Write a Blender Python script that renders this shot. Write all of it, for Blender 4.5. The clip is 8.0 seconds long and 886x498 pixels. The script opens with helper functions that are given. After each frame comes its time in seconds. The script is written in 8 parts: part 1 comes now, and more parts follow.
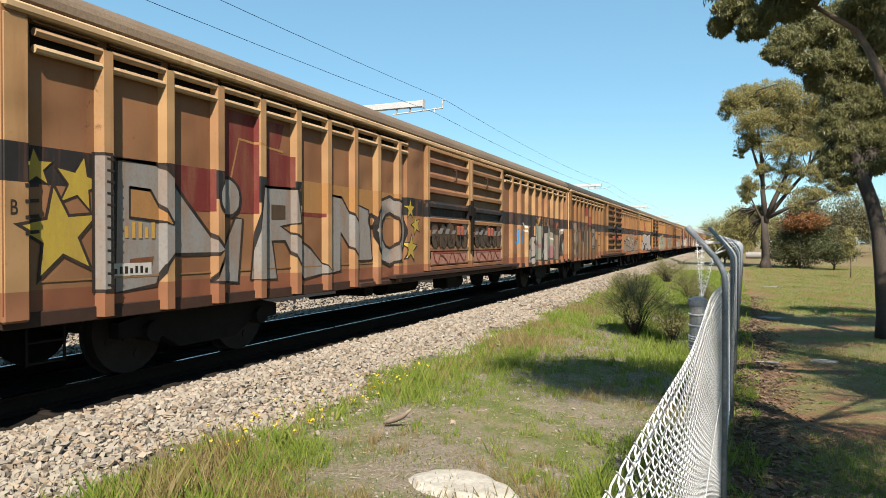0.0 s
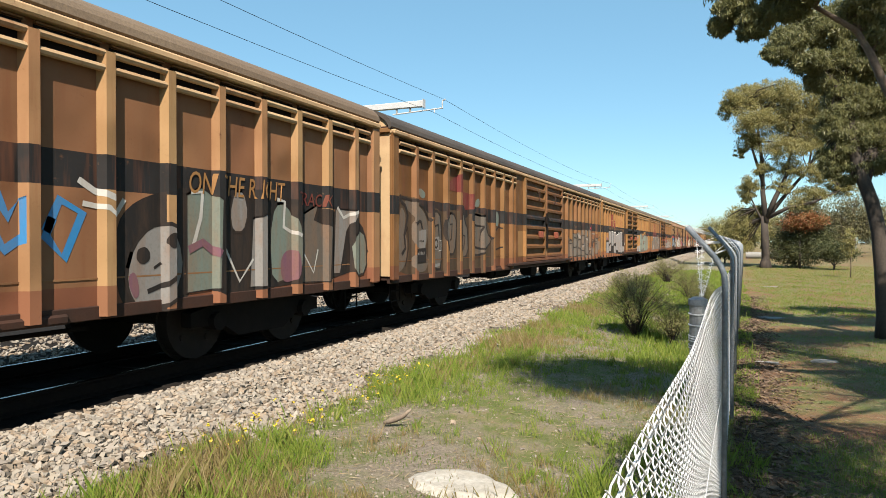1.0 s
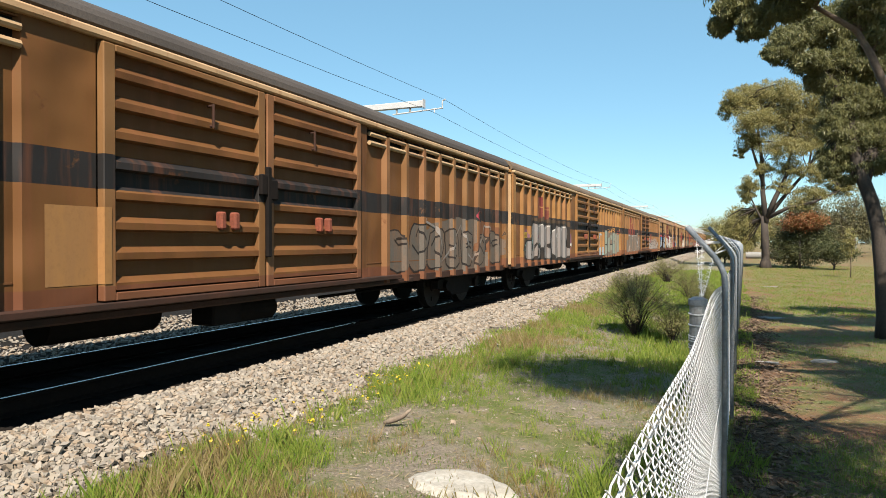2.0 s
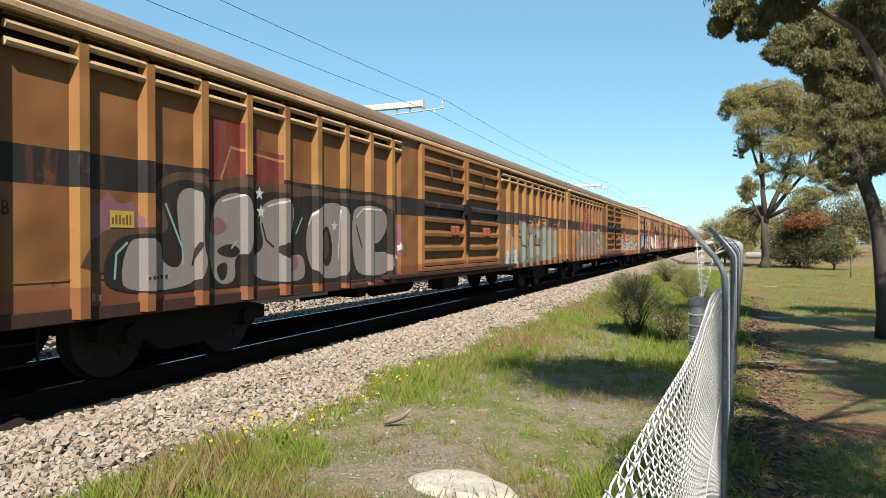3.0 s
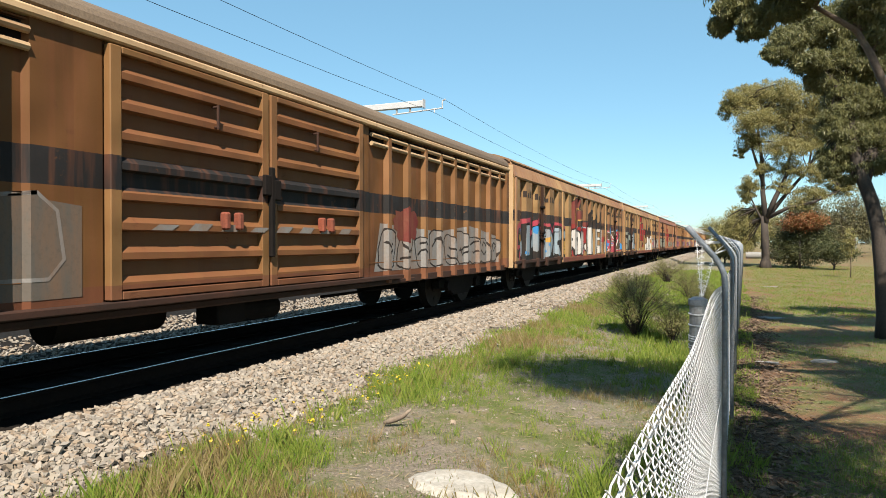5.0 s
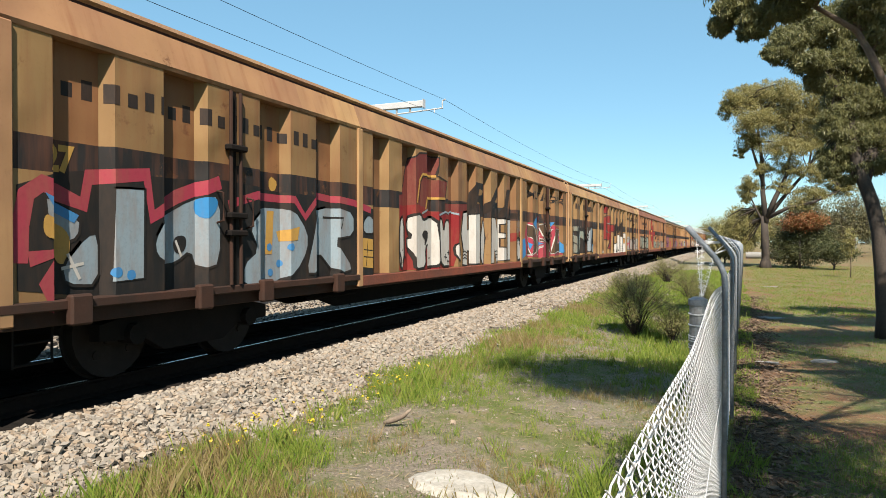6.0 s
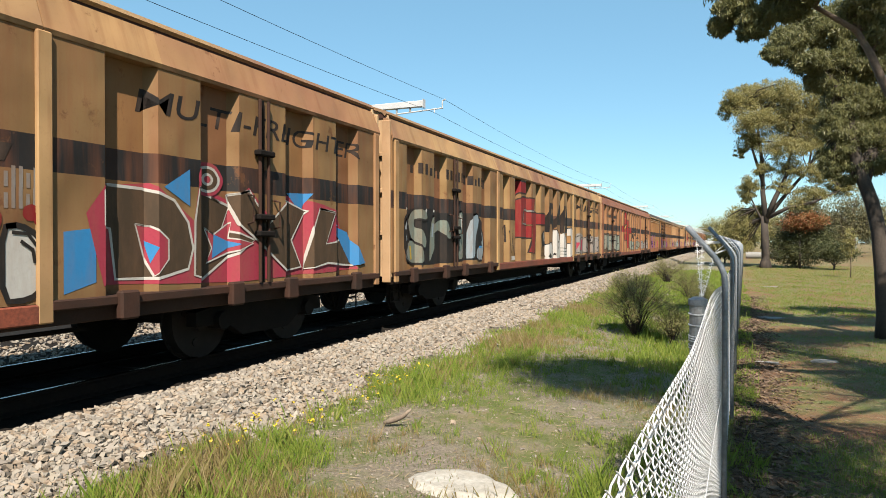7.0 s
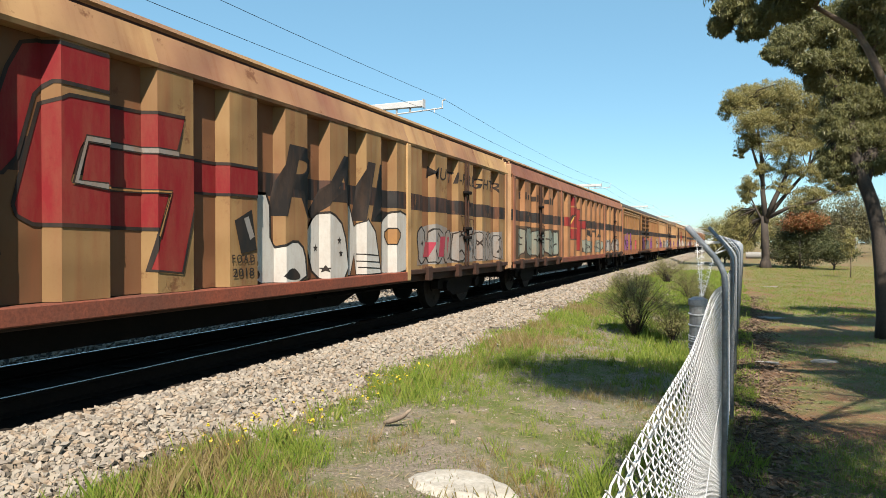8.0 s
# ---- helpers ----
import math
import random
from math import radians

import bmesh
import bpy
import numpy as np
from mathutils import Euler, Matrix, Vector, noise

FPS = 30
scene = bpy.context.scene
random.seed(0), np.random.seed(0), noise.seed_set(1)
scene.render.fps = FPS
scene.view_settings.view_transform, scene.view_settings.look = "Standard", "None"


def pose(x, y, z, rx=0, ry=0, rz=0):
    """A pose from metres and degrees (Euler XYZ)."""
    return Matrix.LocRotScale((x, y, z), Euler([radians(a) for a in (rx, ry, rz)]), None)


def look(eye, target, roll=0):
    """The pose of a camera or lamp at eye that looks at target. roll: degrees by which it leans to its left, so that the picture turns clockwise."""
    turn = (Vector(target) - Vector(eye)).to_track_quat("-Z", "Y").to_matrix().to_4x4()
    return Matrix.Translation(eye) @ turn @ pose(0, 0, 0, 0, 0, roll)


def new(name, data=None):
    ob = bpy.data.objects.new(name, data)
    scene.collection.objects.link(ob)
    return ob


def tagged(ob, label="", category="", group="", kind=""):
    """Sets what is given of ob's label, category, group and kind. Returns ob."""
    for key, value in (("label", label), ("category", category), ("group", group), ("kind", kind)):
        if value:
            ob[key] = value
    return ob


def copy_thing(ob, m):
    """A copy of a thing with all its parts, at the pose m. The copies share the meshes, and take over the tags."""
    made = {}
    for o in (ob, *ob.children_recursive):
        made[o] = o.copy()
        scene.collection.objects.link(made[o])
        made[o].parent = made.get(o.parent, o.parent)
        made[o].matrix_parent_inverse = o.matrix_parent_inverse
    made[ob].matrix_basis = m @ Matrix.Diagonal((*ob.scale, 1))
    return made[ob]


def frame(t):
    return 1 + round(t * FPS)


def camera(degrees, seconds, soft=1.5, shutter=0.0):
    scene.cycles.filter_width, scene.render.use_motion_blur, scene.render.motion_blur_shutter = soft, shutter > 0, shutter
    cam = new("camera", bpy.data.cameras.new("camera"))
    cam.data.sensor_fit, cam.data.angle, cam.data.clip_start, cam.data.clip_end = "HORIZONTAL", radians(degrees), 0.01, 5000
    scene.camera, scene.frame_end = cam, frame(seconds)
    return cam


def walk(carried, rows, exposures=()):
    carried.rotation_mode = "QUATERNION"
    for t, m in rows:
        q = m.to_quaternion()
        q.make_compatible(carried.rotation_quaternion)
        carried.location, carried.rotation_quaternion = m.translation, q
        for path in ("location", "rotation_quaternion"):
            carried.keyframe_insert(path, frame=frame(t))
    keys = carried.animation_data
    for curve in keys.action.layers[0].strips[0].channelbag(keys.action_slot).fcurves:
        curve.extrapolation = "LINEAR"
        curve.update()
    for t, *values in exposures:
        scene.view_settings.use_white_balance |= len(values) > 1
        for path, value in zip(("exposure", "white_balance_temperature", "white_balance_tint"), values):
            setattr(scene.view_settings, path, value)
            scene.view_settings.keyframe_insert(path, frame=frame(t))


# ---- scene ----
F_PX = 1180.0
cam = camera(2 * math.degrees(math.atan(784 / F_PX)), 8.0, soft=0.9)
EYE = (0.0, 0.0, 1.95)
cam_pose = pose(*EYE, 90 - 0.53, 0, math.degrees(math.atan(503 / F_PX)))
walk(cam, [(0.0, cam_pose), (8.0, cam_pose)])

# ---- light ----
SUN_DIR = Vector((0.43, -0.86, 1.06)).normalized()
world = bpy.data.worlds.new("sky")
scene.world = world
world.use_nodes = True
wn = world.node_tree.nodes
sky = wn.new("ShaderNodeTexSky")
sky.sky_type, sky.sun_disc = "NISHITA", False
sky.sun_elevation = math.asin(SUN_DIR.z)
sky.sun_rotation = math.atan2(SUN_DIR.x, SUN_DIR.y)
sky.air_density, sky.dust_density, sky.ozone_density = 1.0, 0.35, 2.5
tint = wn.new("ShaderNodeMix")
tint.data_type, tint.blend_type = "RGBA", "MULTIPLY"
tint.inputs[0].default_value, tint.inputs[7].default_value = 1.0, (0.84, 1.01, 0.98, 1.0)
world.node_tree.links.new(sky.outputs[0], tint.inputs[6])
haze = wn.new("ShaderNodeMix")
haze.data_type = "RGBA"
haze.inputs[0].default_value, haze.inputs[7].default_value = 0.5, (1.2, 2.55, 3.45, 1.0)
world.node_tree.links.new(tint.outputs[2], haze.inputs[6])
world.node_tree.links.new(haze.outputs[2], wn["Background"].inputs[0])
wn["Background"].inputs[1].default_value = 0.085
sun = new("sun", bpy.data.lights.new("sun", "SUN"))
sun.data.energy, sun.data.angle, sun.data.color = 5.0, radians(0.53), (1.0, 0.885, 0.75)
sun.matrix_world = look(SUN_DIR * 50, (0, 0, 0))
scene.view_settings.exposure = 1.265

# ---- track and train numbers ----
TRACK_X, RAIL_Z = -6.65, 0.575
SPEED, PITCH, FRONT = 13.75, 20.62, 3.45


# ---- materials ----
def nodes_of(name, rough=0.8, metal=0.0):
    m = bpy.data.materials.new(name)
    m.use_nodes = True
    nt = m.node_tree
    b = nt.nodes["Principled BSDF"]
    b.inputs["Roughness"].default_value, b.inputs["Metallic"].default_value = rough, metal
    return m, nt, b


def rgba(c):
    return (c[0], c[1], c[2], 1.0)


def noise_node(nt, coord, scale, detail=5.0, rough=0.6, stretch=None):
    n = nt.nodes.new("ShaderNodeTexNoise")
    n.inputs["Scale"].default_value, n.inputs["Detail"].default_value = scale, detail
    n.inputs["Roughness"].default_value = rough
    if stretch:
        mp = nt.nodes.new("ShaderNodeMapping")
        mp.inputs["Scale"].default_value = stretch
        nt.links.new(coord, mp.inputs[0])
        coord = mp.outputs[0]
    nt.links.new(coord, n.inputs["Vector"])
    return n.outputs["Fac"]


def ramp(nt, fac, lo, hi):
    r = nt.nodes.new("ShaderNodeMapRange")
    r.inputs[1].default_value, r.inputs[2].default_value = lo, hi
    nt.links.new(fac, r.inputs[0])
    return r.outputs[0]


def math_node(nt, op, a, b):
    n = nt.nodes.new("ShaderNodeMath")
    n.operation = op
    for i, v in enumerate((a, b)):
        if isinstance(v, (int, float)):
            n.inputs[i].default_value = v
        else:
            nt.links.new(v, n.inputs[i])
    return n.outputs[0]


def mix(nt, fac, a, b):
    n = nt.nodes.new("ShaderNodeMix")
    n.data_type = "RGBA"
    for key, v in ((0, fac), (6, a), (7, b)):
        if isinstance(v, tuple):
            n.inputs[key].default_value = rgba(v)
        elif isinstance(v, (int, float)):
            n.inputs[key].default_value = v
        else:
            nt.links.new(v, n.inputs[key])
    return n.outputs[2]


def bump(nt, b, fac, strength=0.3, dist=0.02):
    n = nt.nodes.new("ShaderNodeBump")
    n.inputs["Strength"].default_value, n.inputs["Distance"].default_value = strength, dist
    nt.links.new(fac, n.inputs["Height"])
    nt.links.new(n.outputs[0], b.inputs["Normal"])


def coords(nt, kind="Object"):
    return nt.nodes.new("ShaderNodeTexCoord").outputs[kind]


def plain(name, base, other=None, scale=6.0, rough=0.8, metal=0.0, relief=0.2, fine=40.0, stretch=None, gloss=0.5):
    m, nt, b = nodes_of(name, rough, metal)
    b.inputs["Specular IOR Level"].default_value = gloss
    co = coords(nt)
    other = other or tuple(v * 0.6 for v in base)
    f1 = ramp(nt, noise_node(nt, co, scale, stretch=stretch), 0.35, 0.68)
    f2 = noise_node(nt, co, fine)
    c = mix(nt, f1, base, other)
    c = mix(nt, ramp(nt, f2, 0.3, 0.9), c, tuple(v * 0.55 for v in other))
    nt.links.new(c, b.inputs["Base Color"])
    bump(nt, b, f2, relief, 0.01)
    return m


def per_island(name, colours, rough=0.85, trans=0.0):
    """A colour for each separate piece of a joined mesh."""
    m, nt, b = nodes_of(name, rough)
    r = nt.nodes.new("ShaderNodeValToRGB")
    els = r.color_ramp.elements
    while len(els) < len(colours):
        els.new(0.5)
    for i, c in enumerate(colours):
        els[i].position, els[i].color = i / max(1, len(colours) - 1), rgba(c)
    g = nt.nodes.new("ShaderNodeNewGeometry")
    nt.links.new(g.outputs["Random Per Island"], r.inputs[0])
    nt.links.new(r.outputs[0], b.inputs["Base Color"])
    if trans:
        t = nt.nodes.new("ShaderNodeBsdfTranslucent")
        nt.links.new(r.outputs[0], t.inputs[0])
        mx = nt.nodes.new("ShaderNodeMixShader")
        mx.inputs[0].default_value = trans
        nt.links.new(b.outputs[0], mx.inputs[1])
        nt.links.new(t.outputs[0], mx.inputs[2])
        nt.links.new(mx.outputs[0], nt.nodes["Material Output"].inputs[0])
    return m


def wagon_paint(name, base, faded, rust, stripe=None, low=None, low_z=0.0, rust_amount=0.5, bay=0.74):
    """Old enamel in the wagon's own space: a painted stripe by height, bays that faded unevenly, rust runs, flaked patches, dents."""
    m, nt, b = nodes_of(name, 0.7)
    b.inputs["Specular IOR Level"].default_value = 0.22
    co = coords(nt)
    sep = nt.nodes.new("ShaderNodeSeparateXYZ")
    nt.links.new(co, sep.inputs[0])
    y, z = sep.outputs[1], sep.outputs[2]
    info = nt.nodes.new("ShaderNodeObjectInfo")
    shift = nt.nodes.new("ShaderNodeCombineXYZ")
    nt.links.new(math_node(nt, "MULTIPLY", info.outputs["Random"], 37.0), shift.inputs[0])
    moved = nt.nodes.new("ShaderNodeVectorMath")
    nt.links.new(co, moved.inputs[0])
    nt.links.new(shift.outputs[0], moved.inputs[1])
    co = moved.outputs[0]
    cell = nt.nodes.new("ShaderNodeTexWhiteNoise")
    cell.noise_dimensions = "1D"
    nt.links.new(math_node(nt, "ADD", math_node(nt, "FLOOR", math_node(nt, "DIVIDE", math_node(nt, "ADD", y, 0.5), bay), 0.0), math_node(nt, "MULTIPLY", info.outputs["Random"], 91.0)), cell.inputs["W"])
    runs = noise_node(nt, co, 1.3, 4, 0.6, (1.0, 5.0, 0.42))
    broad = noise_node(nt, co, 0.8, 4, 0.55, (1.0, 1.0, 0.6))
    patch = noise_node(nt, co, 2.6, 8, 0.72)
    fine = noise_node(nt, co, 26.0, 6, 0.7)
    tone = math_node(nt, "ADD", math_node(nt, "MULTIPLY", ramp(nt, broad, 0.3, 0.7), 0.6), math_node(nt, "MULTIPLY", cell.outputs[0], 0.4))
    c = mix(nt, tone, base, faded)
    c = mix(nt, math_node(nt, "MULTIPLY", ramp(nt, info.outputs["Random"], 0.45, 1.0), 0.38), c, (0.19, 0.08, 0.042))
    if stripe:
        up = math_node(nt, "GREATER_THAN", z, stripe[0])
        dn = math_node(nt, "LESS_THAN", z, stripe[1])
        c = mix(nt, math_node(nt, "MULTIPLY", math_node(nt, "MULTIPLY", up, dn), math_node(nt, "SUBTRACT", 1.0, math_node(nt, "MULTIPLY", ramp(nt, patch, 0.60, 0.66), 0.45))), c, (0.013, 0.012, 0.012))
    if low:
        c = mix(nt, math_node(nt, "MULTIPLY", math_node(nt, "LESS_THAN", z, low_z), 0.7), c, low)
    r = math_node(nt, "MULTIPLY", ramp(nt, runs, 0.62 - 0.18 * rust_amount, 0.82), 0.7)
    c = mix(nt, r, c, rust)
    flake = math_node(nt, "MULTIPLY", ramp(nt, patch, 0.66 - 0.06 * rust_amount, 0.70), 0.75)
    c = mix(nt, flake, c, tuple(v * 0.6 for v in rust))
    d = math_node(nt, "MULTIPLY", ramp(nt, fine, 0.55, 0.8), 0.2)
    c = mix(nt, d, c, tuple(v * 0.4 for v in rust))
    nt.links.new(c, b.inputs["Base Color"])
    rr = nt.nodes.new("ShaderNodeMapRange")
    rr.inputs[3].default_value, rr.inputs[4].default_value = 0.5, 0.9
    nt.links.new(patch, rr.inputs[0])
    nt.links.new(rr.outputs[0], b.inputs["Roughness"])
    dent = noise_node(nt, co, 1.5, 1, 0.4)
    n1 = math_node(nt, "ADD", dent, math_node(nt, "ADD", math_node(nt, "MULTIPLY", fine, 0.008), math_node(nt, "MULTIPLY", flake, -0.03)))
    bump(nt, b, n1, 0.8, 0.11)
    return m


RUST = (0.14, 0.05, 0.022)
# worn panel paint, its tone lowered to stand for the ribs' shadow strips
M_OCHRE = wagon_paint("weathered_shaded_ochre", (0.188, 0.106, 0.0467), (0.107, 0.051, 0.0239), RUST, (1.865, 2.185), (0.13, 0.042, 0.024), 0.98)
# rib coats: the panels' paint made lighter, sunlight put into the colour
M_OCHRE_RIB = wagon_paint("sunlit_rib_ochre", (0.282, 0.178, 0.0841), (0.226, 0.123, 0.0547), RUST, (1.865, 2.185), (0.13, 0.042, 0.024), 0.98, 0.4)
M_OCHRE_SAT = wagon_paint("shaded_orange_ochre", (0.158, 0.0776, 0.0222), (0.095, 0.0396, 0.0143), RUST, (1.865, 2.185), (0.11, 0.036, 0.02), 0.98)
M_RIB_SAT = wagon_paint("sunlit_orange_rib", (0.245, 0.132, 0.0423), (0.169, 0.0804, 0.0271), RUST, (1.865, 2.185), (0.11, 0.036, 0.02), 0.98, 0.4)
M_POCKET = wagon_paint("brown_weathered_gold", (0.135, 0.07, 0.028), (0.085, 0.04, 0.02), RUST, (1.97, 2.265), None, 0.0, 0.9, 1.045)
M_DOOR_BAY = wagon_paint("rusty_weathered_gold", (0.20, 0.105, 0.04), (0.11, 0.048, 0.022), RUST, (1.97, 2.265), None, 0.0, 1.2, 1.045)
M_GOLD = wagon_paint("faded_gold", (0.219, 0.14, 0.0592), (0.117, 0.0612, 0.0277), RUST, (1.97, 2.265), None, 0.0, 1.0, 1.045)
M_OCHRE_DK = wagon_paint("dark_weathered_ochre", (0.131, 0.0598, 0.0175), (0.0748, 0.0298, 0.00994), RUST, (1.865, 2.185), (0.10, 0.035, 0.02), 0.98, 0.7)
M_RIB_DK = wagon_paint("sunlit_dark_rib", (0.169, 0.0909, 0.0345), (0.121, 0.057, 0.0203), RUST, (1.865, 2.185), (0.10, 0.035, 0.02), 0.98, 0.6)
M_GOLD_RED = wagon_paint("reddish_faded_gold", (0.264, 0.141, 0.0597), (0.162, 0.0725, 0.0359), RUST, (1.97, 2.265), None, 0.0, 0.8, 1.045)
M_TRIM_RED = wagon_paint("maroon_trim", (0.222, 0.103, 0.0597), (0.128, 0.0512, 0.0341), RUST, None, None, 0.0, 0.7, 2.3)
M_GOLD_B = wagon_paint("gold_trim", (0.348, 0.23, 0.0996), (0.16, 0.0724, 0.0485), RUST, None, None, 0.0, 0.5, 2.3)
M_CREAM = wagon_paint("dusty_cream", (0.392, 0.285, 0.166), (0.307, 0.196, 0.106), RUST, None, None, 0.0, 0.3)
M_ROOF = plain("weathered_roof", (0.153, 0.111, 0.0701), (0.109, 0.0734, 0.0446), 0.7, 0.75, relief=0.3)
M_ROOF_DK = plain("dark_grimy_roof", (0.0638, 0.051, 0.0415), (0.0382, 0.0306, 0.0255), 0.7, 0.8, relief=0.3)
M_ROOF_B = plain("ochre_roof", (0.268, 0.173, 0.0701), (0.166, 0.0829, 0.0446), 0.5, 0.7, relief=0.3)
M_SILL = plain("dark_rusty_steel", (0.022, 0.015, 0.012), (0.05, 0.022, 0.014), 2.0, 0.8, gloss=0.2)
M_SILL_RED = plain("red_oxide_sill", (0.216, 0.0569, 0.0316), (0.113, 0.0443, 0.0304), 1.2, 0.8, gloss=0.2)
# grimy running gear; also the painted shade behind the louvre slats
M_BLACK = plain("grimy_and_shade_black", (0.008, 0.0075, 0.007), (0.014, 0.011, 0.01), 5.0, 0.9, gloss=0.08)
M_WHEEL = plain("worn_wheel_steel", (0.014, 0.012, 0.011), (0.025, 0.02, 0.018), 5.0, 0.7, gloss=0.1)
M_RAIL = plain("polished_rail_head", (0.30, 0.30, 0.31), (0.2, 0.2, 0.21), 3.0, 0.22, 1.0, 0.02)
# rust taken down to near black: shade under the wagons put into the colour
M_RAIL_WEB = plain("shaded_rusty_web", (0.012, 0.009, 0.008), (0.018, 0.012, 0.009), 6.0, 0.95, gloss=0.05)
M_GALV = plain("galvanised_steel", (0.235, 0.261, 0.287), (0.165, 0.183, 0.204), 9.0, 0.5, 0.2, 0.08)
M_WIRE = plain("galvanised_wire", (0.651, 0.659, 0.668), (0.553, 0.562, 0.578), 30.0, 0.5, 0.1, 0.05)
M_BOOM = plain("white_painted_steel", (0.464, 0.47, 0.477), (0.386, 0.392, 0.399), 3.0, 0.6)
M_BARE = plain("grey_painted_post", (0.284, 0.293, 0.293), (0.189, 0.189, 0.189), 14.0, 0.7)


# ---- mesh helpers ----
def part(name, bm, material, parent, label="", smooth=False):
    me = bpy.data.meshes.new(name)
    bm.to_mesh(me)
    bm.free()
    me.materials.append(material)
    if smooth:
        me.polygons.foreach_set("use_smooth", [True] * len(me.polygons))
    ob = new(name, me)
    ob.parent = parent
    if label:
        tagged(ob, label)
    return ob


def share(name, me, parent, m):
    ob = new(name, me)
    ob.parent = parent
    ob.matrix_basis = m
    return ob


def np_mesh(name, verts, faces, material, smooth=False):
    me = bpy.data.meshes.new(name)
    v = np.asarray(verts, dtype=np.float32)
    f = np.asarray(faces, dtype=np.int32)
    k = f.shape[1]
    me.vertices.add(len(v))
    me.vertices.foreach_set("co", v.ravel())
    me.loops.add(f.size)
    me.loops.foreach_set("vertex_index", f.ravel())
    me.polygons.add(len(f))
    me.polygons.foreach_set("loop_start", np.arange(0, f.size, k, dtype=np.int32))
    me.polygons.foreach_set("use_smooth", np.full(len(f), smooth, dtype=bool))
    me.materials.append(material)
    me.update(calc_edges=True)
    return new(name, me)


def box(bm, x0, x1, y0, y1, z0, z1, bevel=0.0):
    r = bmesh.ops.create_cube(bm, size=1.0, matrix=Matrix.Translation(((x0 + x1) / 2, (y0 + y1) / 2, (z0 + z1) / 2)) @ Matrix.Diagonal((x1 - x0, y1 - y0, z1 - z0, 1)))
    if bevel:
        es = {e for v in r["verts"] for e in v.link_edges}
        bmesh.ops.bevel(bm, geom=list(es), offset=bevel, segments=1, affect="EDGES")
    return bm


def boxes(*args, bevel=0.0):
    bm = bmesh.new()
    for a in args:
        box(bm, *a, bevel=bevel)
    return bm


def rod(bm, a, b, r, seg=8, r2=None):
    a, b = Vector(a), Vector(b)
    d = b - a
    q = d.to_track_quat("Z", "Y").to_matrix().to_4x4()
    bmesh.ops.create_cone(bm, cap_ends=True, segments=seg, radius1=r, radius2=r if r2 is None else r2, depth=d.length, matrix=Matrix.Translation((a + b) / 2) @ q)
    return bm


def rods(r, *pairs, seg=8):
    bm = bmesh.new()
    for a, b in pairs:
        rod(bm, a, b, r, seg)
    return bm


def tube(bm, pts, r, seg=8):
    """A bent tube along points."""
    rings = []
    pts = [Vector(p) for p in pts]
    for i, p in enumerate(pts):
        d = (pts[min(i + 1, len(pts) - 1)] - pts[max(i - 1, 0)]).normalized()
        q = d.to_track_quat("Z", "Y")
        rr = r[i] if isinstance(r, (list, tuple)) else r
        rings.append([bm.verts.new(p + q @ Vector((rr * math.cos(2 * math.pi * k / seg), rr * math.sin(2 * math.pi * k / seg), 0))) for k in range(seg)])
    for r0, r1 in zip(rings, rings[1:]):
        for k in range(seg):
            bm.faces.new((r0[k], r0[(k + 1) % seg], r1[(k + 1) % seg], r1[k]))
    bm.faces.new(rings[0][::-1])
    bm.faces.new(rings[-1])
    return bm


def sweep_y(profile, y0, y1, closed=True):
    """A section of (x, z) points drawn out along y."""
    bm = bmesh.new()
    a = [bm.verts.new((x, y0, z)) for x, z in profile]
    b = [bm.verts.new((x, y1, z)) for x, z in profile]
    n = len(profile)
    for i in range(n if closed else n - 1):
        j = (i + 1) % n
        bm.faces.new((a[i], a[j], b[j], b[i]))
    if closed:
        bm.faces.new(a[::-1])
        bm.faces.new(b)
    bmesh.ops.recalc_face_normals(bm, faces=bm.faces)
    return bm


def sheet_z(plan, z0, z1, depth=0.03):
    """A folded plate: a line of (x, y) points drawn up from z0 to z1, with thickness."""
    bm = bmesh.new()
    outer = [(x, y) for x, y in plan]
    inner = [(x - math.copysign(depth, x), y) for x, y in plan]
    loop = outer + inner[::-1]
    a = [bm.verts.new((x, y, z0)) for x, y in loop]
    b = [bm.verts.new((x, y, z1)) for x, y in loop]
    n, k = len(loop), len(plan)
    for i in range(n):
        j = (i + 1) % n
        bm.faces.new((a[i], a[j], b[j], b[i]))
    for i in range(k - 1):
        for ring in (a, b):
            bm.faces.new((ring[i], ring[i + 1], ring[n - 2 - i], ring[n - 1 - i]))
    bmesh.ops.recalc_face_normals(bm, faces=bm.faces)
    return bm


# ---- ground and track ----
def smooth01(v):
    v = np.clip(v, 0, 1)
    return v * v * (3 - 2 * v)


def ground_z(x, y):
    """The lie of the land: a flat park, a shallow dip at the fence's far side, ballast bank under the track."""
    x, y = np.asarray(x, float), np.asarray(y, float)
    z = 0.03 * np.sin(x * 1.3 + 0.7 * y) * np.sin(0.9 * y - 0.4 * x) + 0.02 * np.sin(3.1 * x + 1.7 * y)
    z = z + 0.10 * smooth01((-x - 1.0) / 2.0) * smooth01((x + 13) / 2.0)
    return z


def ballast_z(x):
    """Height of the ballast's top over the bank."""
    d = np.abs(np.asarray(x, float) - TRACK_X)
    return np.where(d < 1.75, RAIL_Z - 0.19, RAIL_Z - 0.19 - (d - 1.75) * 0.40)


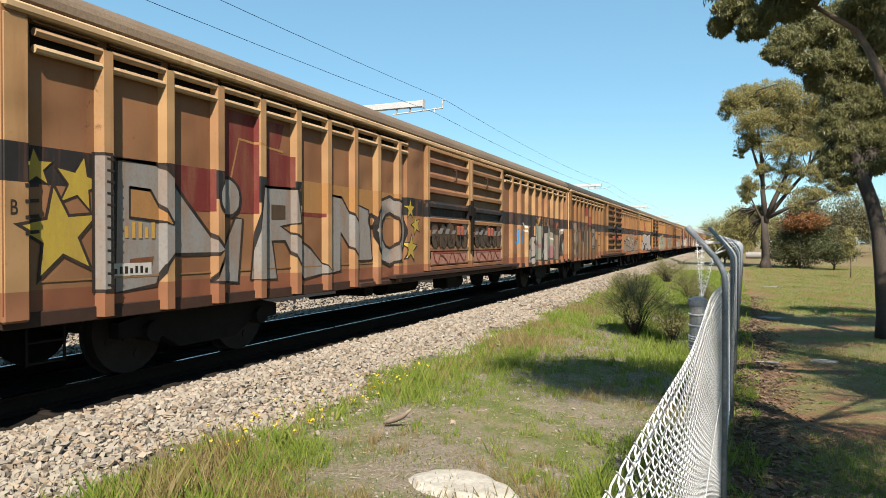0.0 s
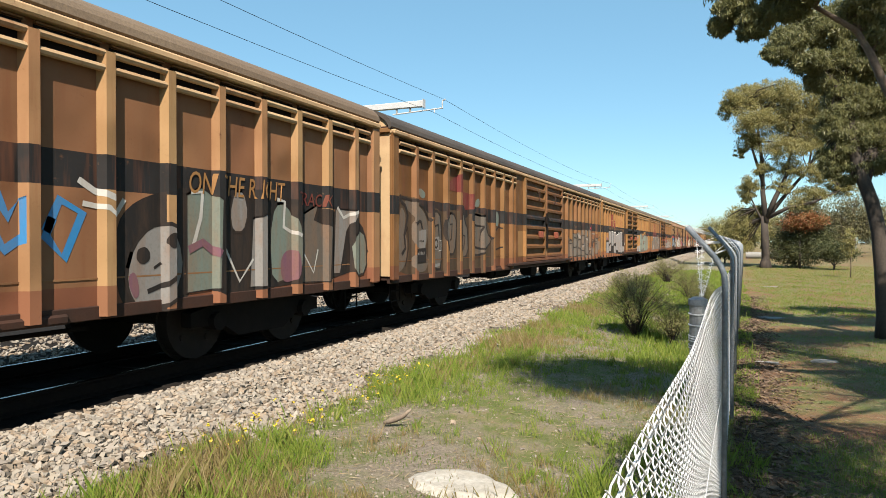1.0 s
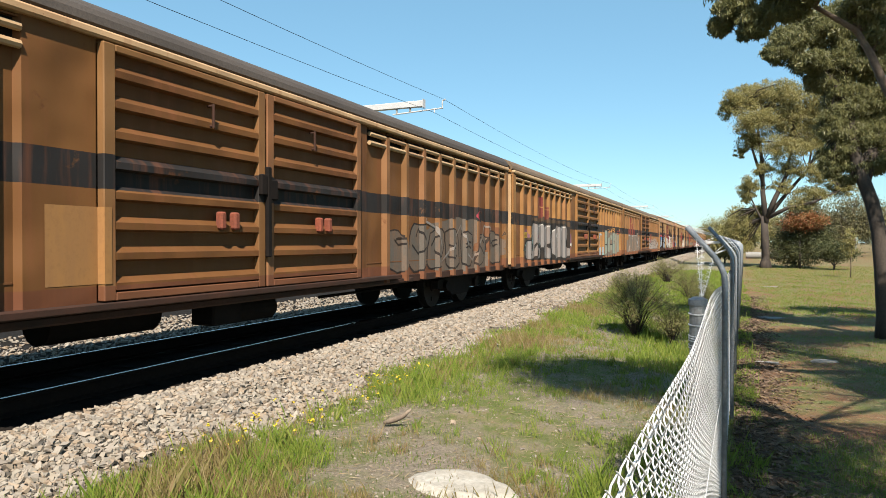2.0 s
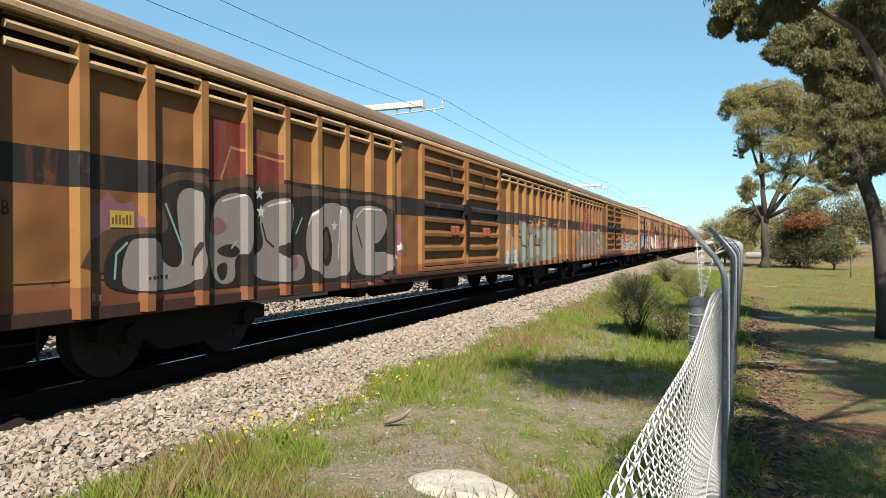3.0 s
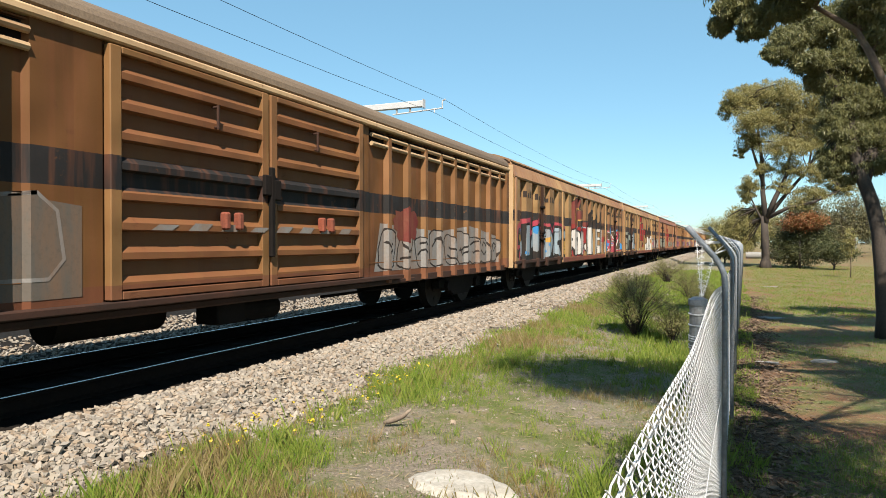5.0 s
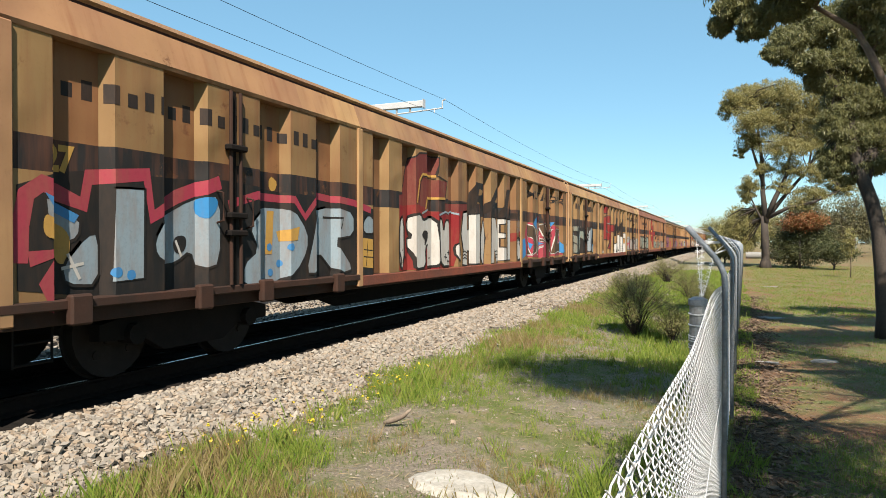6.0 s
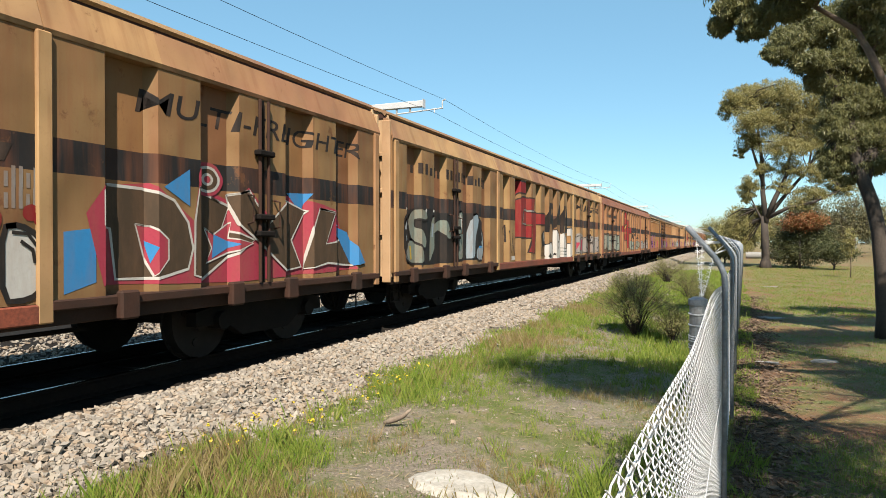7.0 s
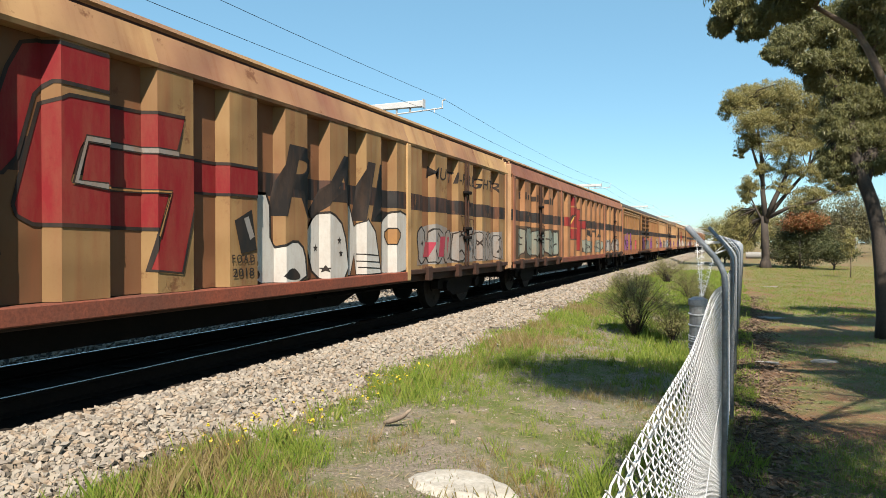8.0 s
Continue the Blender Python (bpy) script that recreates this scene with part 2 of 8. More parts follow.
def make_ground_material():
    """Grey gravelly earth by the railway, browner and orange earth under the park's trees, thin green between."""
    m, nt, b = nodes_of("grass_and_earth", 0.95)
    co = coords(nt)
    sep = nt.nodes.new("ShaderNodeSeparateXYZ")
    nt.links.new(co, sep.inputs[0])
    park = ramp(nt, sep.outputs[0], -0.4, 0.3)
    patch = noise_node(nt, co, 0.7, 6, 0.65)
    mid = noise_node(nt, co, 2.6, 7, 0.72)
    fine = noise_node(nt, co, 30.0, 6, 0.75)
    grit = nt.nodes.new("ShaderNodeTexVoronoi")
    grit.inputs["Scale"].default_value = 55.0
    nt.links.new(co, grit.inputs["Vector"])
    soil = mix(nt, ramp(nt, fine, 0.35, 0.7), (0.101, 0.0813, 0.0604), (0.24, 0.206, 0.158))
    soil = mix(nt, ramp(nt, grit.outputs["Distance"], 0.25, 0.05), soil, (0.31, 0.271, 0.217))
    earth = mix(nt, ramp(nt, fine, 0.35, 0.7), (0.0658, 0.0348, 0.0186), (0.224, 0.105, 0.0402))
    bare = mix(nt, park, soil, earth)
    green = mix(nt, ramp(nt, fine, 0.3, 0.7), (0.0542, 0.0735, 0.0124), (0.108, 0.128, 0.0271))
    dry = mix(nt, ramp(nt, mid, 0.42, 0.6), green, (0.147, 0.128, 0.0581))
    c = mix(nt, ramp(nt, math_node(nt, "ADD", math_node(nt, "MULTIPLY", patch, 0.6), math_node(nt, "MULTIPLY", mid, 0.4)), 0.44, 0.56), dry, bare)
    nt.links.new(c, b.inputs["Base Color"])
    bump(nt, b, math_node(nt, "ADD", fine, mid), 0.9, 0.035)
    return m


M_GROUND = make_ground_material()
# the bed's near-black colour holds the shade beneath the train
M_BALLAST = plain("shaded_ballast_bed", (0.022, 0.019, 0.017), (0.012, 0.011, 0.010), 14.0, 0.95, relief=0.9, fine=60.0, gloss=0.05)


def ground_axis(lo, hi, near, step):
    a = [0.0]
    s = step
    while a[-1] < hi:
        if a[-1] > near:
            s *= 1.35
        a.append(a[-1] + s)
    c = [0.0]
    s = step
    while c[-1] > lo:
        if c[-1] < -near:
            s *= 1.35
        c.append(c[-1] - s)
    return np.array(sorted(set(a + c)))


def make_ground():
    xs, ys = ground_axis(-1500, 1500, 14, 0.4), ground_axis(-300, 3000, 30, 0.5)
    gx, gy = np.meshgrid(xs, ys)
    far = smooth01((np.hypot(gx, gy) - 25) / 30)
    gz = ground_z(gx, gy) * (1 - far) + far * 0.03
    v = np.stack([gx, gy, gz], -1).reshape(-1, 3)
    i = np.arange(len(xs) * len(ys)).reshape(len(ys), len(xs))
    f = np.stack([i[:-1, :-1], i[:-1, 1:], i[1:, 1:], i[1:, :-1]], -1).reshape(-1, 4)
    ob = np_mesh("ground", v, f, M_GROUND, True)
    return tagged(ob, "grassy ground with bare reddish earth patches", "ground", kind="structure")


make_ground()


def make_ballast_bed():
    """The bed between and beside the rails, near black to stand for the train's shade, and the clean shoulder on the
    fence's side.
    """
    crown = [TRACK_X + d for d in (-7.0, -3.4, -1.75, 0, 1.24)]
    prof = [(crown[0], 0.28), (crown[1], 0.26)] + [(x, float(ballast_z(x))) for x in crown[2:]]
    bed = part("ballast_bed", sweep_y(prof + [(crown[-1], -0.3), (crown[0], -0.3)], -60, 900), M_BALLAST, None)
    tagged(bed, "bed of crushed stone under the railway, darkened by painted shade", "ballast", kind="structure")
    side = [TRACK_X + d for d in (1.242, 1.75, 2.35, 2.9)]
    prof = [(x, float(ballast_z(x)) - 0.004) for x in side]
    bank = part("ballast_shoulder", sweep_y(prof + [(side[-1], -0.3), (side[0], -0.3)], -60, 900), M_SHOULDER, None)
    tagged(bank, "sloping shoulder of clean grey crushed stone", "ballast", kind="structure")


M_SHOULDER = plain("shoulder_stone", (0.148, 0.126, 0.1), (0.0783, 0.0653, 0.0522), 9.0, 0.95, relief=0.9, fine=45.0, gloss=0.1)
make_ballast_bed()

STONE_COLOURS = [(0.0974, 0.0853, 0.0731), (0.189, 0.143, 0.1), (0.207, 0.183, 0.149), (0.231, 0.21, 0.177), (0.152, 0.131, 0.11), (0.268, 0.24, 0.204), (0.225, 0.173, 0.122), (0.177, 0.161, 0.14), (0.244, 0.21, 0.164)]
M_STONES = per_island("ballast_stones", STONE_COLOURS, 0.9)


def stone_field(name, pts, sizes, rng, label):
    """Angular stones, joined: a skewed octahedron-like lump each."""
    n = len(pts)
    base = np.array([(1, 1, 1), (-1, 1, 1), (-1, -1, 1), (1, -1, 1), (1, 1, -1), (-1, 1, -1), (-1, -1, -1), (1, -1, -1)], float) * 0.6
    quads = np.array([(0, 1, 2, 3), (7, 6, 5, 4), (0, 4, 5, 1), (1, 5, 6, 2), (2, 6, 7, 3), (3, 7, 4, 0)])
    v = base[None] * (1 + rng.uniform(-0.75, 0.40, (n, 8, 3)))
    v = v * np.stack([rng.uniform(0.7, 1.3, n), rng.uniform(0.7, 1.3, n), rng.uniform(0.5, 0.85, n)], -1)[:, None]
    a, e = rng.uniform(0, 2 * np.pi, n), rng.uniform(-0.7, 0.7, n)
    ca, sa, ce, se = np.cos(a), np.sin(a), np.cos(e), np.sin(e)
    x = v[..., 0] * ca[:, None] - v[..., 1] * sa[:, None]
    y = v[..., 0] * sa[:, None] + v[..., 1] * ca[:, None]
    z = v[..., 2]
    y2, z2 = y * ce[:, None] - z * se[:, None], y * se[:, None] + z * ce[:, None]
    v = np.stack([x, y2, z2], -1) * sizes[:, None, None] + pts[:, None, :]
    f = (quads[None] + (np.arange(n) * 8)[:, None, None]).reshape(-1, 4)
    ob = np_mesh(name, v.reshape(-1, 3), f, M_STONES)
    return tagged(ob, label, "stones", kind="stuff")


def make_ballast_stones():
    rng = np.random.default_rng(3)
    ys = np.concatenate([rng.uniform(2.5, 16, 26000), rng.uniform(-6, 2.5, 3500), rng.uniform(16, 45, 15000), rng.uniform(45, 110, 7000)])
    d = rng.uniform(1.22, 3.0, len(ys))
    edge = 2.42 + 0.15 * np.sin(ys * 1.3) + 0.10 * np.sin(ys * 3.7 + 1)
    keep = (d < edge) | ((rng.random(len(ys)) < 0.08) & (d < edge + 0.5))
    ys, d = ys[keep], d[keep]
    xs = TRACK_X + d
    size = rng.uniform(0.024, 0.05, len(ys)) * np.where(ys > 45, 1.8, np.where(ys > 16, 1.25, 1.0))
    z = np.maximum(ballast_z(xs), ground_z(xs, ys)) + size * rng.uniform(-0.1, 0.55, len(ys))
    stone_field("ballast_stones", np.stack([xs, ys, z], -1), size, rng, "light grey and tan crushed ballast stones on the near bank")
    ys = np.concatenate([rng.uniform(2.5, 20, 6500), rng.uniform(20, 60, 3000)])
    d = rng.uniform(0.9, 5.0, len(ys))
    xs = TRACK_X - d
    size = rng.uniform(0.024, 0.05, len(ys)) * np.where(ys > 20, 1.6, 1.0)
    prof = np.interp(d, [0, 1.75, 3.4, 7.0], [RAIL_Z - 0.19, RAIL_Z - 0.19, 0.26, 0.28])
    stone_field("ballast_stones_far", np.stack([xs, ys, prof + size * rng.uniform(0, 0.5, len(ys))], -1), size, rng, "grey crushed ballast stones beyond the track")


make_ballast_stones()


def make_rails():
    web = [(-0.07, -0.17), (0.07, -0.17), (0.07, -0.155), (0.012, -0.135), (0.012, -0.045), (0.035, -0.03), (0.035, -0.006), (-0.035, -0.006), (-0.035, -0.03), (-0.012, -0.045), (-0.012, -0.135), (-0.07, -0.155)]
    head = [(-0.020, -0.003), (0.020, -0.003), (0.017, 0.0), (-0.017, 0.0)]
    for side in (-0.7525, 0.7525):
        rail = tagged(new("rail"), "steel running rail with a polished head on the ballast", "rail", "rails of the track")
        rail.location = (TRACK_X + side, 0, RAIL_Z)
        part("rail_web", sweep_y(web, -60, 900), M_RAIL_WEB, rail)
        part("rail_head", sweep_y([(x * 1.02, z + 0.001) for x, z in head], -60, 900), M_RAIL, rail, "shiny polished rail head")


make_rails()

# sleepers coloured near black to stand for the shade over the track
M_SLEEPER = plain("shaded_sleeper", (0.022, 0.019, 0.016), (0.014, 0.012, 0.011), 5.0, 0.9, gloss=0.05)


def make_sleepers():
    first = tagged(new("sleeper"), "sleeper under the rails, darkened by painted shade", "sleeper", "sleepers of the track")
    first.location = (TRACK_X, 1.0, RAIL_Z - 0.17)
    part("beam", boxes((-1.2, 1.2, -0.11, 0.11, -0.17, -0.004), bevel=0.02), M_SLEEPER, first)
    for k in range(1, 70):
        copy_thing(first, pose(TRACK_X, 1.0 + 0.65 * k, RAIL_Z - 0.17))


make_sleepers()

# ---- the train ----
BODY = 20.15
SIDE_A, RIB_A = 1.345, 1.43          # panel face and rib face of the louvred wagon
RIBS_A = [0.24 + 0.74 * i for i in range(1, 10)] + [13.52 + 0.738 * i for i in range(0, 9)]
DOOR_A = (7.95, 12.55)
SIDE_B, RIB_B = 1.29, 1.43           # pocket face and outer face of the multi-door wagon
MID_B = (5.65, 14.35)
DOOR_BAYS_B = (0.55, 1.75, 3.25, 4.45, 14.95, 16.15, 17.65, 18.85)
POCKETS_B = [6.05 + 1.045 * i for i in range(8)]


def side_plan_a():
    """Plan line (y, x) of the louvred wagon's side: posts, ribs and panels."""
    pts = [(0.0, RIB_A), (0.22, RIB_A), (0.26, SIDE_A)]
    for r in RIBS_A:
        if r > DOOR_A[1] and pts[-1][0] < DOOR_A[0]:
            pts += [(7.2, SIDE_A), (7.24, 1.40), (DOOR_A[0], 1.40), (DOOR_A[1], 1.40), (12.85, 1.40), (12.89, SIDE_A)]
        pts += [(r - 0.085, SIDE_A), (r - 0.05, RIB_A), (r + 0.05, RIB_A), (r + 0.075, SIDE_A)]
    pts += [(BODY - 0.26, SIDE_A), (BODY - 0.22, RIB_A), (BODY, RIB_A)]
    return pts


def side_plan_b():
    pts = [(0.0, RIB_B), (0.30, RIB_B)]
    for p in DOOR_BAYS_B[:4]:
        pts += [(p, RIB_B), (p + 0.015, SIDE_B + 0.02), (p + 0.54, SIDE_B + 0.02), (p + 0.62, RIB_B)]
    for p in POCKETS_B:
        pts += [(p, RIB_B), (p + 0.012, SIDE_B), (p + 0.48, SIDE_B), (p + 0.56, RIB_B)]
    for p in DOOR_BAYS_B[4:]:
        pts += [(p, RIB_B), (p + 0.015, SIDE_B + 0.02), (p + 0.54, SIDE_B + 0.02), (p + 0.62, RIB_B)]
    pts += [(BODY, RIB_B)]
    return pts


PLAN_A, PLAN_B = side_plan_a(), side_plan_b()


def at_plan(plan, y):
    return float(np.interp(y, [p[0] for p in plan], [p[1] for p in plan]))


def roof_section(w, z_side, z_top, n=10, drop=0.0):
    return [(w * math.cos(a), z_side + (z_top - z_side) * math.sin(a) ** 0.9) for a in [math.pi * k / n for k in range(n + 1)]]


def bogie(wagon, yc):
    """Two wheelsets in a cast frame; the wheelsets turn."""
    sf = bmesh.new()
    for sx in (-1, 1):
        x0, x1 = sx * 0.98, sx * 1.12
        x0, x1 = min(x0, x1), max(x0, x1)
        prof = [(-1.25, 0.42), (-1.25, 0.58), (-0.95, 0.64), (-0.35, 0.70), (0.35, 0.70), (0.95, 0.64), (1.25, 0.58), (1.25, 0.42), (0.72, 0.40), (0.45, 0.24), (-0.45, 0.24), (-0.72, 0.40)]
        a = [sf.verts.new((x0, yc + y, z)) for y, z in prof]
        b = [sf.verts.new((x1, yc + y, z)) for y, z in prof]
        for i in range(len(prof)):
            j = (i + 1) % len(prof)
            sf.faces.new((a[i], a[j], b[j], b[i]))
        sf.faces.new(a[::-1])
        sf.faces.new(b)
        for y in (-0.865, 0.865):
            rod(sf, (sx * 1.0, yc + y, 0.46), (sx * 1.2, yc + y, 0.46), 0.11, 10)
        for y in (-0.14, 0.0, 0.14):
            rod(sf, (sx * 1.05, yc + y, 0.27), (sx * 1.05, yc + y, 0.52), 0.055, 8)
    box(sf, -1.0, 1.0, yc - 0.2, yc + 0.2, 0.42, 0.66)
    bmesh.ops.recalc_face_normals(sf, faces=sf.faces)
    part("bogie_frame", sf, M_BLACK, wagon)
    for y in (-0.865, 0.865):
        bm = bmesh.new()
        for sx in (-1, 1):
            rod(bm, (sx * 0.70, 0, 0), (sx * 0.83, 0, 0), 0.455, 22)
            rod(bm, (sx * 0.68, 0, 0), (sx * 0.70, 0, 0), 0.485, 22)
            rod(bm, (sx * 0.83, 0, 0), (sx * 0.86, 0, 0), 0.14, 12)
            for k in range(4):
                ang = k * math.pi / 2
                rod(bm, (sx * 0.83, 0.28 * math.cos(ang), 0.28 * math.sin(ang)), (sx * 0.845, 0.28 * math.cos(ang), 0.28 * math.sin(ang)), 0.05, 8)
        rod(bm, (-0.9, 0, 0), (0.9, 0, 0), 0.08, 10)
        ws = part("wheelset", bm, M_WHEEL, wagon)
        ws.location = (0, yc + y, 0.455)


def underframe(wagon, z0, z1, mat, gear=True):
    part("frame_beam", boxes((-1.36, -1.28, 0.05, BODY - 0.05, z0, z1), bevel=0.008), mat, wagon)
    part("frame_beam", boxes((1.28, 1.36, 0.05, BODY - 0.05, z0, z1), bevel=0.008), mat, wagon)
    part("floor_plate", boxes((-1.3, 1.3, 0.05, BODY - 0.05, z1 - 0.07, z1 - 0.004)), mat, wagon)
    part("centre_sill", boxes((-0.3, 0.3, 0.0, BODY, z0 - 0.02, z1 - 0.08), bevel=0.008), mat, wagon)
    if not gear:
        prof = [(5.2, z0), (6.4, 0.30), (13.5, 0.30), (14.7, z0)]
        for x0, x1 in ((-0.52, -0.46), (0.46, 0.52)):
            bm = bmesh.new()
            a = [bm.verts.new((x0, y, z)) for y, z in prof]
            b = [bm.verts.new((x1, y, z)) for y, z in prof]
            for i in range(4):
                j = (i + 1) % 4
                bm.faces.new((a[i], a[j], b[j], b[i]))
            bm.faces.new(a[::-1])
            bm.faces.new(b)
            bmesh.ops.recalc_face_normals(bm, faces=bm.faces)
            part("centre_girder", bm, M_BLACK, wagon)
    if gear:
        part("air_tank", rod(bmesh.new(), (0.35, 8.1, 0.55), (0.35, 9.5, 0.55), 0.21, 16), M_BLACK, wagon)
        part("brake_cylinder", rod(bmesh.new(), (0.75, 10.4, 0.5), (0.75, 11.2, 0.5), 0.17, 16), M_BLACK, wagon)
        part("equipment_box", boxes((0.8, 1.15, 9.7, 10.2, 0.40, 0.72), bevel=0.02), M_BLACK, wagon)
        part("brake_valve", boxes((0.3, 0.9, 6.6, 6.9, 0.45, 0.70), bevel=0.02), M_BLACK, wagon)
    for y in (5.4, 12.7, 13.9):
        part("brake_rod", rod(bmesh.new(), (0.6, y, 0.5), (0.6, y + 1.5, 0.5), 0.025), M_BLACK, wagon)
    for y, s in ((0.0, -1), (BODY, 1)):
        bm = boxes((-0.12, 0.12, min(y, y + s * 0.28), max(y, y + s * 0.28), 0.50, 0.72), (-0.2, 0.2, min(y + s * 0.24, y + s * 0.36), max(y + s * 0.24, y + s * 0.36), 0.46, 0.76), bevel=0.02)
        part("coupler", bm, M_BLACK, wagon)
        bm = tube(bmesh.new(), [(0.45, y, 0.72), (0.47, y + s * 0.12, 0.42), (0.46, y + s * 0.2, 0.26), (0.40, y + s * 0.3, 0.30), (0.3, y + s * 0.36, 0.48)], 0.025)
        part("brake_hose", bm, M_BLACK, wagon)
        bm = rods(0.012, ((1.2, y - s * 0.35, 0.75), (1.2, y - s * 0.35, 0.32)), ((1.2, y - s * 0.7, 0.75), (1.2, y - s * 0.7, 0.32)), ((1.2, y - s * 0.35, 0.34), (1.2, y - s * 0.7, 0.34)), ((1.2, y - s * 0.35, 0.52), (1.2, y - s * 0.7, 0.52)))
        part("step_iron", bm, M_BLACK, wagon)


def body_side(wagon, plan, z0, z1, mat, sx):
    bm = sheet_z([(sx * x, y) for y, x in plan], z0, z1)
    return part("side_panel", bm, mat, wagon)


def louvred_wagon():
    """The ribbed wagon: vertical ribs, two louvre slats in each bay, a pair of corrugated doors each side."""
    w = new("louvred_wagon")
    z0, z1 = 0.76, 3.26
    flat = [(0.0, RIB_A), (0.22, RIB_A), (0.26, SIDE_A), (7.2, SIDE_A), (7.24, 1.40), (7.93, 1.40), (7.94, 1.36), (12.56, 1.36), (12.57, 1.40), (12.85, 1.40), (12.89, SIDE_A), (BODY - 0.26, SIDE_A), (BODY - 0.22, RIB_A), (BODY, RIB_A)]
    for sx in (-1, 1):
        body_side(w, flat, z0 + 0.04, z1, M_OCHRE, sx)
        # posts wear the lightened rib coat, as if catching the sun
        for ya, yb in ((0.0, 0.225), (BODY - 0.225, BODY)):
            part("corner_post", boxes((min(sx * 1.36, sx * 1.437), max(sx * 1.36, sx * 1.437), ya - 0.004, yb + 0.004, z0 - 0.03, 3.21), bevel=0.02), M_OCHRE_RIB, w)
        for ya, yb in ((0.27, 7.19), (12.9, BODY - 0.27)):
            part("seam", boxes((min(sx * 1.34, sx * 1.352), max(sx * 1.34, sx * 1.352), ya, yb, 1.04, 1.056)), M_OCHRE, w)
        rib_bm = sheet_z([(-0.09, -0.085), (-0.001, -0.05), (-0.001, 0.05), (-0.09, 0.075)], z0 - 0.06, 3.13, -0.005)
        bmesh.ops.holes_fill(rib_bm, edges=rib_bm.edges)
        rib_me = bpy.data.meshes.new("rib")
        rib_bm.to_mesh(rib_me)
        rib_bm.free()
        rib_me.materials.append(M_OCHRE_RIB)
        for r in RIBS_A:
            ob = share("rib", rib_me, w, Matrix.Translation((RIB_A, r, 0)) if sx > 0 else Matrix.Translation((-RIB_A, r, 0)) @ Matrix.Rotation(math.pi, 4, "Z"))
        box_bm = boxes(*[(min(sx * 1.34, sx * 1.465), max(sx * 1.34, sx * 1.465), 0.0, BODY, 3.225, 3.31)], bevel=0.02)
        part("cantrail", box_bm, M_CREAM, w, "pale dusty steel edge rail")
        bm = boxes((min(sx * 1.2, sx * 1.40), max(sx * 1.2, sx * 1.40), 0.0, BODY, 3.312, 3.36))
        part("gutter", bm, M_SILL, w)
        # louvre slats
        edges = [0.24] + RIBS_A[:9] + [7.28]
        edges2 = [12.89] + RIBS_A[9:] + [BODY - 0.24]
        for lst in (edges, edges2):
            for a, b in zip(lst, lst[1:]):
                for zc in (2.975, 3.115):
                    bm = bmesh.new()
                    rod(bm, (sx * 1.395, a + 0.05, zc), (sx * 1.395, b - 0.05, zc), 0.037, 8)
                    part("louvre_slat", bm, M_CREAM, w)
                part("louvre_rail", boxes((min(sx * 1.35, sx * 1.385), max(sx * 1.35, sx * 1.385), a + 0.05, b - 0.05, 3.195, 3.213)), M_OCHRE, w)
                # black sheet on the panel stands in for shade between the slats
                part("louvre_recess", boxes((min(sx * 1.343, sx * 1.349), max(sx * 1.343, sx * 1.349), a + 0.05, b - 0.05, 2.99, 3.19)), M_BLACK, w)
        # doors: two leaves with horizontal swages
        for y0, y1 in ((DOOR_A[0], 10.24), (10.28, DOOR_A[1])):
            prof = [(1.395, 0.86)]
            zs = np.linspace(0.92, 3.16, 9)
            for a, b in zip(zs, zs[1:]):
                h = b - a
                prof += [(1.40, a), (1.475, a + 0.02), (1.475, a + h * 0.30), (1.40, a + h * 0.52)]
            prof += [(1.40, 3.2), (1.385, 3.2), (1.385, 0.86)]
            door = part("door", sweep_y([(sx * x, z) for x, z in prof], y0 + 0.13, y1 - 0.13), M_OCHRE, w)
            xs = (min(sx * 1.385, sx * 1.475), max(sx * 1.385, sx * 1.475))
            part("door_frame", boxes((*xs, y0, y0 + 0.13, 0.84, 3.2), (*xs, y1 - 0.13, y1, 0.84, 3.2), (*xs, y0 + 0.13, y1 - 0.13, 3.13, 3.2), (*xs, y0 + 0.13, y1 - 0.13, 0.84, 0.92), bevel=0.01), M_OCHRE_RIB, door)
            hx = sx * 1.52
            ym = y0 + 1.35 if y0 < 9 else y0 + 0.95
            part("handle", rods(0.016, ((hx, ym, 2.62), (hx, ym, 2.88)), ((hx, ym, 2.64), (sx * 1.44, ym, 2.64)), ((hx, ym, 2.86), (sx * 1.44, ym, 2.86))), M_SILL, door)
            if sx > 0:
                for yy in (ym + 0.1, ym + 0.32):
                    part("bracket", boxes((1.44, 1.54, yy, yy + 0.09, 1.52, 1.72), bevel=0.02), M_SILL_RED, door)
        xs = (min(sx * 1.475, sx * 1.53), max(sx * 1.475, sx * 1.53))
        part("door_lock", boxes((*xs, 10.1, 10.22, 1.95, 2.2), (*xs, 10.28, 10.42, 1.9, 2.15), (*xs, 10.22, 10.3, 1.2, 2.3), bevel=0.012), M_BLACK, w)
        part("door_track", boxes((min(sx * 1.36, sx * 1.50), max(sx * 1.36, sx * 1.50), 6.6, 13.9, 0.76, 0.83), bevel=0.01), M_SILL, w, "dark steel door runner")
        part("deep_sill", boxes((min(sx * 1.30, sx * 1.39), max(sx * 1.30, sx * 1.39), 5.6, 14.6, 0.665, 0.755), bevel=0.02), M_SILL, w, "deep dark side sill beneath the doors")
    rs = roof_section(1.42, 3.35, 3.79, 22)
    part("roof", sweep_y(rs + [(x * 0.96, z - 0.05) for x, z in rs[::-1]], -0.03, BODY + 0.03), M_ROOF, w, "curved dull brown roof")
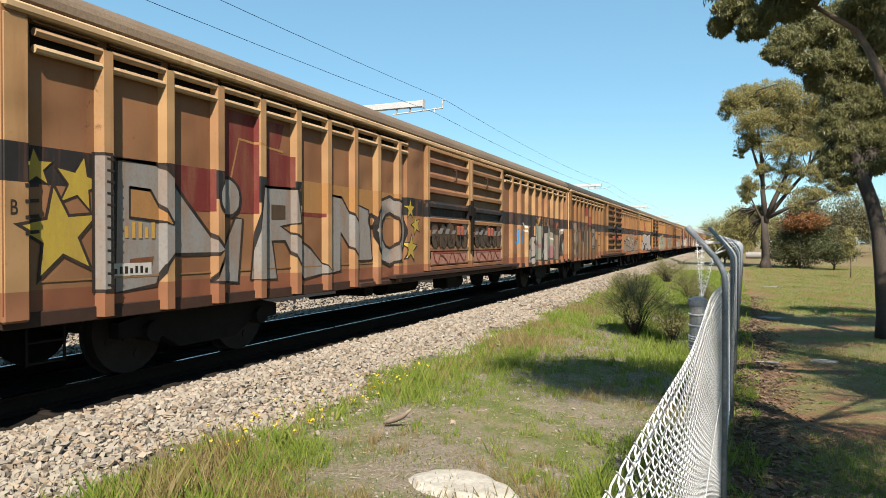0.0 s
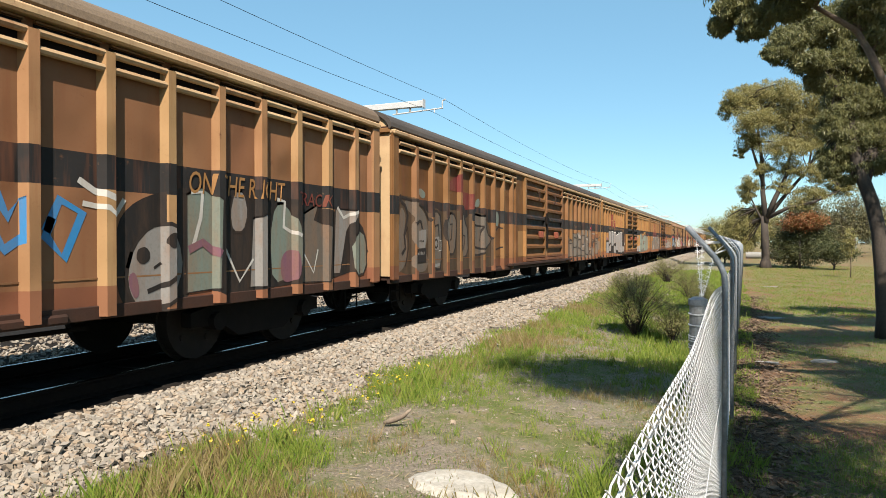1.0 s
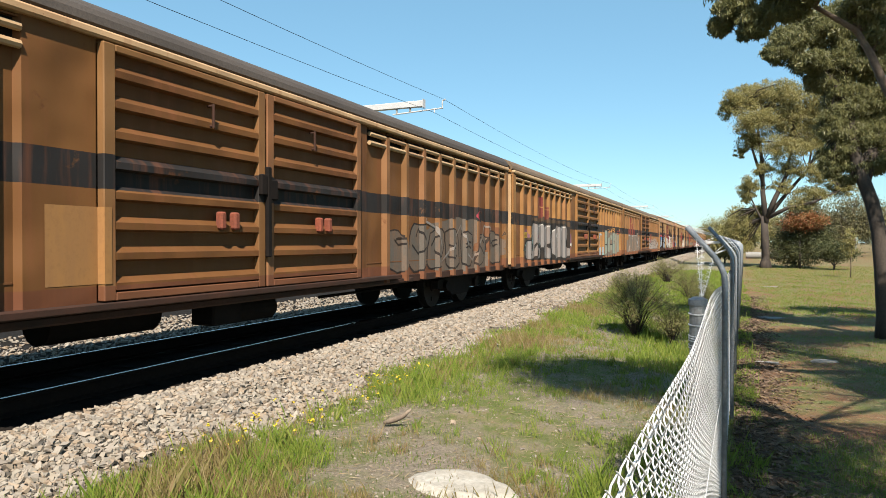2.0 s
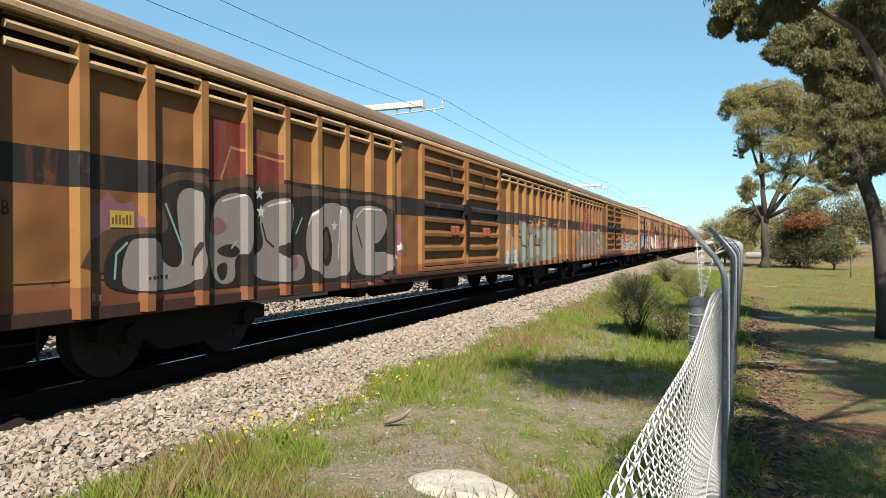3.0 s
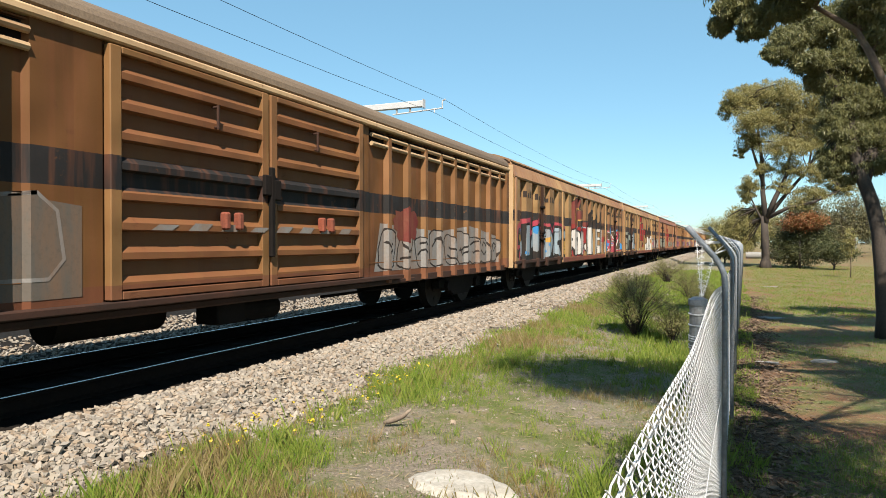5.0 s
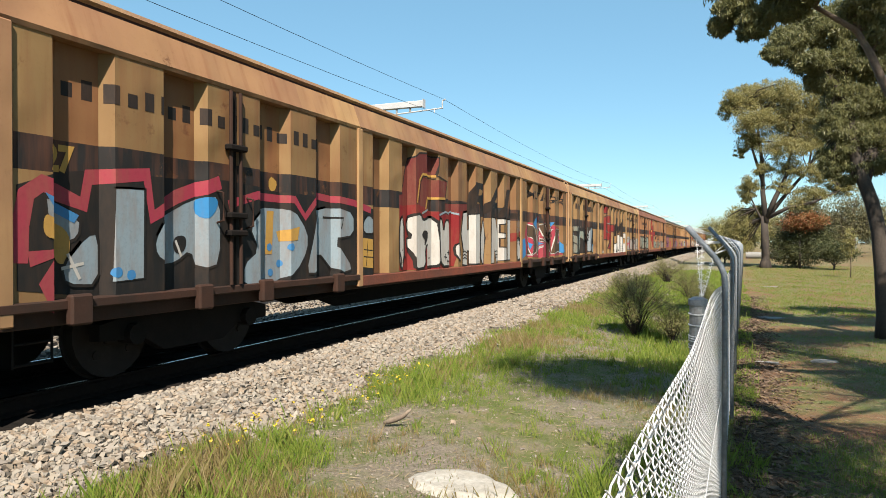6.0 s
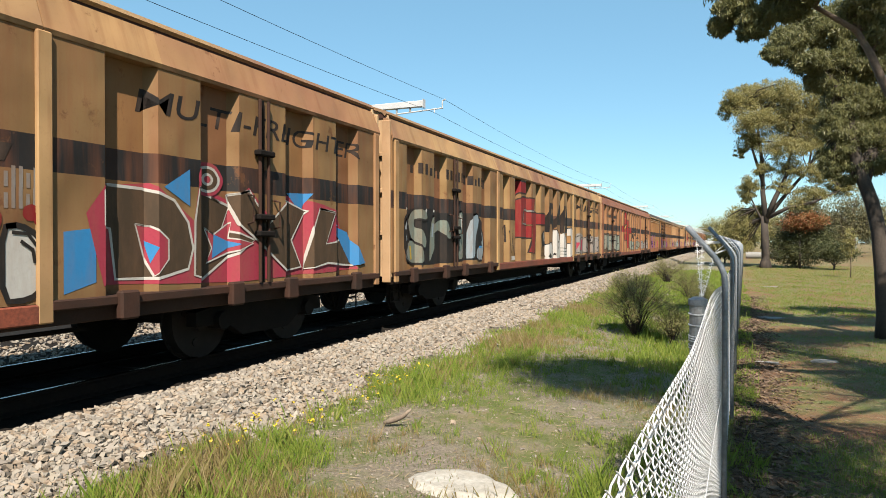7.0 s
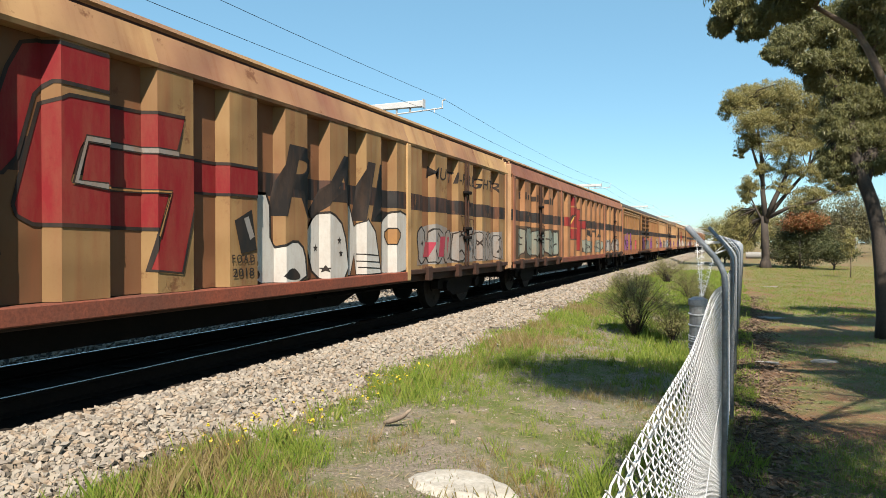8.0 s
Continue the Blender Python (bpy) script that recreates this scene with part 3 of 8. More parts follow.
    for s, y in ((-1, 0.0), (1, BODY)):
        pts = [(x * 0.965, z - 0.035) for x, z in rs] + [(-1.38, 0.8), (1.38, 0.8)]
        e0, e1 = (y + 0.02, y + 0.06) if s < 0 else (y - 0.06, y - 0.02)
        end = part("end_wall", sweep_y(pts, e0, e1), M_CREAM, w, "pale ribbed end wall")
        yy = (y - 0.03, y + 0.02) if s < 0 else (y - 0.02, y + 0.03)
        part("end_post", boxes((-0.5, -0.4, *yy, 0.8, 3.3), (0.4, 0.5, *yy, 0.8, 3.3), (-1.38, 1.38, *yy, 3.25, 3.33), bevel=0.01), M_OCHRE_RIB, end)
    underframe(w, 0.67, 0.80, M_SILL)
    bogie(w, 2.6)
    bogie(w, BODY - 2.6)
    return w


def multi_door_wagon():
    """The later wagon: deep pockets between wide ribs amidships, folding door pairs at both ends, a slanting eaves plate."""
    w = new("multi_door_wagon")
    z0, z1 = 0.87, 3.15
    for sx in (-1, 1):
        body_side(w, PLAN_B, z0, z1 + 0.05, M_GOLD, sx)
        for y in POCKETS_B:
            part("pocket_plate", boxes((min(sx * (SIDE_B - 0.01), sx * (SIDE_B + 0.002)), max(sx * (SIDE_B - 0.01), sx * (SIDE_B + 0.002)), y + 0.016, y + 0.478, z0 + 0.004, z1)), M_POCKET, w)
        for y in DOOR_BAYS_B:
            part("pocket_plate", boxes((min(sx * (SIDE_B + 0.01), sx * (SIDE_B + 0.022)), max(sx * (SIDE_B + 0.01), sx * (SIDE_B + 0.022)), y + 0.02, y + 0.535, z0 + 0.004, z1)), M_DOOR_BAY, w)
        eave = [(sx * 1.44, 3.12), (sx * 1.455, 3.16), (sx * 1.33, 3.50), (sx * 1.25, 3.50), (sx * 1.29, 3.12)]
        for a, b in ((0.0, 5.62), (5.63, 14.34), (14.35, BODY)):
            part("eaves_plate", sweep_y(eave, a, b), M_GOLD_B, w)
        part("gutter", boxes((min(sx * 1.16, sx * 1.30), max(sx * 1.16, sx * 1.30), 0, BODY, 3.495, 3.575)), M_SILL, w)
        part("side_sill", boxes((min(sx * 1.30, sx * 1.46), max(sx * 1.30, sx * 1.46), 5.62, 14.38, 0.70, 0.865), bevel=0.012), M_SILL_RED, w, "red oxide side sill")
        for a, b in ((0.05, 5.6), (14.4, BODY - 0.05)):
            part("door_rail", boxes((min(sx * 1.30, sx * 1.47), max(sx * 1.30, sx * 1.47), a, b, 0.80, 0.89), bevel=0.012), M_SILL, w)
        for yc in (2.75, 17.15):
            for dy in (-0.06, 0.1):
                part("lock_rod", rods(0.022, ((sx * 1.475, yc + dy, 0.9), (sx * 1.475, yc + dy, 3.1))), M_SILL, w)
            part("door_edge", boxes((min(sx * 1.43, sx * 1.45), max(sx * 1.43, sx * 1.45), yc - 0.02, yc + 0.05, 0.9, 3.1)), M_BLACK, w)
            for z in (1.45, 1.65, 2.42):
                part("lock", boxes((min(sx * 1.44, sx * 1.54), max(sx * 1.44, sx * 1.54), yc - 0.14, yc + 0.16, z, z + 0.07), bevel=0.015), M_BLACK, w)
            for dy, za, zb in ((-0.25, 1.6, 1.95), (0.25, 1.55, 1.9)):
                part("handle", tube(bmesh.new(), [(sx * 1.44, yc + dy, za), (sx * 1.53, yc + dy, za + 0.02), (sx * 1.53, yc + dy, zb - 0.02), (sx * 1.44, yc + dy, zb)], 0.014), M_SILL, w)
            for y in (yc - 2.1, yc - 0.6, yc + 0.45, yc + 2.1):
                part("hinge_foot", boxes((min(sx * 1.43, sx * 1.52), max(sx * 1.43, sx * 1.52), y, y + 0.22, 0.66, 0.93), bevel=0.02), M_SILL, w)
        for y in (0.12, 5.62, 14.35, BODY - 0.12):
            part("door_post", boxes((min(sx * 1.42, sx * 1.465), max(sx * 1.42, sx * 1.465), y - 0.07, y + 0.07, 0.70, 3.13), bevel=0.012), M_GOLD_B, w)
    rs = [(-1.33, 3.57), (-1.28, 3.63), (-0.9, 3.76), (-0.4, 3.84), (0, 3.86), (0.4, 3.84), (0.9, 3.76), (1.28, 3.63), (1.33, 3.57)]
    rs = rs[::-1]
    part("roof", sweep_y(rs + [(x * 0.97, z - 0.04) for x, z in rs[::-1]], -0.02, BODY + 0.02), M_ROOF_B, w, "low curved ochre roof")
    for s, y in ((-1, 0.0), (1, BODY)):
        pts = [(x, z - 0.03) for x, z in rs] + [(-1.40, 3.12), (-1.40, 0.8), (1.40, 0.8), (1.40, 3.12)]
        e0, e1 = (y + 0.02, y + 0.06) if s < 0 else (y - 0.06, y - 0.02)
        end = part("end_wall", sweep_y(pts, e0, e1), M_CREAM, w, "cream end wall with cross ribs")
        yy = (y - 0.05, y + 0.02) if s < 0 else (y - 0.02, y + 0.05)
        part("end_rib", boxes((-1.3, 1.3, *yy, 2.84, 2.92), (-1.3, 1.3, *yy, 2.22, 2.30), (-1.3, 1.3, *yy, 1.5, 1.58), (0.2, 0.28, *yy, 0.8, 3.4), (-0.6, -0.52, *yy, 0.8, 3.4), (1.25, 1.40, *yy, 0.7, 3.45), (-1.40, -1.25, *yy, 0.7, 3.45), bevel=0.012), M_CREAM, end)
    underframe(w, 0.66, 0.86, M_SILL, False)
    bogie(w, 2.5)
    bogie(w, BODY - 2.5)
    return w


wagon_a = tagged(louvred_wagon(), "ochre louvred rail wagon with ribs, black stripe and graffiti", "rail wagon", "wagons of the train")
wagon_b = tagged(multi_door_wagon(), "faded gold multi door rail wagon with black stripe", "rail wagon", "wagons of the train")
KINDS = "aaaaabbbaabaabb"            # the first one is just leaving the view at the start
WAGONS = []
for k, kind in enumerate(KINDS):
    src = wagon_a if kind == "a" else wagon_b
    used = any(o is src for o in WAGONS)
    m = pose(TRACK_X, FRONT + PITCH * (k - 1), RAIL_Z)
    if used:
        ob = copy_thing(src, m)
    else:
        ob = src
        ob.matrix_basis = m
    WAGONS.append(ob)


def repaint(wagon, swaps):
    """Gives one wagon its own, differently weathered coats."""
    for o in wagon.children_recursive:
        slot = o.material_slots[0]
        if slot.material in swaps:
            coat = swaps[slot.material]
            slot.link = "OBJECT"
            slot.material = coat


DARK_COAT = {M_OCHRE: M_OCHRE_DK, M_OCHRE_RIB: M_RIB_DK, M_ROOF: M_ROOF_DK}
RED_COAT = {M_GOLD: M_GOLD_RED, M_GOLD_B: M_TRIM_RED}
for k in (2, 8, 11):
    repaint(WAGONS[k], DARK_COAT)
repaint(WAGONS[4], {M_OCHRE: M_OCHRE_DK, M_OCHRE_RIB: M_RIB_DK})
repaint(WAGONS[3], {M_OCHRE: M_OCHRE_SAT, M_OCHRE_RIB: M_RIB_SAT})
for k in (7, 13):
    repaint(WAGONS[k], RED_COAT)


# ---- painted marks and graffiti on the wagons ----
def spray(name, c, worn=0.35):
    m, nt, b = nodes_of(name, 0.7)
    b.inputs["Specular IOR Level"].default_value = 0.2
    co = coords(nt)
    n1 = noise_node(nt, co, 2.4, 6, 0.7, (1, 2.2, 0.5))
    n2 = noise_node(nt, co, 26.0, 5, 0.7)
    col = mix(nt, math_node(nt, "MULTIPLY", ramp(nt, n1, 0.42, 0.75), worn * 1.6), c, (0.16, 0.085, 0.045))
    col = mix(nt, math_node(nt, "MULTIPLY", ramp(nt, n2, 0.5, 0.8), worn), col, tuple(v * 0.45 for v in c))
    nt.links.new(col, b.inputs["Base Color"])
    return m


P_WHITE = spray("spray_white", (0.36, 0.352, 0.329), 0.25)
P_SILVER = spray("spray_silver", (0.164, 0.157, 0.149), 0.5)
P_MAUVE = spray("spray_mauve", (0.126, 0.059, 0.086), 0.4)
P_TURQ = spray("spray_turquoise", (0.133, 0.258, 0.25), 0.3)
P_INK = spray("spray_black", (0.00963, 0.00963, 0.00963), 0.08)
P_CHROME = spray("spray_chrome_grey", (0.149, 0.141, 0.137), 0.25)
P_GREY = spray("spray_grey", (0.086, 0.0746, 0.0626), 0.45)
P_DARK = spray("spray_black", (0.0126, 0.0108, 0.0102), 0.12)
P_ROSE = spray("spray_rose", (0.26, 0.13, 0.095), 0.4)
P_RED = spray("faded_red", (0.141, 0.00783, 0.0102), 0.25)
P_DKRED = spray("old_red", (0.101, 0.0175, 0.0157), 0.35)
P_YELLOW = spray("spray_yellow", (0.298, 0.219, 0.0313), 0.3)
P_GOLD = spray("spray_gold", (0.352, 0.204, 0.047), 0.3)
P_BLUE = spray("spray_blue", (0.0235, 0.149, 0.329), 0.2)
P_PALE = spray("spray_pale_blue", (0.172, 0.219, 0.25), 0.4)
P_TEAL = spray("spray_teal", (0.117, 0.141, 0.121), 0.45)
P_PINK = spray("spray_pink", (0.235, 0.0277, 0.047), 0.3)
P_PURPLE = spray("spray_purple", (0.0937, 0.0277, 0.101), 0.3)
P_OLIVE = spray("spray_brown", (0.0433, 0.0289, 0.0175), 0.2)
P_RUST = spray("patch_of_rust", (0.101, 0.0391, 0.0175), 0.4)
P_PATCH = spray("repaint_ochre", (0.235, 0.121, 0.0433), 0.35)


def door_flush(plan):
    """The plan line with the doors' outer face in place of the wall behind them."""
    out = []
    for y, x in plan:
        if y == DOOR_A[0]:
            out += [(y - 0.01, x), (y, 1.478)]
        elif y == DOOR_A[1]:
            out += [(y, 1.478), (y + 0.01, x)]
        else:
            out.append((y, x))
    return out


class Painter:
    """Lays flat shapes, drawn in the side's own plane, over the folds of one wagon's near side."""

    def __init__(self, wagon, plan, shift=0.0):
        self.wagon, self.plan, self.laid, self.shift = wagon, plan, [], shift

    def lay(self, bm, mat, name):
        for v in bm.verts:
            v.co.y += self.shift
        ys = [v.co.y for v in bm.verts]
        lo, hi = min(ys), max(ys)
        for y, _ in self.plan:
            if lo < y < hi:
                bmesh.ops.bisect_plane(bm, geom=bm.verts[:] + bm.edges[:] + bm.faces[:], plane_co=(0, y, 0), plane_no=(0, 1, 0))
        zs = [v.co.z for v in bm.verts]
        lo_z, hi_z = min(zs), max(zs)
        below = [n for a, b, c, d, n in self.laid if a < hi and b > lo and c < hi_z and d > lo_z]
        layer = 1 + max(below, default=-1)
        self.laid.append((lo, hi, lo_z, hi_z, layer))
        lift = 0.003 + 0.0015 * layer
        for v in bm.verts:
            v.co.x = at_plan(self.plan, v.co.y) + lift
        bmesh.ops.recalc_face_normals(bm, faces=bm.faces)
        for f in bm.faces:
            if f.normal.x < 0:
                f.normal_flip()
        part(name, bm, mat, self.wagon)

    def poly(self, mat, pts, name="painted_patch"):
        bm = bmesh.new()
        bm.faces.new([bm.verts.new((0, y, z)) for y, z in pts])
        bm.normal_update()
        bmesh.ops.triangulate(bm, faces=bm.faces[:])
        self.lay(bm, mat, name)

    def soft(self, mat, pts, name="painted_patch"):
        """A patch with rounded corners."""
        for _ in range(2):
            nxt = pts[1:] + pts[:1]
            pts = [(a[0] + (b[0] - a[0]) * k, a[1] + (b[1] - a[1]) * k) for a, b in zip(pts, nxt) for k in (0.25, 0.75)]
        self.poly(mat, pts, name)

    def shape(self, fill, edge_mat, pts, width):
        """A filled outline with a painted edge round it."""
        self.poly(fill, pts, "graffiti_form")
        if edge_mat:
            self.stroke(edge_mat, pts + pts[:2], width, "graffiti_outline")

    def swollen(self, fill, edge_mat, pts, width):
        """A filled shape with rounded corners and a painted edge."""
        nxt = pts[1:] + pts[:1]
        pts = [(a[0] + (b[0] - a[0]) * k, a[1] + (b[1] - a[1]) * k) for a, b in zip(pts, nxt) for k in (0.22, 0.78)]
        self.shape(fill, edge_mat, pts, width)

    def rect(self, mat, y0, y1, z0, z1, name="painted_patch"):
        self.poly(mat, [(y0, z0), (y1, z0), (y1, z1), (y0, z1)], name)

    def blob(self, mat, y, z, ry, rz, seed=0, rough=0.12, n=26, name="painted_patch"):
        rnd = random.Random(seed)
        pts = []
        for k in range(n):
            a = 2 * math.pi * k / n
            r = 1 + rnd.uniform(-rough, rough)
            pts.append((y + ry * r * math.cos(a), z + rz * r * math.sin(a)))
        self.poly(mat, pts, name)

    def star(self, mat, y, z, r, turn=0.0, name="painted_star"):
        pts = []
        for k in range(10):
            a = math.pi / 2 + turn + k * math.pi / 5
            q = r if k % 2 == 0 else r * 0.42
            pts.append((y + q * math.cos(a), z + q * math.sin(a)))
        self.poly(mat, pts, name)

    def stroke(self, mat, pts, width, name="painted_line"):
        bm = bmesh.new()
        P = [Vector(p) for p in pts]
        side = []
        for i, p in enumerate(P):
            d = (P[min(i + 1, len(P) - 1)] - P[max(i - 1, 0)]).normalized()
            n = Vector((-d.y, d.x)) * width / 2
            side.append((bm.verts.new((0, p.x + n.x, p.y + n.y)), bm.verts.new((0, p.x - n.x, p.y - n.y))))
        for a, b in zip(side, side[1:]):
            bm.faces.new((a[0], b[0], b[1], a[1]))
        self.lay(bm, mat, name)

    def text(self, mat, words, y0, y1, z0, z1, bold=0.0, shear=0.0, name="painted_letters", outline=None, edge=0.03):
        """Letters of the built-in font stretched to a box; outline lays a wider copy beneath."""
        if outline:
            g = edge / max(0.2, z1 - z0)
            self.text(outline, words, y0 - edge, y1 + edge, z0 - edge, z1 + edge, bold + g * 0.75, shear, "letter_outline")
        cu = bpy.data.curves.new("letters", "FONT")
        cu.body, cu.offset, cu.shear, cu.resolution_u = words, bold, shear, 3
        tmp = bpy.data.objects.new("letters", cu)
        me = bpy.data.meshes.new_from_object(tmp)
        bm = bmesh.new()
        bm.from_mesh(me)
        bpy.data.objects.remove(tmp)
        bpy.data.meshes.remove(me)
        xs, zs = [v.co.x for v in bm.verts], [v.co.y for v in bm.verts]
        ax, bx, az, bz = min(xs), max(xs), min(zs), max(zs)
        for v in bm.verts:
            v.co = (0, y0 + (v.co.x - ax) / (bx - ax) * (y1 - y0), z0 + (v.co.y - az) / (bz - az) * (z1 - z0))
        bmesh.ops.remove_doubles(bm, verts=bm.verts[:], dist=0.0005)
        self.lay(bm, mat, name)

    def bars(self, mat, y0, y1, z0, z1, n, slant=0.0, name="lettering_bar"):
        """Unreadable or private lettering: plain bars of its size."""
        w = (y1 - y0) / n
        for i in range(n):
            a, b, top = y0 + i * w, y0 + i * w + w * 0.55, z1 if i % 3 else z0 + (z1 - z0) * 0.72
            self.poly(mat, [(a, z0), (b, z0), (b + slant, top), (a + slant, top)], name)

    def tag(self, mat, y0, y1, z0, z1, seed, width=0.03, turns=9):
        rnd = random.Random(seed)
        pts = [(y0 + (y1 - y0) * (k / turns + rnd.uniform(-0.05, 0.05)), rnd.uniform(z0, z1) if k % 2 else (z0 if k % 4 else z1) + rnd.uniform(-0.06, 0.06)) for k in range(turns + 1)]
        self.stroke(mat, pts, width, "painted_tag")

    def forms(self, fill, edge_mat, y0, y1, z0, z1, n, seed):
        """A row of swollen upright shapes with dark edges, as in lettering too wild to read."""
        rnd = random.Random(seed)
        w = (y1 - y0) / n
        for i in range(n):
            yc, top = y0 + (i + 0.5) * w, z1 - rnd.uniform(0, 0.22) * (z1 - z0)
            ry, rz, lean = w * rnd.uniform(0.40, 0.52), (top - z0) / 2, rnd.uniform(-0.15, 0.15)
            pts = []
            for k in range(18):
                a = 2 * math.pi * k / 18
                ca, sa = math.cos(a), math.sin(a)
                r = 1 / max(abs(ca), abs(sa)) ** 0.65 * rnd.uniform(0.90, 1.06)
                pts.append((yc + ry * r * ca * 0.92 + lean * sa * w, (z0 + top) / 2 + rz * r * sa * 0.92))
            self.poly(edge_mat, [(yc + (a - yc) * 1.12, (z0 + top) / 2 + (b - (z0 + top) / 2) * 1.08) for a, b in pts], "graffiti_outline")
            self.poly(fill, pts, "graffiti_form")
            for q in range(2):
                zz = z0 + (top - z0) * rnd.uniform(0.25, 0.8)
                self.stroke(edge_mat, [(yc + rnd.uniform(-0.3, 0.0) * w, zz), (yc + rnd.uniform(0.0, 0.1) * w, zz + rnd.uniform(-0.2, 0.2)), (yc + 0.3 * w, zz + rnd.uniform(-0.1, 0.1))], 0.04, "graffiti_line")

    def bubble(self, fill, edge_mat, words, y0, y1, z0, z1, bold=0.05, edge=0.05, shear=0.0):
        self.text(fill, words, y0, y1, z0, z1, bold, shear, "graffiti_letters", edge_mat, edge)


def logo(p, mat, thin, dy=0.0):
    """The operator's mark as plain angular shapes."""
    def q(*pts):
        p.poly(mat, [(y + dy, z) for y, z in pts], "painted_mark")
    q((6.15, 1.98), (7.05, 1.96), (7.15, 2.28), (6.15, 2.31))
    q((7.02, 1.62), (7.18, 1.50), (8.50, 1.52), (8.42, 1.08), (8.80, 1.08), (8.92, 1.92), (9.98, 1.93), (9.98, 2.26), (8.68, 2.24), (8.77, 2.66), (7.92, 2.72), (7.90, 3.06), (7.12, 3.08))
    rim = [(7.02, 1.62), (7.18, 1.50), (8.50, 1.52), (8.42, 1.08), (8.80, 1.08), (8.92, 1.92), (9.98, 1.93), (9.98, 2.26), (8.68, 2.24), (8.77, 2.66), (7.92, 2.72), (7.90, 3.06), (7.12, 3.08)]
    p.stroke(P_DARK, [(y + dy, z) for y, z in rim + rim[:2]], 0.035, "painted_line")
    for m, pts, wd in ((P_PATCH, ((7.08, 2.05), (7.34, 2.62), (7.50, 2.72), (7.92, 2.70)), 0.05), (P_DARK, ((7.50, 1.88), (7.64, 2.38), (8.0, 2.42)), 0.07), (thin, ((7.54, 1.92), (7.66, 2.34), (8.0, 2.37)), 0.03), (thin, ((7.54, 1.92), (7.9, 1.92), (8.62, 1.88)), 0.03), (P_DARK, ((8.62, 1.9), (8.50, 1.52), (8.43, 1.12)), 0.03)):
        p.stroke(m, [(y + dy, z) for y, z in pts], wd, "painted_line")


PAINT_A = door_flush(PLAN_A)
W = WAGONS[1:]
# wagon 0: large silver letters over old red, stars
p = Painter(W[0], PAINT_A)
p.poly(P_DKRED, [(1.80, 1.72), (1.80, 2.195), (2.42, 2.195), (2.55, 2.92), (3.72, 2.90), (3.60, 2.52), (3.98, 2.50), (3.90, 2.195), (4.95, 2.195), (4.95, 1.74)], "painted_mark")
p.poly(P_PATCH, [(4.0, 1.79), (7.10, 1.79), (7.10, 2.22), (4.0, 2.22)])
p.stroke(P_PATCH, [(2.7, 2.1), (2.85, 2.6), (3.7, 2.55)], 0.03)
for y, z, r, tn in ((0.33, 2.0, 0.16, 0.1), (0.74, 1.90, 0.24, -0.2), (0.55, 1.45, 0.40, 0.15), (7.36, 1.98, 0.17, 0), (7.58, 1.70, 0.18, 0.3), (7.38, 1.28, 0.24, -0.1)):
    p.star(P_DARK, y, z, r * 1.2, tn)
    p.star(P_YELLOW, y, z, r, tn)
for k in range(4):
    p.stroke(P_DARK, [(0.18, 1.45 + 0.13 * k), (0.36, 1.47 + 0.13 * k)], 0.03)
p.poly(P_DARK, [(0.86, 0.92), (1.02, 0.92), (1.02, 2.20), (0.86, 2.20)], "graffiti_letters")
p.rect(P_SILVER, 0.89, 0.99, 0.95, 2.17, "graffiti_letters")
p.shape(P_SILVER, P_DARK, [(1.13, 2.17), (1.61, 2.17), (1.82, 2.02), (2.03, 1.80), (2.53, 1.31), (2.44, 1.25), (1.77, 1.25), (1.68, 1.15), (1.61, 0.95), (1.10, 0.90)], 0.04)
p.shape(P_PATCH, P_DARK, [(1.28, 1.91), (1.53, 1.90), (1.77, 1.56), (1.64, 1.59), (1.28, 1.62)], 0.03)
p.shape(P_RUST, None, [(1.28, 1.22), (1.57, 1.24), (1.53, 1.08), (1.28, 1.05)], 0.03)
p.shape(P_SILVER, P_DARK, [(2.37, 0.94), (2.48, 1.15), (2.77, 1.67), (2.91, 1.66), (2.83, 0.91)], 0.035)
p.shape(P_SILVER, P_DARK, [(3.21, 2.07), (3.91, 2.09), (3.99, 1.64), (3.64, 1.59), (3.98, 1.45), (4.31, 1.30), (4.77, 0.95), (4.15, 0.88), (3.73, 1.40), (3.47, 1.40), (3.57, 0.91), (3.05, 0.93)], 0.035)
p.shape(P_OLIVE, None, [(3.45, 1.86), (3.74, 1.86), (3.74, 1.68), (3.45, 1.67)], 0.03)
p.shape(P_SILVER, P_DARK, [(4.77, 2.07), (5.12, 2.05), (5.56, 1.62), (5.56, 1.97), (5.93, 1.90), (6.05, 1.10), (5.58, 1.09), (5.09, 1.53), (5.09, 0.96), (4.77, 0.93)], 0.035)
p.blob(P_DARK, 2.65, 1.90, 0.24, 0.24, 4, 0.03)
p.blob(P_SILVER, 2.65, 1.90, 0.20, 0.20, 4, 0.03)
p.bubble(P_SILVER, P_DARK, "O", 6.10, 7.20, 1.02, 2.14, 0.035, 0.05)
for k in range(12):
    p.stroke(P_DARK, [(0.95, 0.99 + 0.105 * k), (1.03, 0.985 + 0.105 * k)], 0.022)
    p.stroke(P_DARK, [(4.74, 0.98 + 0.095 * k), (4.84, 0.975 + 0.095 * k)], 0.02)
p.bars(P_GOLD, 1.22, 1.62, 1.42, 1.58, 5)
p.rect(P_WHITE, 1.08, 1.54, 1.06, 1.18, "data_panel")
p.bars(P_DARK, 1.10, 1.52, 1.08, 1.15, 7)
p.text(P_DARK, "B", 0.06, 0.12, 1.60, 1.72, 0.01)
p.text(P_DARK, "O A", 5.9, 6.4, 1.62, 1.86, 0.01)
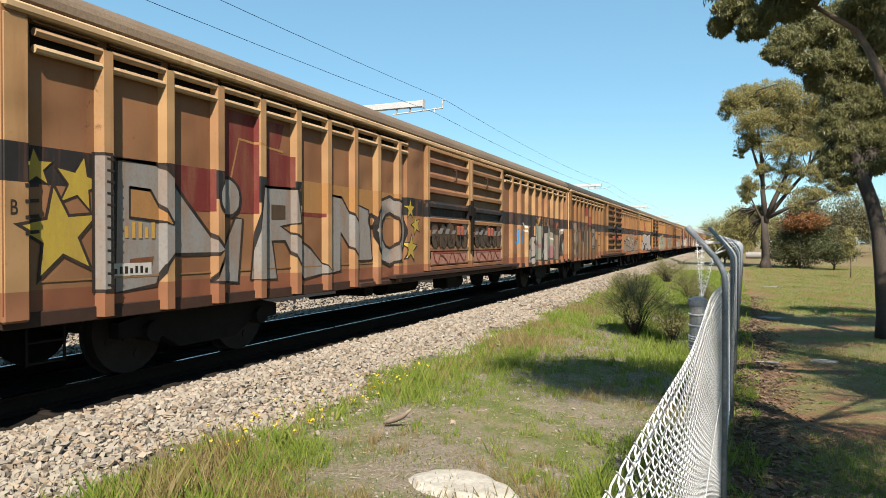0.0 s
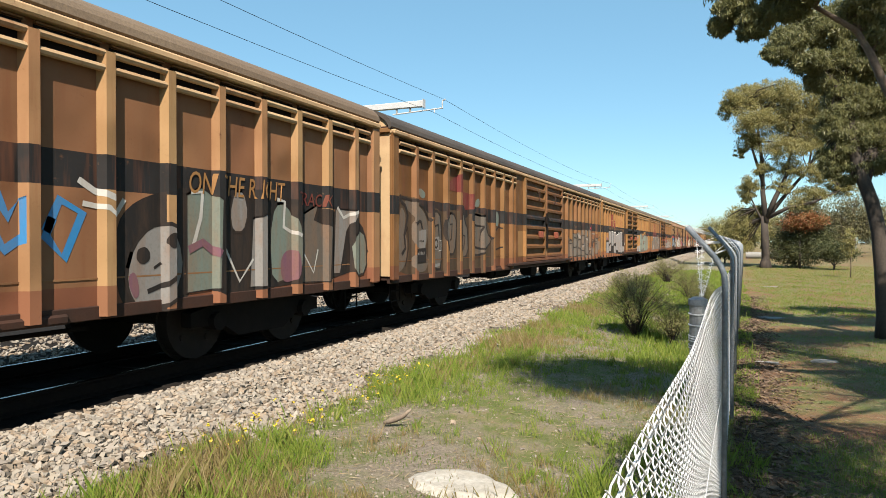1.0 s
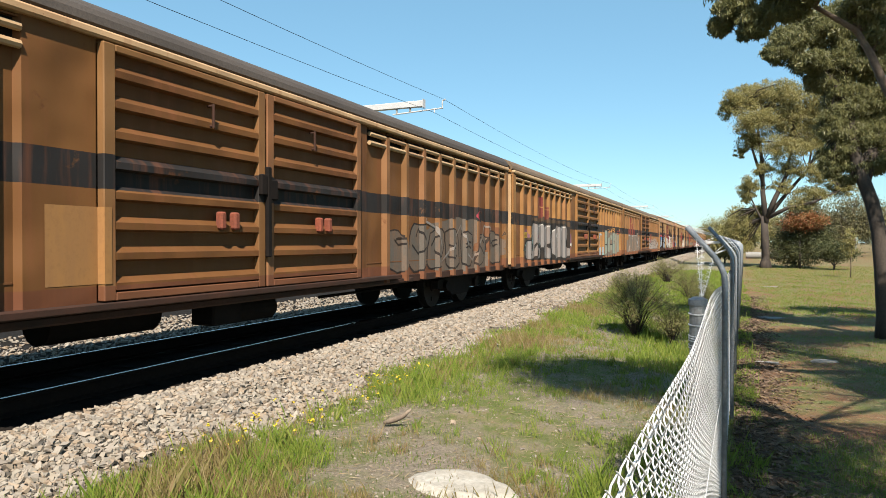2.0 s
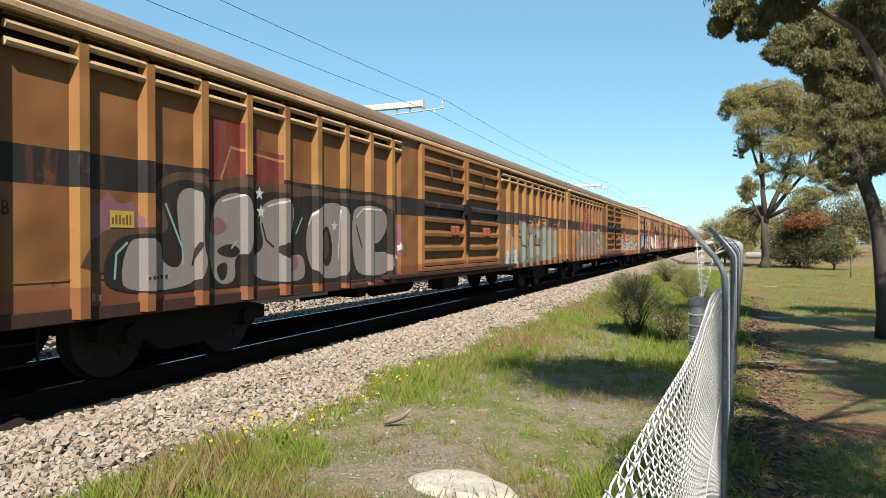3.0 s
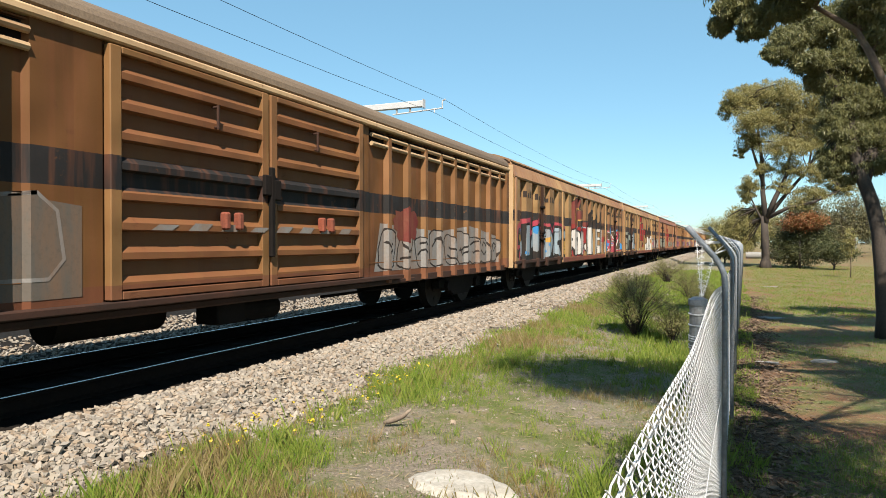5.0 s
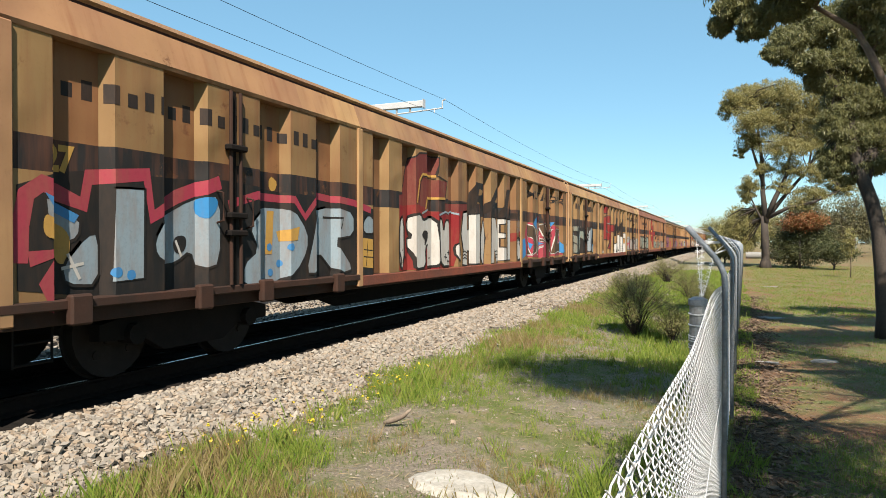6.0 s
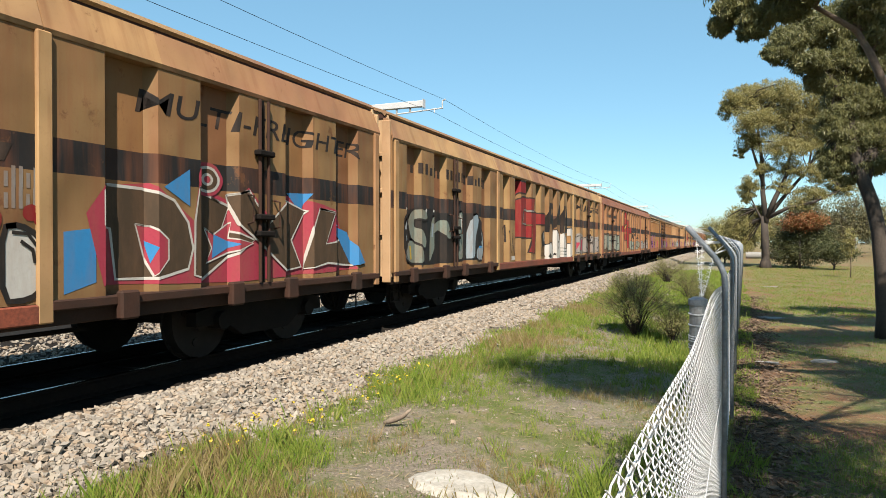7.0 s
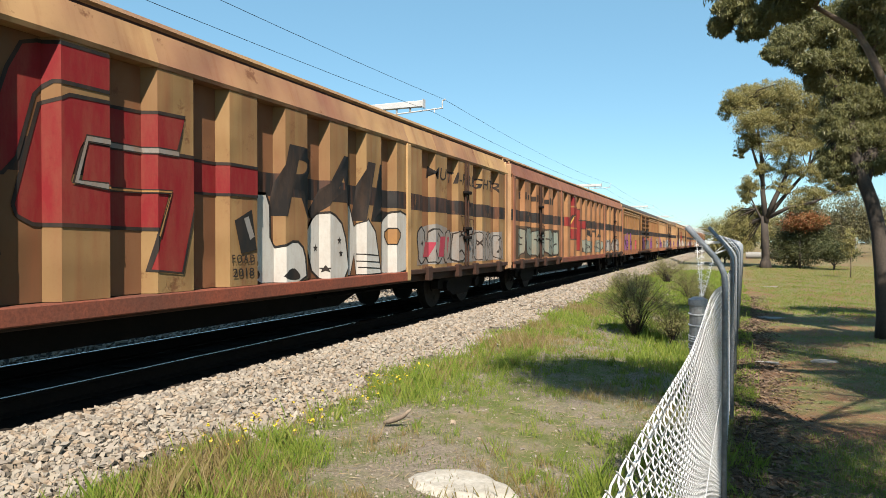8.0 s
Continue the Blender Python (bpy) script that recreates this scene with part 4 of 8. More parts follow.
for a, b, n in ((8.1, 10.05, 5), (10.45, 12.35, 5)):
    p.forms(P_OLIVE, P_DARK, a, b, 1.26, 1.84, n, 77)
    p.bars(P_CHROME, a, b, 1.55, 1.66, 6, 0.1)
    p.rect(P_ROSE, a, b, 0.96, 1.20)
    p.tag(P_RED, a + 0.1, b - 0.1, 0.99, 1.17, 71 + n, 0.028, 15)
    p.stroke(P_RED, [(a + 0.05, 1.19), (b - 0.05, 1.19)], 0.02)
p.shift = 0.24
p.stroke(P_BLUE, [(13.75, 1.77), (13.85, 1.58), (13.97, 1.77), (13.98, 1.43), (13.82, 1.32), (13.74, 1.43)], 0.09)
p.stroke(P_BLUE, [(14.17, 1.47), (14.3, 1.75), (14.52, 1.64), (14.34, 1.24), (14.17, 1.43), (14.23, 1.59)], 0.09)
p.soft(P_DARK, [(14.83, 1.48), (15.07, 1.8), (15.8, 1.99), (16.14, 1.94), (15.86, 0.71), (15.24, 0.66), (14.9, 0.75)], "graffiti_form")
p.soft(P_DARK, [(16.14, 1.91), (16.85, 2.07), (18.25, 1.86), (19.55, 1.78), (19.72, 0.9), (16.85, 0.8), (15.93, 0.78)], "graffiti_form")
p.stroke(P_WHITE, [(14.48, 1.94), (14.64, 1.85), (14.85, 1.78)], 0.06)
p.stroke(P_WHITE, [(14.52, 1.73), (14.74, 1.7), (14.85, 1.61), (14.97, 1.79)], 0.05)
p.stroke(P_DARK, [(14.99, 1.44), (15.07, 1.53)], 0.03)
p.swollen(P_SILVER, P_DARK, [(14.98, 1.07), (15.07, 1.35), (15.27, 1.54), (15.53, 1.58), (15.68, 1.4), (15.74, 1.11), (15.61, 0.82), (15.35, 0.7), (15.11, 0.74), (15.01, 0.89)], 0.04)
p.blob(P_DARK, 15.19, 1.25, 0.085, 0.085, 3, 0.04, 18)
p.blob(P_DARK, 15.51, 1.4, 0.08, 0.08, 3, 0.04, 18)
p.stroke(P_DARK, [(15.24, 0.89), (15.41, 0.94), (15.59, 1.04)], 0.05)
p.stroke(P_DARK, [(15.32, 1.12), (15.41, 1.17)], 0.03)
p.soft(P_MAUVE, [(14.99, 1.05), (15.1, 1.11), (15.15, 0.86), (15.07, 0.82)], "graffiti_form")
p.shape(P_TEAL, P_DARK, [(15.76, 1.89), (15.99, 1.99), (16.25, 1.86), (16.21, 0.86), (15.76, 0.84)], 0.03)
p.stroke(P_WHITE, [(15.83, 1.92), (16, 1.93), (15.97, 1.65), (15.86, 1.35)], 0.05)
p.stroke(P_MAUVE, [(15.79, 1.3), (16, 1.38), (16.21, 1.25)], 0.09)
p.swollen(P_SILVER, P_DARK, [(16.51, 1.98), (16.69, 1.99), (16.77, 1.73), (16.68, 1.5), (16.48, 1.5), (16.43, 1.72)], 0.03)
p.shape(P_SILVER, P_DARK, [(16.84, 1.67), (17.1, 1.76), (17.12, 0.84), (16.78, 0.84)], 0.03)
p.stroke(P_WHITE, [(16.36, 1.3), (16.6, 0.92), (16.85, 1.18)], 0.035)
p.swollen(P_TEAL, P_DARK, [(17.26, 1.86), (17.52, 1.9), (17.8, 1.53), (17.75, 0.95), (17.21, 0.83), (17.16, 1.46)], 0.03)
p.soft(P_MAUVE, [(17.38, 1.23), (17.7, 1.32), (17.75, 0.89), (17.4, 0.84)], "graffiti_form")
p.stroke(P_WHITE, [(17.32, 1.93), (17.48, 1.91), (17.45, 1.58), (17.75, 1.47)], 0.05)
p.shape(P_GREY, P_DARK, [(17.89, 1.77), (18.25, 1.92), (18.15, 1.7), (18.51, 1.61), (18.45, 0.82), (17.85, 0.84)], 0.03)
p.stroke(P_WHITE, [(17.91, 1.22), (18.13, 0.96), (18.24, 1.28)], 0.03)
p.shape(P_SILVER, P_DARK, [(18.7, 1.88), (19.29, 1.87), (19.01, 1.54), (18.83, 0.92), (18.64, 0.93)], 0.03)
p.swollen(P_TEAL, P_DARK, [(19.09, 1.45), (19.33, 1.59), (19.59, 1.49), (19.62, 0.9), (19.12, 0.85)], 0.03)
p.stroke(P_WHITE, [(18.75, 1.9), (18.92, 1.75), (19.23, 1.85)], 0.05)
p.text(P_PATCH, "ON THE RIGHT", 15.8, 17.48, 1.91, 2.15, 0.004, 0.15)
p.text(P_DKRED, "TRACK", 17.7, 18.51, 1.88, 2.06, 0.004, 0.15)

# wagon 1: brown-grey old letters
p = Painter(W[1], PAINT_A, 0.13)
p.soft(P_OLIVE, [(-0, 1.47), (0.26, 1.58), (0.29, 2.21), (0.51, 2.22), (0.97, 2.19), (1.3, 2.06), (1.58, 1.9), (1.83, 2.09), (2.09, 1.99), (2.62, 2.06), (3.11, 2.07), (3.47, 1.87), (3.85, 2.1), (4.8, 2.04), (5.31, 1.48), (5.31, 0.61), (3.46, 0.74), (1.55, 0.76), (-0, 0.84)], "graffiti_form")
p.soft(P_GREY, [(0.02, 1.43), (0.26, 1.56), (0.28, 1.96), (0.39, 2.01), (0.53, 1.87), (0.47, 1.59), (0.59, 1.4), (0.55, 1.04), (0.34, 0.86), (0.01, 0.85)], "graffiti_form")
p.soft(P_GREY, [(0.41, 2.15), (0.97, 2.13), (1.5, 1.85), (1.44, 1.26), (0.82, 1.23), (0.73, 1.6), (0.82, 1.89), (0.6, 1.95)], "graffiti_form")
p.soft(P_GREY, [(0.73, 1.21), (1.44, 1.26), (1.52, 0.83), (0.77, 0.82)], "graffiti_form")
p.stroke(P_DARK, [(0.29, 2.22), (0.35, 2.1), (0.5, 2.04), (0.6, 1.87), (0.46, 1.51), (0.51, 1.28), (0.36, 1.17)], 0.07)
p.stroke(P_DARK, [(0.34, 2.19), (0.6, 2.16), (0.96, 2.14), (1.28, 2.05), (1.54, 1.8)], 0.05)
p.stroke(P_DARK, [(0.8, 1.72), (0.99, 1.8), (1.16, 1.77), (1.22, 1.64)], 0.06)
p.stroke(P_DARK, [(0.47, 1.51), (0.59, 1.67), (0.64, 1.32), (0.5, 0.96)], 0.04)
p.swollen(P_GREY, P_DARK, [(1.58, 1.88), (1.89, 2.03), (2.13, 1.89), (2.15, 0.85), (1.82, 0.85), (1.7, 1.49)], 0.05)
p.swollen(P_GREY, P_DARK, [(2.29, 1.91), (2.78, 2.02), (2.98, 1.81), (2.87, 1.13), (2.4, 1.15), (2.25, 1.55)], 0.05)
p.swollen(P_GREY, P_DARK, [(3.07, 1.99), (3.37, 2.04), (3.47, 1.81), (3.61, 1.7), (3.65, 1.11), (3.11, 1.01)], 0.05)
p.swollen(P_GREY, P_DARK, [(3.85, 2.04), (4.8, 1.99), (4.92, 1.61), (5.31, 1.45), (4.5, 1.09), (3.85, 1.1)], 0.05)
p.stroke(P_DARK, [(1.73, 1.68), (1.98, 1.74), (2.02, 1.5)], 0.045)
p.stroke(P_DARK, [(2.47, 1.74), (2.71, 1.77), (2.66, 1.46), (2.51, 1.4)], 0.045)
p.stroke(P_DARK, [(3.19, 1.57), (3.46, 1.52), (3.37, 1.23)], 0.045)
p.stroke(P_DARK, [(4.01, 1.78), (4.5, 1.76), (4.39, 1.41)], 0.045)
p.stroke(P_DARK, [(4.06, 1.28), (4.73, 1.21)], 0.045)
p.stroke(P_DARK, [(5.44, 1.62), (5.8, 1.78), (6.13, 1.71), (6.02, 1.27), (5.51, 1.2), (5.44, 1.55)], 0.045)
p.shape(P_DKRED, None, [(2.55, 2.63), (3.03, 2.84), (3.16, 2.85), (3.18, 2.5), (3.86, 2.46), (3.85, 2.13), (3.47, 2.1), (3.11, 2.45), (2.55, 2.47)], 0.035)
p.soft(P_TEAL, [(1.07, 2.42), (1.39, 2.34), (1.33, 2.2), (1.09, 2.25)], "graffiti_form")
p.soft(P_TEAL, [(4.11, 2.34), (4.39, 2.43), (4.39, 2.2), (4.06, 2.18)], "graffiti_form")
p.soft(P_TEAL, [(5.38, 2.11), (5.8, 2.18), (5.8, 1.78), (5.51, 1.8)], "graffiti_form")
p.soft(P_TEAL, [(0, 2.2), (0.11, 2.26), (0.11, 2.05), (0, 2.02)], "graffiti_form")
p.poly(P_SILVER, [(0.99, 1.59), (1.39, 1.63), (1.35, 1.27), (0.95, 1.26)])
p.bars(P_DARK, 0.91, 1.3, 1.39, 1.43, 8)
p.poly(P_DARK, [(0.82, 1.26), (1.39, 1.28), (1.39, 1.01), (0.83, 1)])
p.bars(P_SILVER, 0.84, 1.33, 1.15, 1.21, 8)
p.poly(P_SILVER, [(1.75, 1.48), (2, 1.5), (2, 1.24), (1.75, 1.23)])
p.blob(P_DARK, 1.87, 1.36, 0.1, 0.1, 3, 0.04, 18)
p.blob(P_SILVER, 1.87, 1.36, 0.06, 0.06, 3, 0.04, 18)
p.stroke(P_WHITE, [(2.04, 1.42), (2.12, 1.42), (2.12, 1.22), (2.01, 1.22)], 0.02)
p.poly(P_SILVER, [(1.79, 0.96), (2.08, 0.97), (2.05, 0.91), (1.8, 0.89)])
p.rect(P_PATCH, 7.3, 7.9, 1.0, 1.7)
p.blob(P_GREY, 17.2, 1.32, 2.6, 0.58, 6, 0.1, 40)
p.poly(P_RUST, [(17.6, 1.2), (18.2, 1.9), (19.3, 1.75), (19.4, 1.3), (18.4, 1.15)])
p.forms(P_GREY, P_DARK, 13.4, 19.4, 0.84, 1.8, 7, 311)
p.tag(P_SILVER, 15.0, 19.0, 1.0, 1.8, 13, 0.05, 9)
p.text(P_PINK, "CK", 17.75, 18.15, 1.90, 2.12, 0.01, 0.2)
p.text(P_DARK, "A", 19.76, 19.82, 1.55, 1.66, 0.01)

# wagon 2: rounded silver letters with a dark edge
p = Painter(W[2], PAINT_A, 0.24)
p.poly(P_DKRED, [(2.28, 2.08), (2.33, 2.80), (3.30, 2.78), (3.22, 2.52), (3.78, 2.50), (3.70, 2.10)], "painted_mark")
p.stroke(P_PATCH, [(2.55, 2.1), (2.72, 2.48), (3.7, 2.42)], 0.035)
p.blob(P_MAUVE, 1.1, 1.5, 0.36, 0.32, 3, 0.2)
p.blob(P_MAUVE, 6.75, 1.35, 0.28, 0.42, 5, 0.25)
p.stroke(P_WHITE, [(6.7, 1.7), (6.85, 1.45), (6.7, 1.3), (6.95, 1.1)], 0.05)
p.stroke(P_PINK, [(6.85, 1.75), (6.95, 1.5), (6.8, 1.4)], 0.05)
p.blob(P_PURPLE, 3.9, 1.85, 0.5, 0.22, 9, 0.15)
p.soft(P_OLIVE, [(0.95, 1.43), (1.01, 1.51), (1.77, 1.54), (1.56, 1.85), (1.69, 2.07), (2.12, 2.16), (2.38, 2.03), (2.9, 2.19), (3.22, 2.08), (3.8, 2.15), (4.32, 2.11), (5.55, 2.12), (6.7, 2.15), (6.82, 1.94), (6.49, 0.9), (0.61, 1.03), (0.81, 1.38)])
p.soft(P_INK, [(1.01, 0.93), (0.98, 1.17), (1.11, 1.4), (1.34, 1.47), (1.83, 1.46), (1.65, 1.83), (1.69, 1.96), (2.04, 2.07), (2.27, 1.98), (2.34, 1.86), (2.56, 1.98), (2.95, 2.06), (3.16, 1.96), (3.56, 2.04), (3.92, 1.97), (4.32, 2.03), (4.98, 2.02), (5.55, 2.06), (6.59, 2.02), (6.82, 1.72), (6.65, 1.18), (6.8, 0.74), (5.55, 0.76), (3.56, 0.86), (2.25, 0.87), (1.69, 0.86)])
p.soft(P_CHROME, [(1.88, 1.89), (2.1, 1.99), (2.22, 1.87), (2.18, 1.38), (2.27, 1.13), (2.1, 0.9), (1.22, 0.89), (1.18, 1.11), (1.27, 1.38), (1.39, 1.43), (1.69, 1.4), (1.67, 1.18), (1.9, 1.09), (1.98, 1.26), (1.9, 1.55)], "graffiti_form")
p.soft(P_CHROME, [(2.38, 1.66), (2.5, 1.9), (2.9, 1.99), (3.03, 1.78), (3.01, 1.25), (2.76, 1.23), (2.8, 0.91), (2.45, 0.9), (2.34, 1.25)], "graffiti_form")
p.soft(P_CHROME, [(3.2, 1.69), (3.33, 1.9), (3.8, 1.97), (3.97, 1.83), (3.85, 1.41), (3.56, 1.34), (3.68, 1.14), (4.12, 1.26), (4.21, 0.95), (4.05, 0.85), (3.11, 0.91), (3.06, 1.21), (3.33, 1.31)], "graffiti_form")
p.soft(P_CHROME, [(4.32, 1.84), (4.75, 1.96), (5.18, 1.95), (5.35, 1.46), (5.28, 0.85), (4.43, 0.87), (4.16, 1.3)], "graffiti_form")
p.soft(P_CHROME, [(5.41, 1.82), (5.64, 1.97), (6.49, 1.96), (6.61, 1.66), (6.29, 1.36), (6.0, 1.38), (6.06, 1.21), (6.65, 1.24), (6.7, 0.85), (5.73, 0.84), (5.45, 1.03)], "graffiti_form")
p.soft(P_INK, [(2.47, 1.31), (2.71, 1.38), (2.9, 1.28), (2.76, 1.19), (2.5, 1.24)])
p.soft(P_INK, [(4.53, 1.42), (4.72, 1.68), (4.87, 1.38), (4.84, 1.07), (4.63, 1.02)])
p.soft(P_INK, [(2.45, 1.12), (2.66, 1.17), (2.63, 0.96), (2.52, 0.94)])
p.soft(P_OLIVE, [(4.6, 1.39), (4.7, 1.6), (4.78, 1.38), (4.75, 1.17), (4.64, 1.14)])
p.soft(P_MAUVE, [(2.36, 1.61), (2.47, 1.69), (2.66, 1.58), (2.59, 1.49), (2.38, 1.45)])
p.soft(P_MAUVE, [(3.74, 1.19), (3.99, 1.23), (4.05, 1.04), (3.8, 0.97)])
p.stroke(P_TURQ, [(1.73, 1.78), (1.96, 1.32), (1.97, 1.14)], 0.025)
p.stroke(P_TURQ, [(1.11, 1.03), (1.13, 1.27), (1.26, 1.38)], 0.025)
p.stroke(P_TURQ, [(3.97, 1.49), (4.12, 1.72)], 0.025)
p.stroke(P_TURQ, [(2.71, 1.31), (2.82, 1.4)], 0.025)
p.stroke(P_WHITE, [(2.56, 1.85), (2.9, 1.94)], 0.025)
p.stroke(P_WHITE, [(3.38, 1.83), (3.74, 1.92)], 0.025)
p.stroke(P_WHITE, [(5.09, 1.86), (5.02, 1.13)], 0.025)
p.stroke(P_WHITE, [(5.55, 1.77), (5.76, 1.91), (6.39, 1.92)], 0.025)
p.stroke(P_WHITE, [(4.26, 1.61), (4.4, 1.83)], 0.025)
p.stroke(P_INK, [(3.27, 1.62), (3.35, 1.41), (3.5, 1.32)], 0.03)
p.stroke(P_INK, [(2.17, 1.38), (2.1, 1.13)], 0.03)
p.stroke(P_INK, [(5.55, 1.64), (5.73, 1.29)], 0.03)
for y, z in ((3.22, 1.98), (3.25, 1.76), (4.92, 1.62), (7.0, 1.3)):
    p.star(P_WHITE, y, z, 0.09)
p.rect(P_YELLOW, 1.06, 1.34, 1.52, 1.68, "data_panel")
p.bars(P_RUST, 1.08, 1.32, 1.55, 1.64, 6)
p.rect(P_SILVER, 1.42, 1.80, 1.00, 1.06, "data_panel")
p.bars(P_DARK, 1.43, 1.78, 1.01, 1.05, 6)
p.bars(P_SILVER, 0.75, 1.0, 0.84, 0.92, 4)
p.text(P_DARK, "B", 0.06, 0.12, 1.60, 1.72, 0.01)
p.blob(P_PALE, 13.6, 1.05, 0.45, 0.45, 2, 0.35)
p.stroke(P_PALE, [(13.1, 1.0), (13.2, 1.8), (13.5, 1.1), (13.7, 1.7)], 0.10)
p.soft(P_GREY, [(14.06, 1.7), (14.22, 1.98), (14.87, 1.91), (16.23, 1.94), (18.74, 1.85), (18.67, 0.91), (16.86, 0.79), (15.67, 0.77), (14.57, 0.72), (14.39, 0.96), (14.06, 1.39)], "graffiti_form")
p.swollen(P_TEAL, P_GREY, [(14.1, 1.68), (14.21, 1.93), (14.35, 2), (14.67, 1.97), (14.82, 1.89), (14.83, 1.27), (14.73, 0.85), (14.57, 0.77), (14.43, 0.95), (14.17, 1.24), (14.09, 1.43)], 0.04)
p.stroke(P_INK, [(14.26, 1.7), (14.31, 1.55), (14.52, 1.53), (14.63, 1.32), (14.82, 1.23)], 0.04)
p.stroke(P_INK, [(14.12, 1.43), (14.26, 1.28), (14.41, 1.03)], 0.025)
p.stroke(P_INK, [(14.1, 1.65), (14.28, 1.67)], 0.03)
p.stroke(P_INK, [(14.26, 1.7), (14.35, 1.75), (14.42, 1.66)], 0.05)
p.shape(P_TEAL, P_GREY, [(14.86, 1.89), (15.21, 1.9), (15.19, 1.61), (14.86, 1.6)], 0.03)
p.shape(P_TEAL, P_GREY, [(14.88, 1.6), (15.07, 1.49), (15.34, 1.26), (15.41, 0.86), (14.91, 0.74), (14.81, 0.93)], 0.03)
p.soft(P_PATCH, [(15.08, 1.61), (15.34, 1.65), (15.25, 1.31)], "graffiti_form")
p.stroke(P_INK, [(15.13, 1.49), (15.08, 1.18), (15.18, 0.9)], 0.03)
p.swollen(P_TEAL, P_GREY, [(15.3, 1.48), (15.48, 1.73), (15.81, 1.93), (15.94, 1.84), (16.32, 1.74), (16.31, 1.51), (15.94, 1.49), (15.94, 1.34), (16.31, 1.3), (16.3, 1.04), (15.8, 0.85), (15.41, 0.83)], 0.04)
p.soft(P_INK, [(15.93, 1.62), (16.15, 1.62), (16.15, 1.51), (15.93, 1.53)], "graffiti_form")
p.stroke(P_INK, [(15.9, 1.33), (16.28, 1.29)], 0.05)
p.stroke(P_GREY, [(15.61, 1.54), (15.67, 1.16), (15.5, 0.88)], 0.03)
p.swollen(P_TEAL, P_GREY, [(16.38, 1.78), (16.95, 1.91), (17.24, 1.7), (17.33, 0.87), (16.53, 0.8), (16.31, 1.14)], 0.04)
p.stroke(P_GREY, [(16.53, 1.35), (16.74, 1.68), (16.95, 1.4), (16.61, 1.13)], 0.03)
p.stroke(P_INK, [(17.24, 1.58), (17.28, 1.41)], 0.03)
p.shape(P_TEAL, P_GREY, [(17.36, 1.85), (17.84, 1.86), (17.83, 0.82), (17.33, 0.83)], 0.03)
p.shape(P_TEAL, P_GREY, [(18.14, 1.85), (18.64, 1.78), (18.59, 0.91), (17.9, 0.86), (17.9, 1.47), (18.14, 1.47)], 0.03)
p.stroke(P_INK, [(18.14, 1.5), (17.94, 1.22)], 0.03)
p.poly(P_PATCH, [(17.81, 1.85), (18.23, 1.86), (18.23, 1.54), (17.84, 1.52)])
p.stroke(P_PATCH, [(15.37, 2.01), (15.69, 2)], 0.025)
p.stroke(P_PATCH, [(15.38, 1.92), (15.68, 1.91)], 0.025)
p.stroke(P_PATCH, [(15.46, 2.08), (15.44, 1.86)], 0.025)
p.stroke(P_PATCH, [(15.6, 2.08), (15.57, 1.85)], 0.025)
p.text(P_PATCH, "ON THE RIGHT", 15.81, 17.57, 1.88, 2.12, 0.006, 0.15)
p.text(P_PINK, "TRACK", 17.77, 18.57, 1.82, 2.01, 0.006, 0.15)
p.poly(P_PATCH, [(18.68, 1.96), (19.11, 2.1), (19.1, 1.87)])
p.stroke(P_TURQ, [(13.75, 0.94), (13.82, 0.88), (13.97, 0.81)], 0.12)
p.soft(P_DKRED, [(13.75, 0.94), (13.94, 0.93), (13.92, 0.86), (13.82, 0.85)], "graffiti_form")

# wagon 3: silver letters over old red
p = Painter(W[3], PAINT_A, 0.11)
p.poly(P_DKRED, [(1.55, 1.60), (1.58, 2.195), (2.35, 2.195), (2.42, 2.84), (3.35, 2.82), (3.3, 2.55), (3.95, 2.52), (3.9, 2.195), (4.9, 2.195), (4.9, 1.75)], "painted_mark")
p.stroke(P_PATCH, [(2.6, 1.9), (2.85, 2.52), (3.85, 2.44)], 0.03)
p.poly(P_GREY, [(1.5, 0.84), (7.6, 0.9), (7.6, 1.7), (6.2, 1.85), (4.6, 1.80), (3.0, 1.84), (1.9, 1.80), (1.5, 1.5)])
p.swollen(P_GREY, P_SILVER, [(1.93, 1.71), (2.2, 1.85), (2.47, 1.82), (2.63, 1.69), (2.79, 1.78), (2.91, 1.67), (2.96, 0.88), (2.63, 0.82), (2.55, 1.3), (2.41, 1.15), (2.3, 1.3), (2.28, 0.82), (1.96, 0.8)], 0.035)
p.swollen(P_GREY, P_SILVER, [(3.02, 1.74), (3.48, 1.83), (3.91, 1.81), (3.91, 1.68), (3.59, 1.63), (3.52, 0.85), (3.11, 0.84), (3.16, 1.6)], 0.035)
p.swollen(P_GREY, P_SILVER, [(4.02, 1.81), (4.57, 1.86), (4.77, 1.74), (4.53, 1.54), (4.72, 0.95), (4.39, 0.85), (3.98, 0.89)], 0.035)
p.swollen(P_GREY, P_SILVER, [(4.84, 1.8), (5.28, 1.86), (5.5, 1.62), (5.41, 1.03), (4.97, 0.92)], 0.035)
p.swollen(P_GREY, P_SILVER, [(5.67, 1.91), (6.3, 2.04), (6.39, 1.15), (5.78, 1.11)], 0.035)
p.swollen(P_GREY, P_SILVER, [(6.63, 1.73), (7.34, 1.81), (7.45, 1.07), (6.68, 1.06)], 0.035)
p.stroke(P_CHROME, [(2.06, 1.65), (2.12, 0.96)], 0.05)
p.stroke(P_CHROME, [(2.41, 1.71), (2.48, 1.45)], 0.05)
p.stroke(P_CHROME, [(3.2, 1.69), (3.34, 0.95)], 0.05)
p.stroke(P_CHROME, [(4.18, 1.72), (4.4, 1.34), (4.17, 0.97)], 0.05)
p.stroke(P_CHROME, [(5.06, 1.68), (5.18, 1.07)], 0.05)
